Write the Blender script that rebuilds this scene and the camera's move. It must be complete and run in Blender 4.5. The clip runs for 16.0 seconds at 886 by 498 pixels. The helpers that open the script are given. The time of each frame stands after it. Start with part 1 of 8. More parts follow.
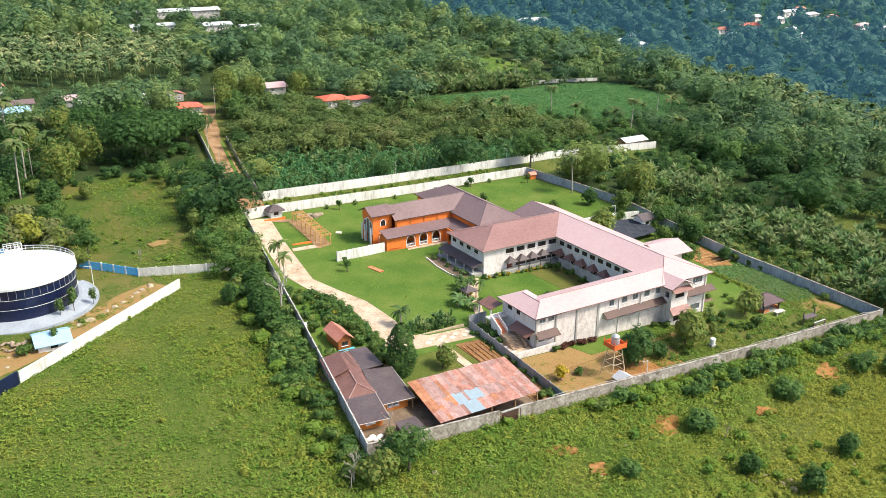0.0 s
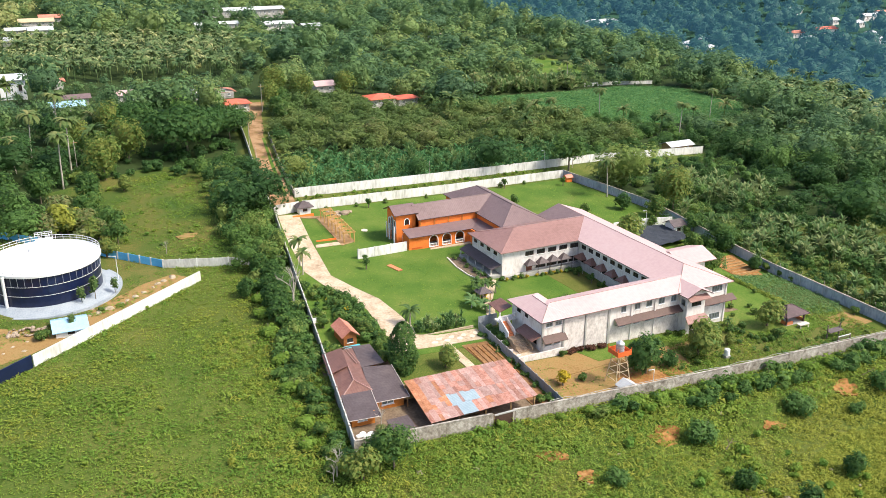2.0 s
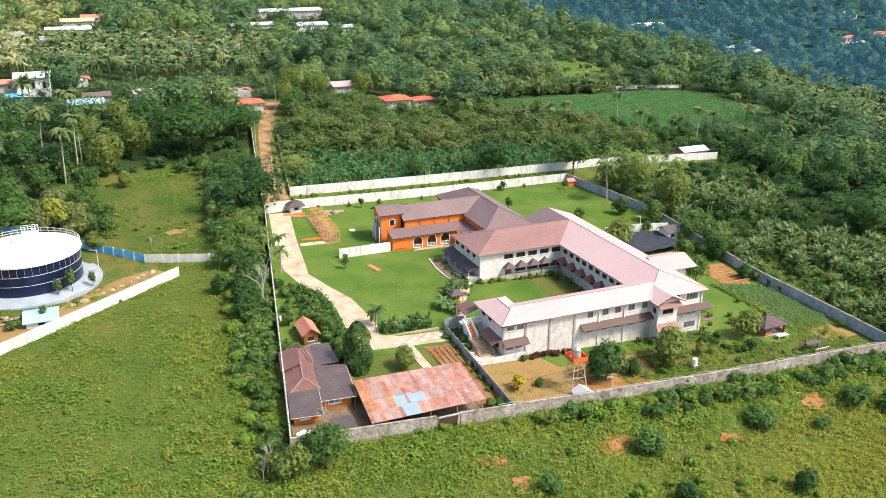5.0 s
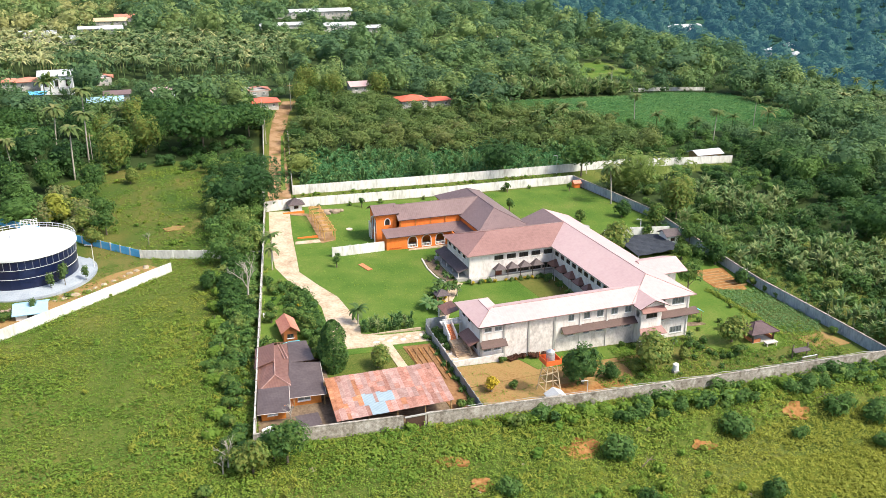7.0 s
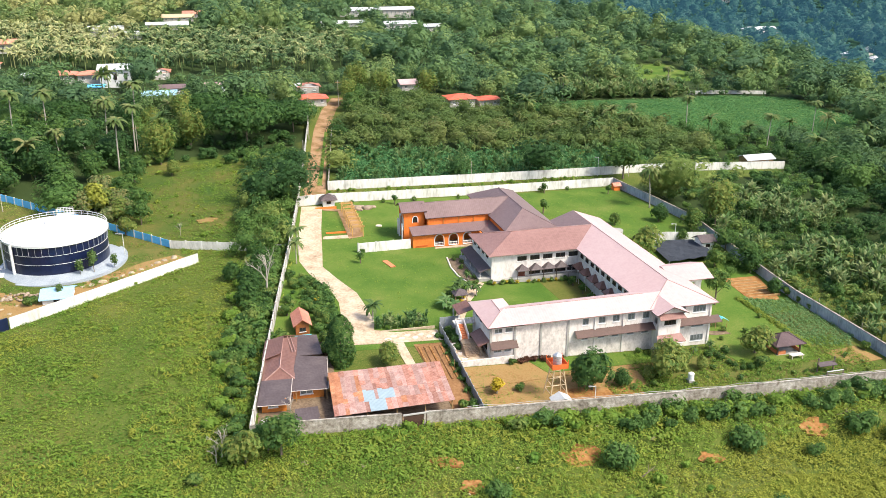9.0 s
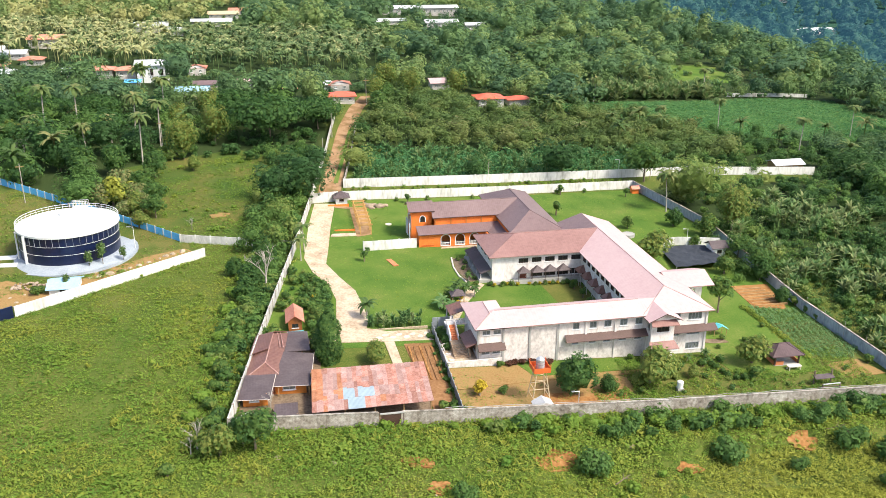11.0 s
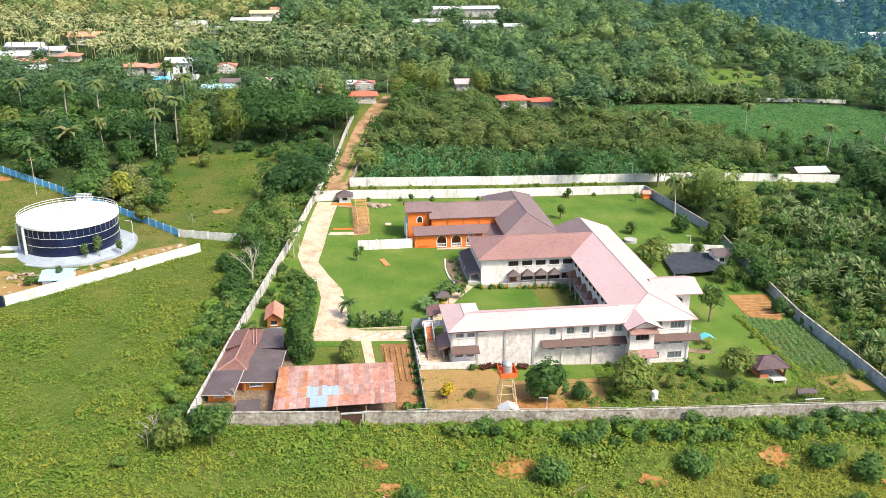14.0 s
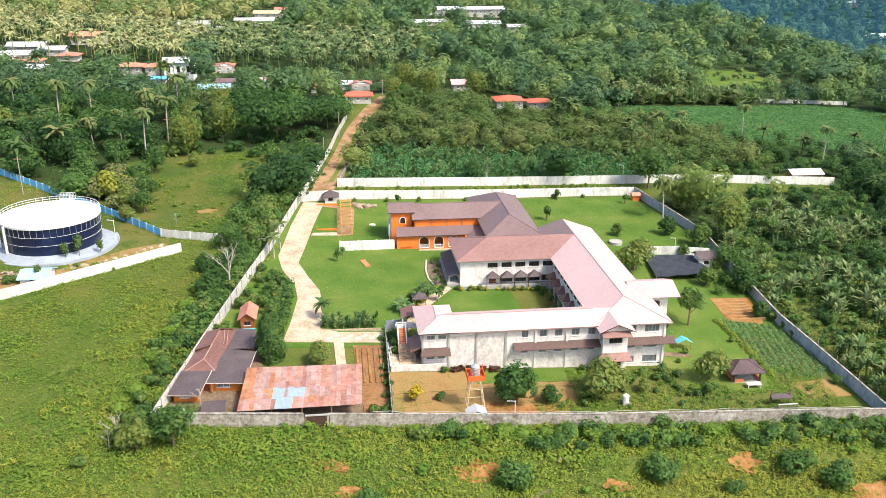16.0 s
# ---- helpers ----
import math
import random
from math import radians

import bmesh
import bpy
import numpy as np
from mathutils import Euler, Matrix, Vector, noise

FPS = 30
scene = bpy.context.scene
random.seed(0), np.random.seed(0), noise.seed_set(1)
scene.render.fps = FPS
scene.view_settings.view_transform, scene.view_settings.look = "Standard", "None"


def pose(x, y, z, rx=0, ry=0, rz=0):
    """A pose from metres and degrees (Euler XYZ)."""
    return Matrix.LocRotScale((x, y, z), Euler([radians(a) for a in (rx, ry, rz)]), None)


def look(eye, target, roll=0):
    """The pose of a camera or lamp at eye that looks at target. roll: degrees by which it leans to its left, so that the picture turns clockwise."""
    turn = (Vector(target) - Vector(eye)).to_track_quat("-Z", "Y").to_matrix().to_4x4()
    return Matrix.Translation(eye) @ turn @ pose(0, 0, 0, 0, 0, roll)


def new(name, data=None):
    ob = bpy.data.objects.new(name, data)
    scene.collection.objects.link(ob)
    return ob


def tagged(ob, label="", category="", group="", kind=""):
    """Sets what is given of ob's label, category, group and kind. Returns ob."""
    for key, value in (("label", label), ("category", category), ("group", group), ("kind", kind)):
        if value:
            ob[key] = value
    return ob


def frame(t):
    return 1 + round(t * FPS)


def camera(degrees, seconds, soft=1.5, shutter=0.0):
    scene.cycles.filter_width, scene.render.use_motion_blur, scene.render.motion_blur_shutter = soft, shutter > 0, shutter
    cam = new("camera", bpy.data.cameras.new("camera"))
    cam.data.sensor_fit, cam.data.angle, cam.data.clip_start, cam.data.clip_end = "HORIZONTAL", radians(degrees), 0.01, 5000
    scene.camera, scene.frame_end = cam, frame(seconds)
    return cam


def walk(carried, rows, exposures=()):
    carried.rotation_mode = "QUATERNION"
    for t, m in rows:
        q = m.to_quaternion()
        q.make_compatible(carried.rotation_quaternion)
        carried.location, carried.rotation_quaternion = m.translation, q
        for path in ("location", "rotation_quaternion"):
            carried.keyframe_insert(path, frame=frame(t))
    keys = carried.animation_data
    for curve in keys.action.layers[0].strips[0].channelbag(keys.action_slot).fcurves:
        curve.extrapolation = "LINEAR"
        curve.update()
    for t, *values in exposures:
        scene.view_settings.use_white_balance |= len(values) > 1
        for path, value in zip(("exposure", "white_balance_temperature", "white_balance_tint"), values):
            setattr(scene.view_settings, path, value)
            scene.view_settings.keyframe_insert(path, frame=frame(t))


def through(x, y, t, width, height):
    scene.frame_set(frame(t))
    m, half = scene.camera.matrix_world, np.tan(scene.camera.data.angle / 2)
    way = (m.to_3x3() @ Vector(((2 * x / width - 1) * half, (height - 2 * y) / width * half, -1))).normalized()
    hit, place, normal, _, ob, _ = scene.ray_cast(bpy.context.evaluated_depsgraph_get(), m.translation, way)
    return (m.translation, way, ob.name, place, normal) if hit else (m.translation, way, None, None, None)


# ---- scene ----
cam = camera(53.8, 16.0, 0.6)
PATH = [
    (0, (-81.706, -105.023, 66.466), (-80.733, -103.418, 65.774), 0.1),
    (0.5, (-79.521, -106.27, 66.472), (-78.577, -104.648, 65.78), 0.2),
    (1, (-77.084, -107.557, 66.457), (-76.187, -105.908, 65.766), 0.1),
    (1.5, (-74.984, -108.827, 66.524), (-74.122, -107.159, 65.832), 0.1),
    (2, (-72.761, -109.918, 66.437), (-71.926, -108.237, 65.746), 0.1),
    (2.5, (-70.551, -110.978, 66.559), (-69.738, -109.287, 65.868), 0.1),
    (3, (-68.258, -111.873, 66.396), (-67.465, -110.172, 65.707), 0.1),
    (3.5, (-65.89, -112.901, 66.385), (-65.119, -111.189, 65.696), 0.1),
    (4, (-63.551, -113.879, 66.234), (-62.796, -112.159, 65.546), 0.1),
    (4.5, (-61.278, -114.752, 66.108), (-60.537, -113.026, 65.421), 0.1),
    (7, (-49.431, -119.415, 65.923), (-48.79, -117.648, 65.239), 0.0),
    (7.5, (-47.181, -119.969, 65.819), (-46.578, -118.189, 65.133), 0.0),
    (8, (-44.991, -120.461, 65.632), (-44.431, -118.667, 64.948), 0.1),
    (8.5, (-42.751, -120.843, 65.421), (-42.229, -119.037, 64.738), 0.1),
    (9, (-40.409, -121.321, 65.332), (-39.917, -119.507, 64.648), 0.1),
    (11.5, (-28.163, -124.187, 65.922), (-27.814, -122.341, 65.234), 0.2),
    (12, (-25.905, -124.458, 65.726), (-25.581, -122.608, 65.04), 0.2),
    (12.5, (-23.657, -124.71, 65.771), (-23.362, -122.854, 65.084), 0.2),
    (13, (-21.635, -124.921, 65.741), (-21.366, -123.062, 65.054), 0.3),
    (13.5, (-19.624, -125.023, 65.673), (-19.371, -123.162, 64.986), 0.3),
    (14, (-17.947, -124.946, 65.595), (-17.692, -123.085, 64.908), 0.3),
    (14.5, (-16.083, -124.802, 65.415), (-15.828, -122.941, 64.729), 0.3),
    (15, (-14.367, -124.907, 65.429), (-14.111, -123.045, 64.744), 0.3),
    (15.5, (-12.64, -124.855, 65.412), (-12.384, -122.994, 64.727), 0.3),
    (16, (-11.25, -124.889, 65.45), (-11.024, -123.024, 64.764), 0.3),
]
walk(cam, [(t, look(eye, target, roll)) for t, eye, target, roll in PATH], exposures=[(0, 0.90), (4, 0.92), (8, 0.97), (12, 1.02), (16, 1.03)])

# ---- world, sun, exposure ----
SUN_WAY = Vector((0.85, -0.75, 1.35)).normalized()
world = bpy.data.worlds.new("world")
scene.world = world
world.use_nodes = True
wn = world.node_tree.nodes
sky = wn.new("ShaderNodeTexSky")
sky.sky_type = "NISHITA"
sky.sun_disc = False
sky.sun_elevation = math.asin(SUN_WAY.z)
sky.sun_rotation = math.atan2(SUN_WAY.x, SUN_WAY.y)
sky.air_density, sky.dust_density, sky.altitude = 1.0, 4.0, 200.0
world.node_tree.links.new(sky.outputs["Color"], wn["Background"].inputs["Color"])
wn["Background"].inputs["Strength"].default_value = 0.15
sun = new("sun", bpy.data.lights.new("sun", "SUN"))
sun.data.energy, sun.data.angle, sun.data.color = 2.45, radians(11.0), (1.0, 0.95, 0.80)
sun.matrix_basis = look((0, 0, 200), Vector((0, 0, 200)) - SUN_WAY)
scene.view_settings.exposure = 1.15


# ---- the lie of the land ----
CTRL = np.array([
    (-38.6, -13.9, 0.2), (-32, -21.5, -0.6), (17.3, -23.8, -3.6), (0, 1, -1.4), (41, 1, -3.4), (26, 1, -2.4),
    (10, 31, 0.2), (0.3, 53.7, -0.4), (-8, 46.4, -0.1), (-21.6, 82.9, 3.0), (-12, 96, 2.2), (-61.5, 56.7, 2.3),
    (-45, 51, 2.0), (64, 43, -2.6), (51, -5, -3.0), (129, 115, -4.0), (141, 129, -5.0), (64, 203, 1.5),
    (36, 209, 7.0), (-5, 171, 6.5), (-27.9, 17.8, 1.0), (-15.5, 18.1, 0.0), (2.7, 24.2, -0.2), (7, -13.5, -2.0)])


def ease(v):
    v = np.clip(v, 0, 1)
    return v * v * (3 - 2 * v)


def crest(y):
    """The x of the spur's eastern edge, beyond which the land falls into the valley."""
    return 232 + 26 * ease((y - 110) / 80)


def lie(x, y):
    """The hillside at large: rising away and to the west, a bank below the front wall, a valley east of the spur and its far side."""
    yy = np.where(y < 200, y, 200 + (y - 200) * 0.5)
    yy = np.where(y < -60, -60 + (y + 60) * 0.3, yy)
    z = -2.2 - 0.045 * np.clip(x, -400, 260) + 0.04 * np.clip(yy, -400, 700)
    z = z - 50 * ease((x - crest(y) - 6) / 150)
    z = z - 1.5 * ease((-24.2 + 1.1 * np.sin(x / 5.0) + 0.7 * np.sin(x / 2.1) - y) / 2.4) * ease((x - 1) / 6)
    return z + 80 * ease((0.80 * x + 0.60 * y - 820) / 1000) * ease((x - crest(y)) / 150)


REST = CTRL[:, 2] - lie(CTRL[:, 0], CTRL[:, 1])


def ground(x, y):
    x, y = np.asarray(x, float), np.asarray(y, float)
    top = np.zeros(x.shape)
    low = np.full(x.shape, 0.05)
    for cx, cy, r in zip(CTRL[:, 0], CTRL[:, 1], REST):
        w = np.exp(-((x - cx) ** 2 + (y - cy) ** 2) / 22.0 ** 2)
        top += w * r
        low += w
    return lie(x, y) + top / low


def gz(x, y):
    return float(ground(x, y))


def inside(poly, x, y):
    """Which of the points lie in the polygon."""
    x, y = np.asarray(x, float), np.asarray(y, float)
    hit = np.zeros(x.shape, bool)
    for (ax, ay), (bx, by) in zip(poly, poly[1:] + poly[:1]):
        cross = (ay > y) != (by > y)
        hit ^= cross & (x < (bx - ax) * (y - ay) / ((by - ay) or 1e-9) + ax)
    return hit


# ---- materials ----
def mat(name, cols, scale=0.3, fine=6.0, rough=0.85, metal=0.0, bump=0.15, rand=0.0, spec=0.5, ribs=0.0, streak=0.0, patch=0.5, course=0.0):
    """A surface whose colour wanders between cols at two scales, in metres, with fine relief."""
    m = bpy.data.materials.new(name)
    m.use_nodes = True
    t = m.node_tree
    N, L = t.nodes.new, t.links.new
    b = t.nodes["Principled BSDF"]
    b.inputs["Roughness"].default_value, b.inputs["Metallic"].default_value = rough, metal
    b.inputs["Specular IOR Level"].default_value = spec
    geo = N("ShaderNodeNewGeometry")
    where = geo.outputs["Position"]
    if streak:
        mp = N("ShaderNodeMapping")
        mp.inputs["Scale"].default_value = (1, 1, streak)
        L(where, mp.inputs["Vector"])
        where = mp.outputs["Vector"]
    big, small = N("ShaderNodeTexNoise"), N("ShaderNodeTexNoise")
    big.inputs["Scale"].default_value, small.inputs["Scale"].default_value = scale, fine
    big.inputs["Detail"].default_value, small.inputs["Detail"].default_value = 5, 4
    L(where, big.inputs["Vector"]), L(where, small.inputs["Vector"])
    mx = N("ShaderNodeMix")
    mx.inputs["Factor"].default_value = 1 - patch
    L(big.outputs["Fac"], mx.inputs[2]), L(small.outputs["Fac"], mx.inputs[3])
    ramp = N("ShaderNodeValToRGB")
    el = ramp.color_ramp.elements
    n = len(cols)
    spots = [0.32 + 0.36 * i / max(1, n - 1) for i in range(n)]
    el[0].position, el[0].color = spots[0], (*cols[0], 1)
    el[1].position, el[1].color = spots[-1], (*cols[-1], 1)
    for p, c in zip(spots[1:-1], cols[1:-1]):
        e = el.new(p)
        e.color = (*c, 1)
    L(mx.outputs[0], ramp.inputs["Fac"])
    colour = ramp.outputs["Color"]
    if rand:
        oi, hs, mr = N("ShaderNodeObjectInfo"), N("ShaderNodeHueSaturation"), N("ShaderNodeMapRange")
        mr.inputs["To Min"].default_value, mr.inputs["To Max"].default_value = 1 - rand, 1 + rand
        L(oi.outputs["Random"], mr.inputs["Value"]), L(mr.outputs["Result"], hs.inputs["Value"]), L(colour, hs.inputs["Color"])
        colour = hs.outputs["Color"]
    if course:
        sp2, sm, cb, br, dk = N("ShaderNodeSeparateXYZ"), N("ShaderNodeMath"), N("ShaderNodeCombineXYZ"), N("ShaderNodeTexBrick"), N("ShaderNodeMix")
        L(geo.outputs["Position"], sp2.inputs[0])
        L(sp2.outputs["X"], sm.inputs[0]), L(sp2.outputs["Y"], sm.inputs[1])
        L(sm.outputs[0], cb.inputs["X"]), L(sp2.outputs["Z"], cb.inputs["Y"]), L(cb.outputs[0], br.inputs["Vector"])
        br.inputs["Scale"].default_value = 1.0
        br.inputs["Brick Width"].default_value, br.inputs["Row Height"].default_value = 0.42, 0.21
        br.inputs["Mortar Size"].default_value, br.inputs["Mortar Smooth"].default_value = 0.016, 0.4
        br.inputs["Color1"].default_value, br.inputs["Color2"].default_value, br.inputs["Mortar"].default_value = (1, 1, 1, 1), (0.82, 0.8, 0.78, 1), (1 - course, 1 - course, 1 - course, 1)
        dk.data_type, dk.blend_type = "RGBA", "MULTIPLY"
        dk.inputs[0].default_value = 1.0
        L(colour, dk.inputs[6]), L(br.outputs["Color"], dk.inputs[7])
        colour = dk.outputs[2]
    L(colour, b.inputs["Base Color"])
    height = small.outputs["Fac"]
    if ribs:
        sn, sp, cmp_, pick = N("ShaderNodeSeparateXYZ"), N("ShaderNodeSeparateXYZ"), N("ShaderNodeMath"), N("ShaderNodeMix")
        ax, ay, mul, sine = N("ShaderNodeMath"), N("ShaderNodeMath"), N("ShaderNodeMath"), N("ShaderNodeMath")
        ax.operation = ay.operation = "ABSOLUTE"
        cmp_.operation, mul.operation, sine.operation = "GREATER_THAN", "MULTIPLY", "SINE"
        mul.inputs[1].default_value = 2 * math.pi / ribs
        L(geo.outputs["Normal"], sn.inputs[0]), L(geo.outputs["Position"], sp.inputs[0])
        L(sn.outputs["X"], ax.inputs[0]), L(sn.outputs["Y"], ay.inputs[0])
        L(ax.outputs[0], cmp_.inputs[0]), L(ay.outputs[0], cmp_.inputs[1])
        L(cmp_.outputs[0], pick.inputs["Factor"]), L(sp.outputs["X"], pick.inputs[2]), L(sp.outputs["Y"], pick.inputs[3])
        L(pick.outputs[0], mul.inputs[0]), L(mul.outputs[0], sine.inputs[0])
        height = sine.outputs[0]
    if bump:
        bp = N("ShaderNodeBump")
        bp.inputs["Strength"].default_value, bp.inputs["Distance"].default_value = bump, 0.05
        L(height, bp.inputs["Height"]), L(bp.outputs["Normal"], b.inputs["Normal"])
    return m


def leaf_mat(name, cols, through=0.25, rough=0.6, leaf=0.0, full=0.5, vary=0.7):
    """Leaves: the colour goes by each plant's own tint and a little by the single leaf; leaf: size at which a spray breaks up into leaves."""
    m = bpy.data.materials.new(name)
    m.use_nodes = True
    t = m.node_tree
    N, L = t.nodes.new, t.links.new
    b = t.nodes["Principled BSDF"]
    b.inputs["Roughness"].default_value = rough
    b.inputs["Specular IOR Level"].default_value = 0.15
    at, geo, add, mul = N("ShaderNodeAttribute"), N("ShaderNodeNewGeometry"), N("ShaderNodeMath"), N("ShaderNodeMath")
    at.attribute_name = "tint"
    mul.operation, mul.inputs[1].default_value = "MULTIPLY_ADD", vary
    mul.inputs[2].default_value = -vary / 2
    L(geo.outputs["Random Per Island"], mul.inputs[0])
    L(at.outputs["Fac"], add.inputs[0]), L(mul.outputs[0], add.inputs[1])
    ramp = N("ShaderNodeValToRGB")
    el = ramp.color_ramp.elements
    el[0].position, el[0].color = 0.0, (*cols[0], 1)
    el[1].position, el[1].color = 1.0, (*cols[-1], 1)
    for i, c in enumerate(cols[1:-1], 1):
        e = el.new(i / (len(cols) - 1))
        e.color = (*c, 1)
    L(add.outputs[0], ramp.inputs["Fac"]), L(ramp.outputs["Color"], b.inputs["Base Color"])
    tr, ms = N("ShaderNodeBsdfTranslucent"), N("ShaderNodeMixShader")
    ms.inputs[0].default_value = through
    L(ramp.outputs["Color"], tr.inputs["Color"])
    L(b.outputs["BSDF"], ms.inputs[1]), L(tr.outputs[0], ms.inputs[2])
    end = ms.outputs[0]
    if leaf:
        cell, cut, clear, both = N("ShaderNodeTexVoronoi"), N("ShaderNodeMath"), N("ShaderNodeBsdfTransparent"), N("ShaderNodeMixShader")
        cell.inputs["Scale"].default_value = 1 / leaf
        cut.operation, cut.inputs[1].default_value = "GREATER_THAN", full
        L(geo.outputs["Position"], cell.inputs["Vector"]), L(cell.outputs["Distance"], cut.inputs[0])
        L(cut.outputs[0], both.inputs[0]), L(end, both.inputs[1]), L(clear.outputs[0], both.inputs[2])
        end = both.outputs[0]
    L(end, t.nodes["Material Output"].inputs["Surface"])
    return m


M_FIELD = mat("weedy grass", [(0.046, 0.084, 0.016), (0.072, 0.108, 0.020), (0.108, 0.126, 0.028), (0.205, 0.165, 0.056)], 0.07, 4.5, 0.95, bump=1.2, patch=0.45, spec=0.08)
M_LAWN = mat("mown lawn", [(0.044, 0.100, 0.016), (0.072, 0.136, 0.022), (0.108, 0.162, 0.030), (0.180, 0.184, 0.058)], 0.13, 4.0, 0.95, bump=0.6, patch=0.55, spec=0.08)
def wood_floor(base, litter):
    """The ground, with leaf litter where the attribute says that woods stand."""
    m = base.copy()
    m.name = "ground with litter"
    t = m.node_tree
    b = t.nodes["Principled BSDF"]
    old = b.inputs["Base Color"].links[0].from_socket
    at, mx = t.nodes.new("ShaderNodeAttribute"), t.nodes.new("ShaderNodeMix")
    mx.data_type = "RGBA"
    at.attribute_name = "wood"
    mx.inputs[7].default_value = (*litter, 1)
    t.links.new(at.outputs["Fac"], mx.inputs[0]), t.links.new(old, mx.inputs[6]), t.links.new(mx.outputs[2], b.inputs["Base Color"])
    return m


M_GROUND = wood_floor(M_FIELD, (0.035, 0.055, 0.018))
M_CLEARING = mat("weedy clearing", [(0.034, 0.076, 0.015), (0.056, 0.096, 0.019), (0.105, 0.110, 0.027), (0.20, 0.145, 0.054)], 0.11, 4.0, 0.95, bump=1.0, spec=0.08)
M_DRYLAWN = mat("thin dry lawn", [(0.085, 0.105, 0.022), (0.115, 0.122, 0.030), (0.15, 0.135, 0.042)], 0.2, 2.0, 0.95, bump=0.4, spec=0.08)
M_SOIL = mat("orange earth", [(0.17, 0.075, 0.026), (0.30, 0.145, 0.052), (0.37, 0.23, 0.10)], 0.5, 2.5, 0.95, bump=0.6, spec=0.08)
M_BROWNSOIL = mat("dug brown earth", [(0.15, 0.075, 0.032), (0.24, 0.125, 0.058), (0.32, 0.18, 0.09)], 0.4, 2.2, 0.95, bump=0.6, spec=0.08)
M_DRY = mat("dry grass and earth", [(0.22, 0.125, 0.045), (0.30, 0.19, 0.08), (0.15, 0.135, 0.035)], 0.25, 3.0, 0.95, bump=0.5, spec=0.08)
M_DIRT = mat("red dirt track", [(0.14, 0.13, 0.045), (0.24, 0.14, 0.068), (0.35, 0.225, 0.13), (0.29, 0.175, 0.095)], 0.25, 1.6, 0.95, bump=0.5, patch=0.75, spec=0.08)
M_DRIVE = mat("worn beige concrete", [(0.27, 0.185, 0.115), (0.46, 0.355, 0.25), (0.57, 0.47, 0.36)], 0.35, 2.2, 0.9, bump=0.2)
M_CONC = mat("grey concrete", [(0.28, 0.27, 0.25), (0.42, 0.41, 0.38)], 0.4, 5, 0.9)
M_APRON = mat("blue grey concrete", [(0.21, 0.245, 0.285), (0.29, 0.325, 0.365), (0.35, 0.38, 0.42)], 0.4, 4, 0.8)
M_BLOCK = mat("weathered concrete block", [(0.14, 0.115, 0.09), (0.30, 0.265, 0.225), (0.43, 0.395, 0.35), (0.58, 0.55, 0.50)], 0.7, 2.4, 0.95, bump=0.5, rand=0.05, streak=0.8, course=0.5)
M_GREYWALL = mat("grey whitewashed block wall", [(0.28, 0.27, 0.25), (0.48, 0.47, 0.44), (0.62, 0.61, 0.58)], 0.4, 2.5, 0.9, bump=0.3, rand=0.1, streak=0.4)
M_WHITEWALL = mat("whitewashed wall", [(0.36, 0.35, 0.31), (0.62, 0.61, 0.58), (0.74, 0.73, 0.71)], 0.35, 1.6, 0.85, rand=0.07, streak=0.3)
M_GREYSHEET = mat("grey zinc sheet", [(0.24, 0.26, 0.285), (0.40, 0.42, 0.45)], 0.5, 3, 0.5, 0.2, rand=0.15)
M_BLUEFENCE = mat("blue painted sheet", [(0.09, 0.40, 0.78), (0.15, 0.52, 0.86)], 0.4, 3, 0.6, rand=0.12)
M_CREAM = mat("white stucco", [(0.52, 0.46, 0.42), (0.69, 0.64, 0.605), (0.75, 0.715, 0.685)], 0.6, 2.4, 0.85, streak=0.45)
M_OLDWALL = mat("weathered house wall", [(0.34, 0.31, 0.27), (0.50, 0.47, 0.43), (0.62, 0.59, 0.55)], 0.3, 2.4, 0.9, rand=0.2)
M_STAIN = mat("stained raw plaster", [(0.40, 0.36, 0.335), (0.62, 0.565, 0.53), (0.76, 0.71, 0.68)], 0.9, 3.0, 0.9, streak=0.7)
M_PINKROOF = mat("faded pink metal roofing", [(0.475, 0.322, 0.312), (0.515, 0.358, 0.348), (0.545, 0.392, 0.382)], 0.12, 1.6, 0.6, bump=0.08, ribs=0.45, spec=0.2)
M_EAVE = mat("brown eave board", [(0.22, 0.135, 0.115), (0.32, 0.21, 0.18)], 0.5, 5, 0.6)
M_REDROOF = mat("maroon metal roofing", [(0.21, 0.115, 0.10), (0.27, 0.15, 0.132), (0.31, 0.18, 0.16)], 0.12, 1.6, 0.45, bump=0.10, ribs=0.45, spec=0.22)
M_GREYROOF = mat("grey brown metal roofing", [(0.145, 0.098, 0.096), (0.185, 0.126, 0.124), (0.215, 0.15, 0.148)], 0.12, 1.6, 0.45, bump=0.10, ribs=0.45, spec=0.22)
M_BROWNROOF = mat("brown metal roofing", [(0.12, 0.055, 0.042), (0.18, 0.085, 0.065), (0.21, 0.11, 0.085)], 0.2, 2, 0.5, bump=0.14, ribs=0.4)
M_DARKROOF = mat("dark grey roofing", [(0.068, 0.050, 0.052), (0.094, 0.072, 0.074), (0.125, 0.098, 0.098)], 0.4, 2.5, 0.6, bump=0.08, ribs=0.4, spec=0.3)
M_PLUM = mat("plum brown roofing", [(0.060, 0.036, 0.038), (0.085, 0.052, 0.056), (0.11, 0.07, 0.075)], 0.4, 2.5, 0.6, bump=0.1, ribs=0.4, spec=0.3)
M_EARTH = mat("dark trodden earth", [(0.08, 0.055, 0.032), (0.16, 0.11, 0.07), (0.24, 0.18, 0.12)], 0.6, 3, 0.95, bump=0.5)
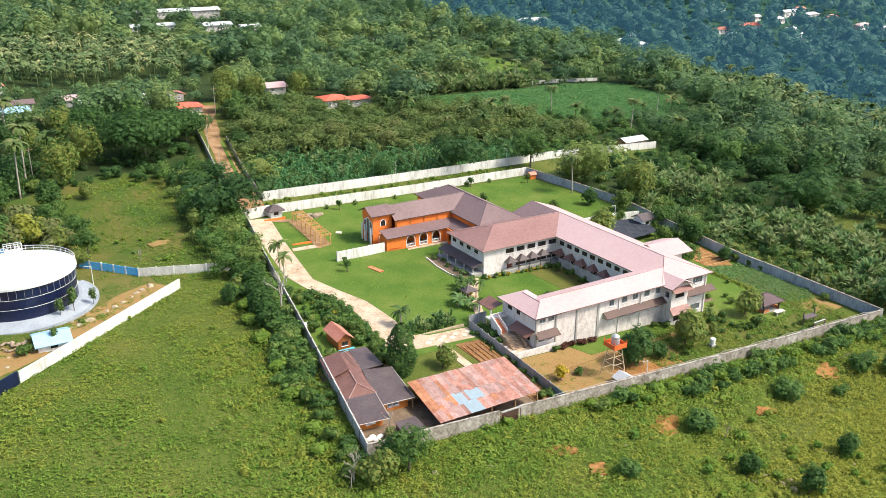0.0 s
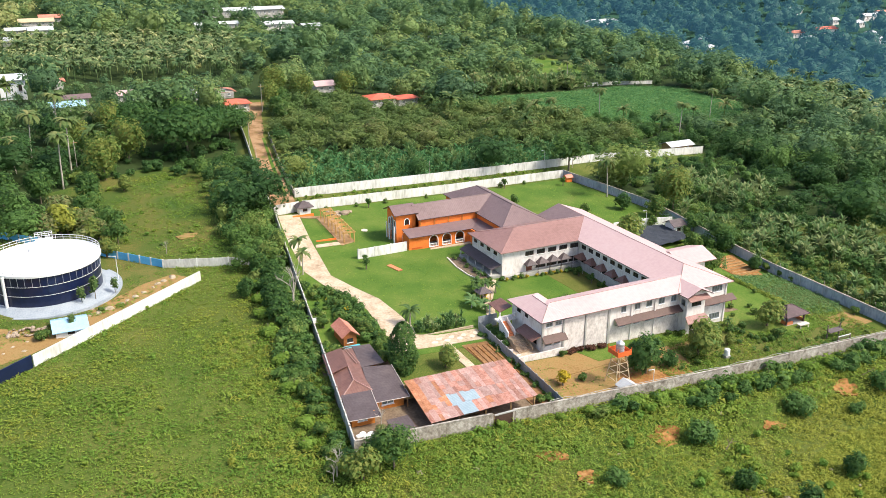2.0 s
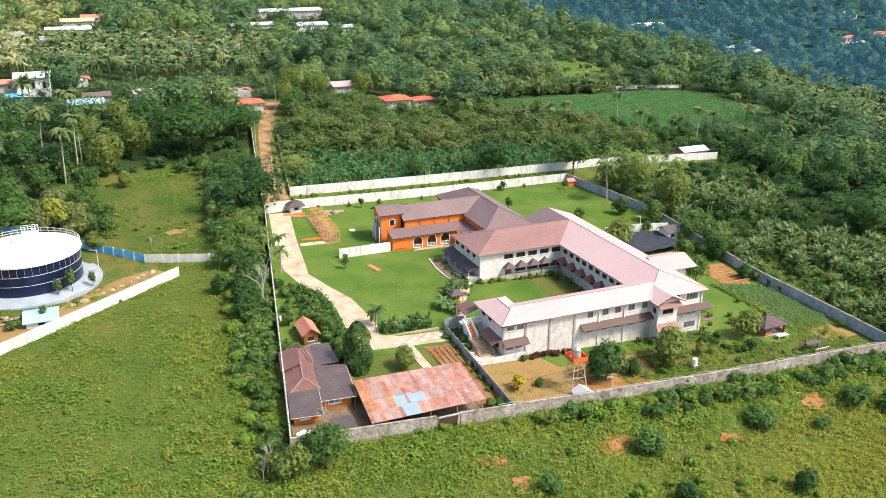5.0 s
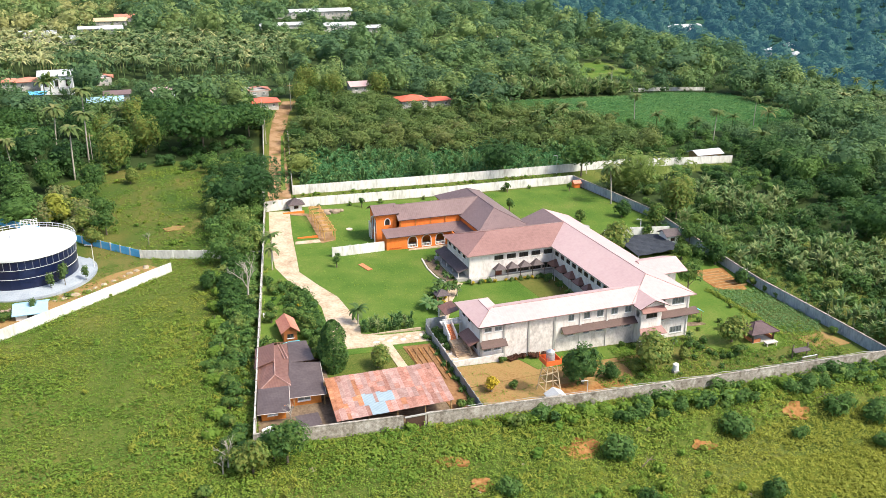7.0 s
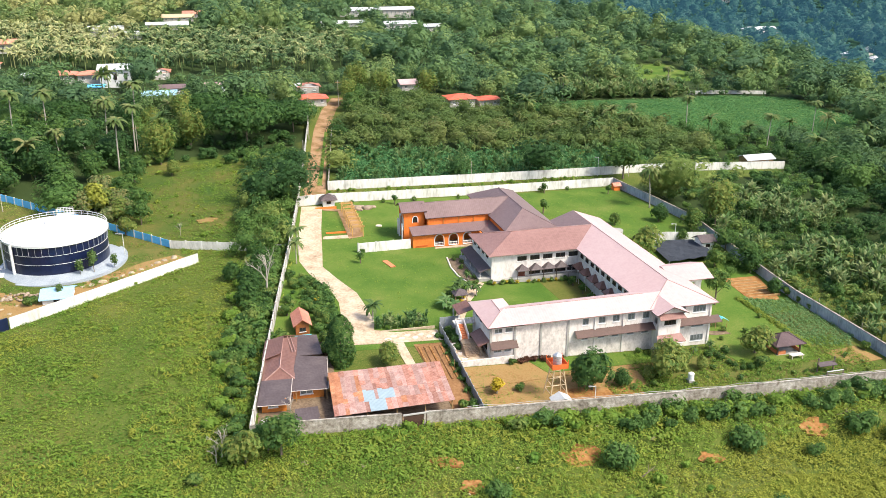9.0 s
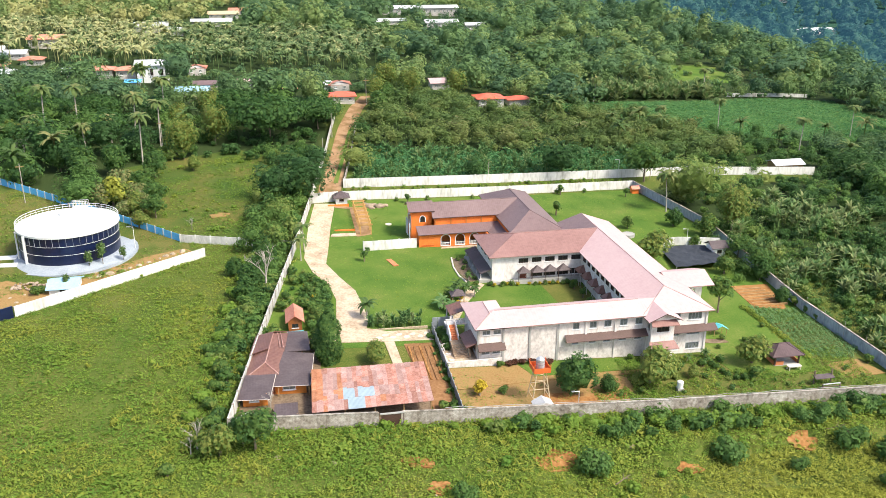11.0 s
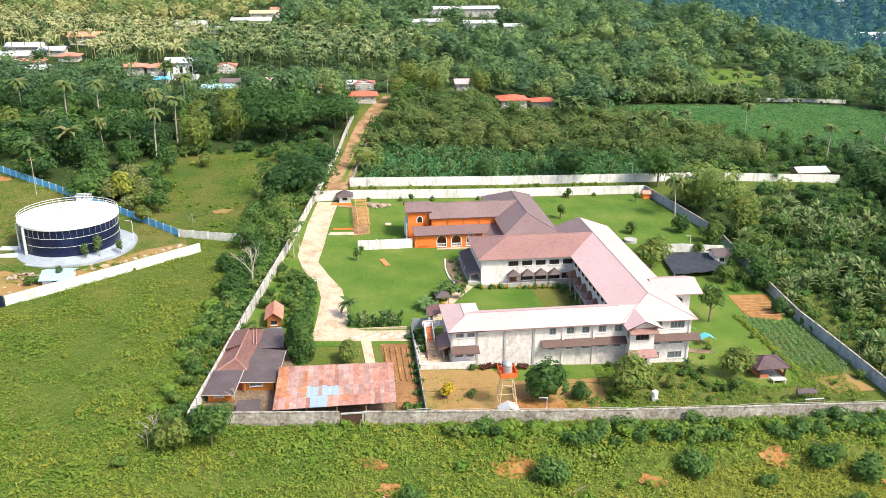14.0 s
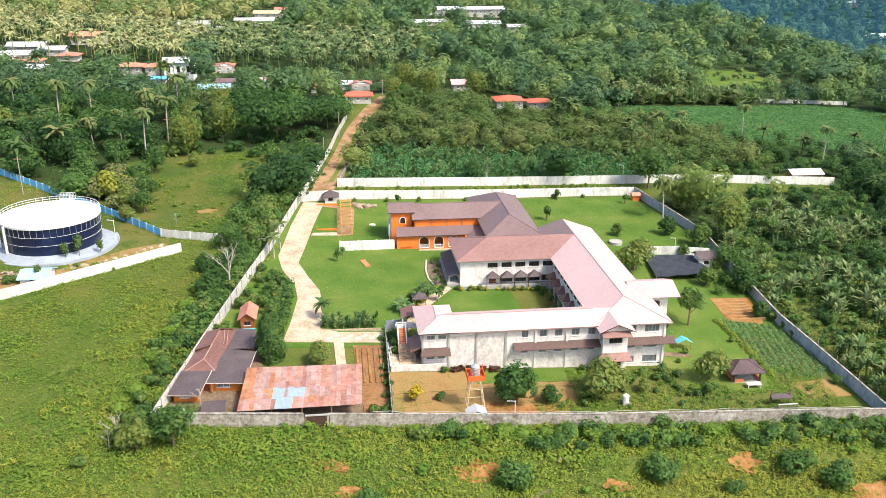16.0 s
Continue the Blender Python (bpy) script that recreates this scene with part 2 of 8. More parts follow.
M_TRIM = mat("dark brown trim", [(0.045, 0.022, 0.016), (0.085, 0.045, 0.032)], 0.5, 5, 0.6)
M_FASCIA = mat("cream fascia board", [(0.55, 0.47, 0.42), (0.66, 0.58, 0.52)], 0.5, 5, 0.6)
M_ORANGE = mat("orange painted wall", [(0.66, 0.145, 0.020), (0.78, 0.19, 0.028), (0.79, 0.215, 0.04)], 0.4, 3, 0.8)
M_MEADOW = mat("yellow green meadow", [(0.062, 0.100, 0.014), (0.108, 0.132, 0.020), (0.20, 0.180, 0.030)], 0.10, 4.0, 0.95, bump=0.8, spec=0.08)
M_WOODORANGE = mat("varnished orange wood", [(0.42, 0.13, 0.02), (0.58, 0.21, 0.035)], 0.8, 6, 0.6)
M_HUTWOOD = mat("dark orange timber", [(0.24, 0.07, 0.016), (0.38, 0.125, 0.028)], 0.8, 6, 0.6)
M_WHITE = mat("white paint", [(0.74, 0.73, 0.71), (0.82, 0.81, 0.80)], 0.5, 4, 0.6)
M_GLASS = mat("grey window glass", [(0.11, 0.125, 0.12), (0.23, 0.25, 0.24)], 0.7, 3, 0.2, bump=0.0, spec=0.5)
M_DARKGLASS = mat("dark window glass", [(0.018, 0.018, 0.016), (0.045, 0.043, 0.038)], 0.7, 3, 0.25, bump=0.0, spec=0.4)
# near black base colour stands in for the lack of light indoors
M_DARK = mat("unlit interior", [(0.02, 0.017, 0.015), (0.05, 0.04, 0.035)], 0.7, 3, 0.9)
M_DOOR = mat("red brown door", [(0.14, 0.035, 0.016), (0.22, 0.06, 0.03)], 1.0, 6, 0.5)
M_NAVY = mat("navy enamelled steel", [(0.004, 0.008, 0.032), (0.007, 0.014, 0.052)], 0.3, 2.0, 0.3, bump=0.05, spec=0.5)
M_TANKTOP = mat("white tank deck", [(0.72, 0.72, 0.72), (0.82, 0.82, 0.82)], 0.15, 2, 0.6)
M_STEEL = mat("galvanised steel", [(0.45, 0.46, 0.47), (0.62, 0.63, 0.64)], 0.5, 5, 0.4, 0.6, bump=0.05)
M_RAIL = mat("pale railing paint", [(0.60, 0.60, 0.58), (0.74, 0.74, 0.72)], 0.5, 5, 0.5)
M_RED = mat("orange red primer", [(0.60, 0.10, 0.02), (0.74, 0.16, 0.035)], 0.5, 5, 0.6)
M_REDTILE = mat("red tiled roof", [(0.38, 0.13, 0.08), (0.54, 0.20, 0.13), (0.60, 0.28, 0.20)], 0.4, 3, 0.7, rand=0.2)
M_PALEROOF = mat("pale zinc roof", [(0.46, 0.47, 0.48), (0.62, 0.63, 0.64)], 0.3, 3, 0.5, rand=0.12)
M_HUTBLUE = mat("pale blue sheet roof", [(0.26, 0.46, 0.62), (0.38, 0.58, 0.72)], 0.5, 3, 0.5)
M_NET = mat("black shade net", [(0.016, 0.020, 0.028), (0.034, 0.040, 0.054)], 0.4, 4, 0.9)
M_TARP = mat("turquoise tarpaulin", [(0.06, 0.38, 0.48), (0.14, 0.55, 0.62)], 0.8, 5, 0.5)
M_ROCK = mat("pale rock", [(0.22, 0.17, 0.11), (0.36, 0.29, 0.20), (0.44, 0.38, 0.29)], 0.8, 4, 0.95, bump=0.5)
M_RUBBLE = mat("brown garden rock", [(0.15, 0.11, 0.075), (0.28, 0.21, 0.15), (0.38, 0.31, 0.24)], 0.8, 4, 0.95, bump=0.5)
M_BARK = mat("bark", [(0.10, 0.075, 0.05), (0.20, 0.16, 0.115)], 1.0, 8, 0.95, bump=0.5)
M_PALEBARK = mat("pale bark", [(0.30, 0.26, 0.22), (0.48, 0.44, 0.38)], 1.0, 8, 0.95, bump=0.5)
M_WOOD = mat("weathered timber", [(0.26, 0.15, 0.06), (0.42, 0.27, 0.12)], 1.0, 8, 0.8)
M_OCHRE = mat("ochre painted timber", [(0.42, 0.22, 0.06), (0.55, 0.33, 0.12)], 1.0, 8, 0.7)
M_STEP = mat("worn tan concrete", [(0.22, 0.14, 0.085), (0.36, 0.25, 0.16), (0.46, 0.34, 0.24)], 0.8, 3, 0.9)
M_PAVER = mat("round pale paver", [(0.56, 0.47, 0.36), (0.70, 0.60, 0.47)], 1.0, 5, 0.9, rand=0.1)
M_BRICK = mat("orange brick paving", [(0.46, 0.15, 0.06), (0.60, 0.22, 0.10)], 0.8, 5, 0.9)
M_RUST = mat("rusty corrugated sheet", [(0.20, 0.07, 0.045), (0.34, 0.155, 0.115), (0.44, 0.25, 0.20)], 1.1, 5.0, 0.75, bump=0.14, rand=0.30, ribs=0.18)
M_RUSTORANGE = mat("orange rusted sheet", [(0.26, 0.09, 0.04), (0.40, 0.16, 0.075), (0.48, 0.25, 0.15)], 1.1, 5.0, 0.75, bump=0.14, rand=0.25, ribs=0.18)
M_RUSTPALE = mat("pale rusted sheet", [(0.25, 0.12, 0.095), (0.35, 0.21, 0.18), (0.44, 0.31, 0.28)], 1.1, 5.0, 0.7, bump=0.14, rand=0.22, ribs=0.18)
M_NEWSHEET = mat("new zinc sheet", [(0.24, 0.31, 0.35), (0.31, 0.385, 0.43)], 0.5, 2.5, 0.45, bump=0.2, ribs=0.18)
M_LEAF = leaf_mat("broad leaves", [(0.045, 0.103, 0.032), (0.078, 0.160, 0.042), (0.130, 0.225, 0.052), (0.225, 0.275, 0.074)], 0.4, leaf=0.28, full=0.62, vary=0.24)
# haze over the far woods is put into these paler, bluer greens
M_FARLEAF = leaf_mat("distant leaves paled for haze", [(0.076, 0.146, 0.070), (0.124, 0.214, 0.080), (0.190, 0.272, 0.090), (0.38, 0.38, 0.15)], 0.4, leaf=0.6, full=0.64, vary=0.2)
M_OLIVE = leaf_mat("olive leaves", [(0.078, 0.138, 0.042), (0.122, 0.185, 0.053), (0.172, 0.218, 0.066), (0.215, 0.215, 0.084)], 0.4, leaf=0.3, full=0.62, vary=0.26)
M_PALM = leaf_mat("palm fronds", [(0.080, 0.140, 0.042), (0.135, 0.19, 0.060), (0.22, 0.235, 0.09), (0.30, 0.255, 0.11)], 0.35)
# lighter copy of the palm fronds: sun and haze are in the colour
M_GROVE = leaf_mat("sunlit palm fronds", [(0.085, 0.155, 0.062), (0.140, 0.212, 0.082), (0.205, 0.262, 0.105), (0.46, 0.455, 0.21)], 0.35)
M_REDBRIGHT = mat("bright red metal roof", [(0.52, 0.10, 0.055), (0.64, 0.15, 0.085)], 0.4, 3, 0.6)
M_BANANA = leaf_mat("banana leaves", [(0.070, 0.155, 0.050), (0.118, 0.215, 0.072), (0.175, 0.265, 0.095), (0.27, 0.31, 0.13)], 0.4)
M_WEED = leaf_mat("weeds", [(0.104, 0.215, 0.036), (0.160, 0.272, 0.042), (0.218, 0.306, 0.050), (0.32, 0.335, 0.058)], 0.45, vary=0.26)
# valley haze is put into the blue green of these leaves
M_HILL = leaf_mat("valley woods with haze glow", [(0.022, 0.070, 0.050), (0.034, 0.092, 0.060), (0.050, 0.120, 0.068), (0.085, 0.155, 0.080)], 0.35, leaf=1.6, full=0.62, vary=0.5)
# the floor's colour holds the haze and the dimness between crowns
M_HILLFLOOR = mat("dark haze tinted valley floor", [(0.022, 0.062, 0.048), (0.034, 0.086, 0.058), (0.055, 0.115, 0.066)], 0.06, 0.5, 0.95, bump=0.0, spec=0.05)
# weak blue emission adds to the painted haze; the trees are no light source
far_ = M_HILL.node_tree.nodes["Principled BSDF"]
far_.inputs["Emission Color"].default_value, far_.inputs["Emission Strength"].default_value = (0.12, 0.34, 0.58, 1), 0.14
M_CROP = leaf_mat("crop leaves", [(0.066, 0.185, 0.070), (0.095, 0.232, 0.084), (0.135, 0.268, 0.096), (0.19, 0.295, 0.11)], 0.4)
M_ROUGH = mat("rough garden ground", [(0.04, 0.08, 0.014), (0.075, 0.108, 0.022), (0.15, 0.13, 0.042), (0.06, 0.10, 0.018)], 0.22, 4.0, 0.95, bump=0.6, spec=0.08)
M_AWNING = mat("dull brown awning sheet", [(0.075, 0.042, 0.035), (0.115, 0.066, 0.055)], 0.5, 3, 0.65)
M_EASTWALL = mat("blue grey painted block", [(0.17, 0.20, 0.23), (0.32, 0.36, 0.40), (0.42, 0.46, 0.50)], 0.5, 2.4, 0.9, rand=0.08, streak=0.4)
M_CROPLAND = mat("leafy crop ground", [(0.050, 0.120, 0.030), (0.075, 0.160, 0.038), (0.100, 0.185, 0.046)], 0.12, 1.2, 0.95, bump=0.6, spec=0.08)
M_TAN = mat("tan painted steel", [(0.46, 0.34, 0.20), (0.62, 0.48, 0.31)], 0.6, 5, 0.6)
M_DENSE = leaf_mat("dense garden leaves", [(0.050, 0.114, 0.032), (0.086, 0.170, 0.042), (0.140, 0.222, 0.052), (0.24, 0.27, 0.066)], 0.45, leaf=0.2, full=0.66)
M_GOLD = leaf_mat("yellow leaves", [(0.30, 0.22, 0.02), (0.45, 0.34, 0.03), (0.55, 0.42, 0.04)], 0.3)
M_CRIMSON = leaf_mat("dark red leaves", [(0.060, 0.030, 0.018), (0.095, 0.040, 0.026), (0.14, 0.065, 0.040)], 0.3)


# ---- building blocks ----
class Geo:
    """Collects corners and faces of one mesh."""

    def __init__(self):
        self.v, self.f, self.m = [], [], []

    def add(self, verts, faces, m=0):
        o = len(self.v)
        self.v += [tuple(p) for p in verts]
        self.f += [[i + o for i in f] for f in faces]
        self.m += [m] * len(faces)
        return self

    def obox(self, c, u, n, du, dn, z0, z1, m=0):
        """A box round c, du along u and dn along n to either side, from z0 to z1."""
        c, u, n = Vector((c[0], c[1], 0)), Vector((*u, 0)), Vector((*n, 0))
        ring = [c - u * du - n * dn, c + u * du - n * dn, c + u * du + n * dn, c - u * du + n * dn]
        if u.cross(n).z < 0:
            ring.reverse()
        vs = [(p.x, p.y, z0) for p in ring] + [(p.x, p.y, z1) for p in ring]
        return self.add(vs, [(3, 2, 1, 0), (4, 5, 6, 7), (0, 1, 5, 4), (1, 2, 6, 5), (2, 3, 7, 6), (3, 0, 4, 7)], m)

    def box(self, x0, x1, y0, y1, z0, z1, m=0):
        return self.obox(((x0 + x1) / 2, (y0 + y1) / 2), (1, 0), (0, 1), (x1 - x0) / 2, (y1 - y0) / 2, z0, z1, m)

    def tube(self, p, q, r0, r1=None, n=8, m=0):
        p, q = Vector(p), Vector(q)
        r1 = r0 if r1 is None else r1
        d = (q - p).normalized()
        a = d.orthogonal().normalized()
        b = d.cross(a)
        vs = [p + (a * math.cos(2 * math.pi * i / n) + b * math.sin(2 * math.pi * i / n)) * r0 for i in range(n)]
        vs += [q + (a * math.cos(2 * math.pi * i / n) + b * math.sin(2 * math.pi * i / n)) * r1 for i in range(n)]
        fs = [(i, (i + 1) % n, n + (i + 1) % n, n + i) for i in range(n)] + [tuple(range(n - 1, -1, -1)), tuple(range(n, 2 * n))]
        return self.add(vs, fs, m)

    def sheet(self, top, thick=0.12, m=0, edge=None):
        """A plate whose upper faces are the polygons in top, on shared corners."""
        pts, idx, faces = [], {}, []
        for poly in top:
            row = []
            for p in poly:
                k = tuple(round(v, 4) for v in p)
                if k not in idx:
                    idx[k] = len(pts)
                    pts.append(k)
                row.append(idx[k])
            faces.append(row)
        n = len(pts)
        count = {}
        for f in faces:
            for a, b in zip(f, f[1:] + f[:1]):
                count[(a, b)] = 1
        rim = [(a, b) for a, b in count if (b, a) not in count]
        low = [(x, y, z - thick) for x, y, z in pts]
        self.add(pts + low, faces + [[i + n for i in reversed(f)] for f in faces] + [[b, a, a + n, b + n] for a, b in rim], m)
        if edge is not None:
            self.m[len(self.m) - len(rim):] = [edge] * len(rim)
        return self

    def mesh(self, name, mats):
        me = bpy.data.meshes.new(name)
        me.from_pydata(self.v, [], self.f)
        for m in mats if isinstance(mats, (list, tuple)) else [mats]:
            me.materials.append(m)
        me.polygons.foreach_set("material_index", self.m)
        me.validate()
        me.update()
        return me


def thing(name, label, category, at=(0, 0, 0), group="", kind=""):
    ob = new(name)
    ob.empty_display_size = 0.3
    ob.location = at
    return tagged(ob, label, category, group, kind)


def part(name, geo, mats, parent, label=""):
    """One mesh under a thing or a part; geometry in world places for a thing that stands, else in its own."""
    ob = new(name, geo.mesh(name, mats) if isinstance(geo, Geo) else geo)
    ob.parent = parent
    if parent.type == "EMPTY":
        ob.matrix_parent_inverse = Matrix.Translation(-parent.location)
    return tagged(ob, label)


def solid(name, geo, mats, label, category="", kind="", group=""):
    return tagged(new(name, geo.mesh(name, mats)), label, category, group, kind)


def piece(name, mesh, parent, at, size=(1, 1, 1), turn=0.0, label=""):
    """An object on a shared mesh."""
    ob = new(name, mesh)
    ob.parent = parent
    if parent.type == "EMPTY":
        ob.matrix_parent_inverse = Matrix.Translation(-parent.location)
    ob.location, ob.scale, ob.rotation_euler = at, size, (0, 0, turn)
    return tagged(ob, label)


def hip_roof(x0, x1, y0, y1, z, rise, along, hips=(1, 1)):
    """Upper faces of a pitched roof; along 'x' or 'y'; hips: 1 hipped, 0 gabled, at the low and high end."""
    if along == "x":
        c, half = (y0 + y1) / 2, (y1 - y0) / 2
        a, b = (x0 + half * hips[0], c, z + rise), (x1 - half * hips[1], c, z + rise)
        p, q, r, s = (x0, y0, z), (x1, y0, z), (x1, y1, z), (x0, y1, z)
        faces = [[p, q, b, a], [r, s, a, b]]
        faces += [[s, p, a]] if hips[0] else []
        faces += [[q, r, b]] if hips[1] else []
        return faces
    c, half = (x0 + x1) / 2, (x1 - x0) / 2
    a, b = (c, y0 + half * hips[0], z + rise), (c, y1 - half * hips[1], z + rise)
    p, q, r, s = (x0, y0, z), (x1, y0, z), (x1, y1, z), (x0, y1, z)
    faces = [[q, r, b, a], [s, p, a, b]]
    faces += [[p, q, a]] if hips[0] else []
    faces += [[r, s, b]] if hips[1] else []
    return faces


def wall(geo, p, q, z0, z1, thick=0.22, holes=(), m=0):
    """A wall from p to q, its outer face on that line and to the right of the way; holes: (from, to, low, high)."""
    p, q = Vector(p), Vector(q)
    long = (q - p).length
    u = (q - p) / long
    n = Vector((u.y, -u.x))
    xs = sorted({0.0, long, *[h[0] for h in holes], *[h[1] for h in holes]})
    for a, b in zip(xs, xs[1:]):
        cuts = sorted([(h[2], h[3]) for h in holes if h[0] <= (a + b) / 2 <= h[1]])
        z = z0
        for lo, hi in cuts + [(z1, None)]:
            if lo > z + 1e-3:
                c = p + u * (a + b) / 2 - n * thick / 2
                c += u * 0.002 * ((a == 0) - (b == long))
                geo.obox(c, u, n, (b - a) / 2 - 0.002 * ((a == 0) + (b == long)), thick / 2, z, lo, m)
            z = hi if hi is not None else z
    return u, n


def window(parent, p, u, n, width, low, high, panes=2, lining=None, label=""):
    """A framed window in a hole: p is the middle of its sill line on the outer face."""
    lining = lining or M_WHITE
    u, n, p = Vector(u), Vector(n), Vector(p)
    f = 0.07
    vs, o = [], p - n * 0.13
    for dn in (0.14, 0.0):
        for dx, dz in ((0, 0), (f, f)):
            for a, z in ((-1, low + dz), (1, low + dz), (1, high - dz), (-1, high - dz)):
                q = o + n * dn + u * a * (width / 2 - dx)
                vs.append((q.x, q.y, z))
    fs = []
    for k in range(4):
        m = (k + 1) % 4
        fs += [(k, m, 4 + m, 4 + k), (8 + k, 12 + k, 12 + m, 8 + m), (k, 8 + k, 8 + m, m), (4 + k, 4 + m, 12 + m, 12 + k)]
    g = Geo().add(vs, fs)
    w = part("window", g, lining, parent, label)
    for i in range(1, panes):
        part("mullion", Geo().obox(p + u * (i / panes - 0.5) * (width - 2 * f) - n * 0.05, u, n, 0.03, 0.05, low + f, high - f), lining, w)
    sub = Geo().obox(p - n * 0.11, u, n, width / 2 - f, 0.01, low + f, high - f)
    part("pane", sub, M_DARKGLASS if lining is M_TRIM else M_GLASS, w)
    part("sill", Geo().obox(p + n * 0.05, u, n, width / 2 + 0.08, 0.08, low - 0.09, low), M_WHITE, w)
    return w


# ---- ground ----
def axis(stops):
    """Grid lines: (from, to, step) runs."""
    out = []
    for a, b, s in stops:
        out += list(np.arange(a, b, s))
    return np.array(out + [stops[-1][1]])


def terrain():
    xs = axis([(-3000, -600, 200), (-600, -160, 40), (-160, 220, 3), (220, 640, 30), (640, 3000, 160)])
    ys = axis([(-1500, -300, 200), (-300, -70, 23), (-70, -34, 3), (-34, -16, 0.75), (-16, 220, 3), (220, 700, 30), (700, 4000, 165)])
    X, Y = np.meshgrid(xs, ys)
    Z = ground(X, Y)
    v = np.stack([X, Y, Z], -1).reshape(-1, 3)
    nx, ny = len(xs), len(ys)
    i = (np.arange(ny - 1)[:, None] * nx + np.arange(nx - 1)).ravel()
    f = np.stack([i, i + 1, i + nx + 1, i + nx], -1)
    return v, f


def bulk(name, v, f, material, tint=None, smooth=False):
    """A mesh from arrays; f has three or four corners a face."""
    me = bpy.data.meshes.new(name)
    k = f.shape[1]
    me.vertices.add(len(v))
    me.vertices.foreach_set("co", np.ascontiguousarray(v, np.float32).ravel())
    me.loops.add(f.size)
    me.loops.foreach_set("vertex_index", np.ascontiguousarray(f, np.int32).ravel())
    me.polygons.add(len(f))
    me.polygons.foreach_set("loop_start", np.arange(0, f.size, k, dtype=np.int32))
    me.update(calc_edges=True)
    if tint is not None:
        a = me.attributes.new("tint", "FLOAT", "POINT")
        a.data.foreach_set("value", np.ascontiguousarray(tint, np.float32))
    if smooth:
        me.polygons.foreach_set("use_smooth", np.ones(len(f), bool))
    me.materials.append(material)
    return me


tagged(new("ground", bulk("ground", *terrain(), M_GROUND, smooth=True)), "rough green hillside with weeds and bare patches", "ground", kind="structure")
land = bpy.data.objects["ground"].data
# faces down in the valley take the haze tinted floor
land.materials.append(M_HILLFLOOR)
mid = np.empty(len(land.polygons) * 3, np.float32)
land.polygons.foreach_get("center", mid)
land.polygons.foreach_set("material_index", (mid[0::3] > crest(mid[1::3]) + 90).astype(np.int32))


def drape(poly, lift=0.08, step=2.0):
    """A sheet over the land inside the polygon."""
    from mathutils.geometry import delaunay_2d_cdt
    rim = []
    for (ax, ay), (bx, by) in zip(poly, poly[1:] + poly[:1]):
        n = max(1, int(math.hypot(bx - ax, by - ay) / step))
        rim += [(ax + (bx - ax) * i / n, ay + (by - ay) * i / n) for i in range(n)]
    px, py = [p[0] for p in poly], [p[1] for p in poly]
    X, Y = np.meshgrid(np.arange(min(px) + 0.7, max(px), step), np.arange(min(py) + 0.7, max(py), step))
    ok = inside(poly, X, Y)
    pts = [Vector(p) for p in rim] + [Vector(p) for p in zip(X[ok].tolist(), Y[ok].tolist())]
    edges = [(i, (i + 1) % len(rim)) for i in range(len(rim))]
    vs, _, fs, *_ = delaunay_2d_cdt(pts, edges, [], 1, 1e-4)
    g = Geo()
    zs = ground([p.x for p in vs], [p.y for p in vs])
    up = []
    for f in fs:
        a, b, c = [vs[i] for i in f[:3]]
        up.append(list(f) if (b - a).cross(c - a) > 0 else list(reversed(f)))
    g.add([(p.x, p.y, z + lift) for p, z in zip(vs, zs)], up)
    n = len(vs)
    count = {(a, b) for f in up for a, b in zip(f, f[1:] + f[:1])}
    low = [(p.x, p.y, z - 0.15) for p, z in zip(vs, zs)]
    g.add([(p.x, p.y, z + lift) for p, z in zip(vs, zs)] + low, [[b, a, a + n, b + n] for a, b in count if (b, a) not in count])
    return g


def patch(name, poly, material, label, lift=0.08, category=""):
    ob = solid(name, drape(poly, lift), material, label, category, "structure")
    ob.data.polygons.foreach_set("use_smooth", np.ones(len(ob.data.polygons), bool))
    return ob


LOT = [(-38.6, -14.8), (3, -15.8), (66, -17.3), (70.5, -17.3), (69, 15), (72.3, 60), (67, 92.5), (-13, 86), (-21.4, 83)]
patch("lawn", [(-36, 8), (-5, 8), (-5, 14), (6, 14), (6, 12), (29, 10), (41, 10), (70, 10), (71.5, 60), (66, 91.5), (-13, 85), (-21, 82)], M_LAWN, "mown green lawn inside the walls", 0.06, "lawn")
patch("garden_ground", [(-4, -14.5), (66, -16.5), (68.4, -1), (69, 10), (41, 10), (41, 0), (-4, 0)], M_ROUGH, "patchy overgrown ground below the front wing", 0.05, "garden ground")
patch("lawn_lower", [(41.6, 9.9), (58.5, 9.9), (59.5, -2), (57, -8), (50, -8.5), (43, -7), (41.6, -2)], M_LAWN, "green lawn below the long wing", 0.09, "lawn")
patch("earth_bank", [(42.0, 5.4), (47.0, 4.4), (47.4, 3.4), (44.6, 3.3), (42.0, 4.0)], M_EARTH, "dark brown earth bank beside the lawn", 0.16, "bare earth")
DRIVE = [(-20.6, 82.6), (-23.0, 67.1), (-24.9, 49.1), (-23.6, 41.2), (-20.9, 33.9), (-20.1, 27.2), (-20.9, 17.8), (-22.0, 10.0), (-12.6, 9.7), (-4.9, 9.6),
         (-4.9, 13.4), (-12.6, 13.5), (-15.9, 14.9), (-15.2, 18), (-15.4, 23.5), (-16.1, 31.1), (-18.5, 38.2), (-20.6, 45.6), (-19.5, 54.1), (-17.9, 67.5), (-15.6, 82.6)]
patch("driveway", DRIVE, M_DRIVE, "worn beige concrete driveway winding down from the gate", 0.12, "driveway")
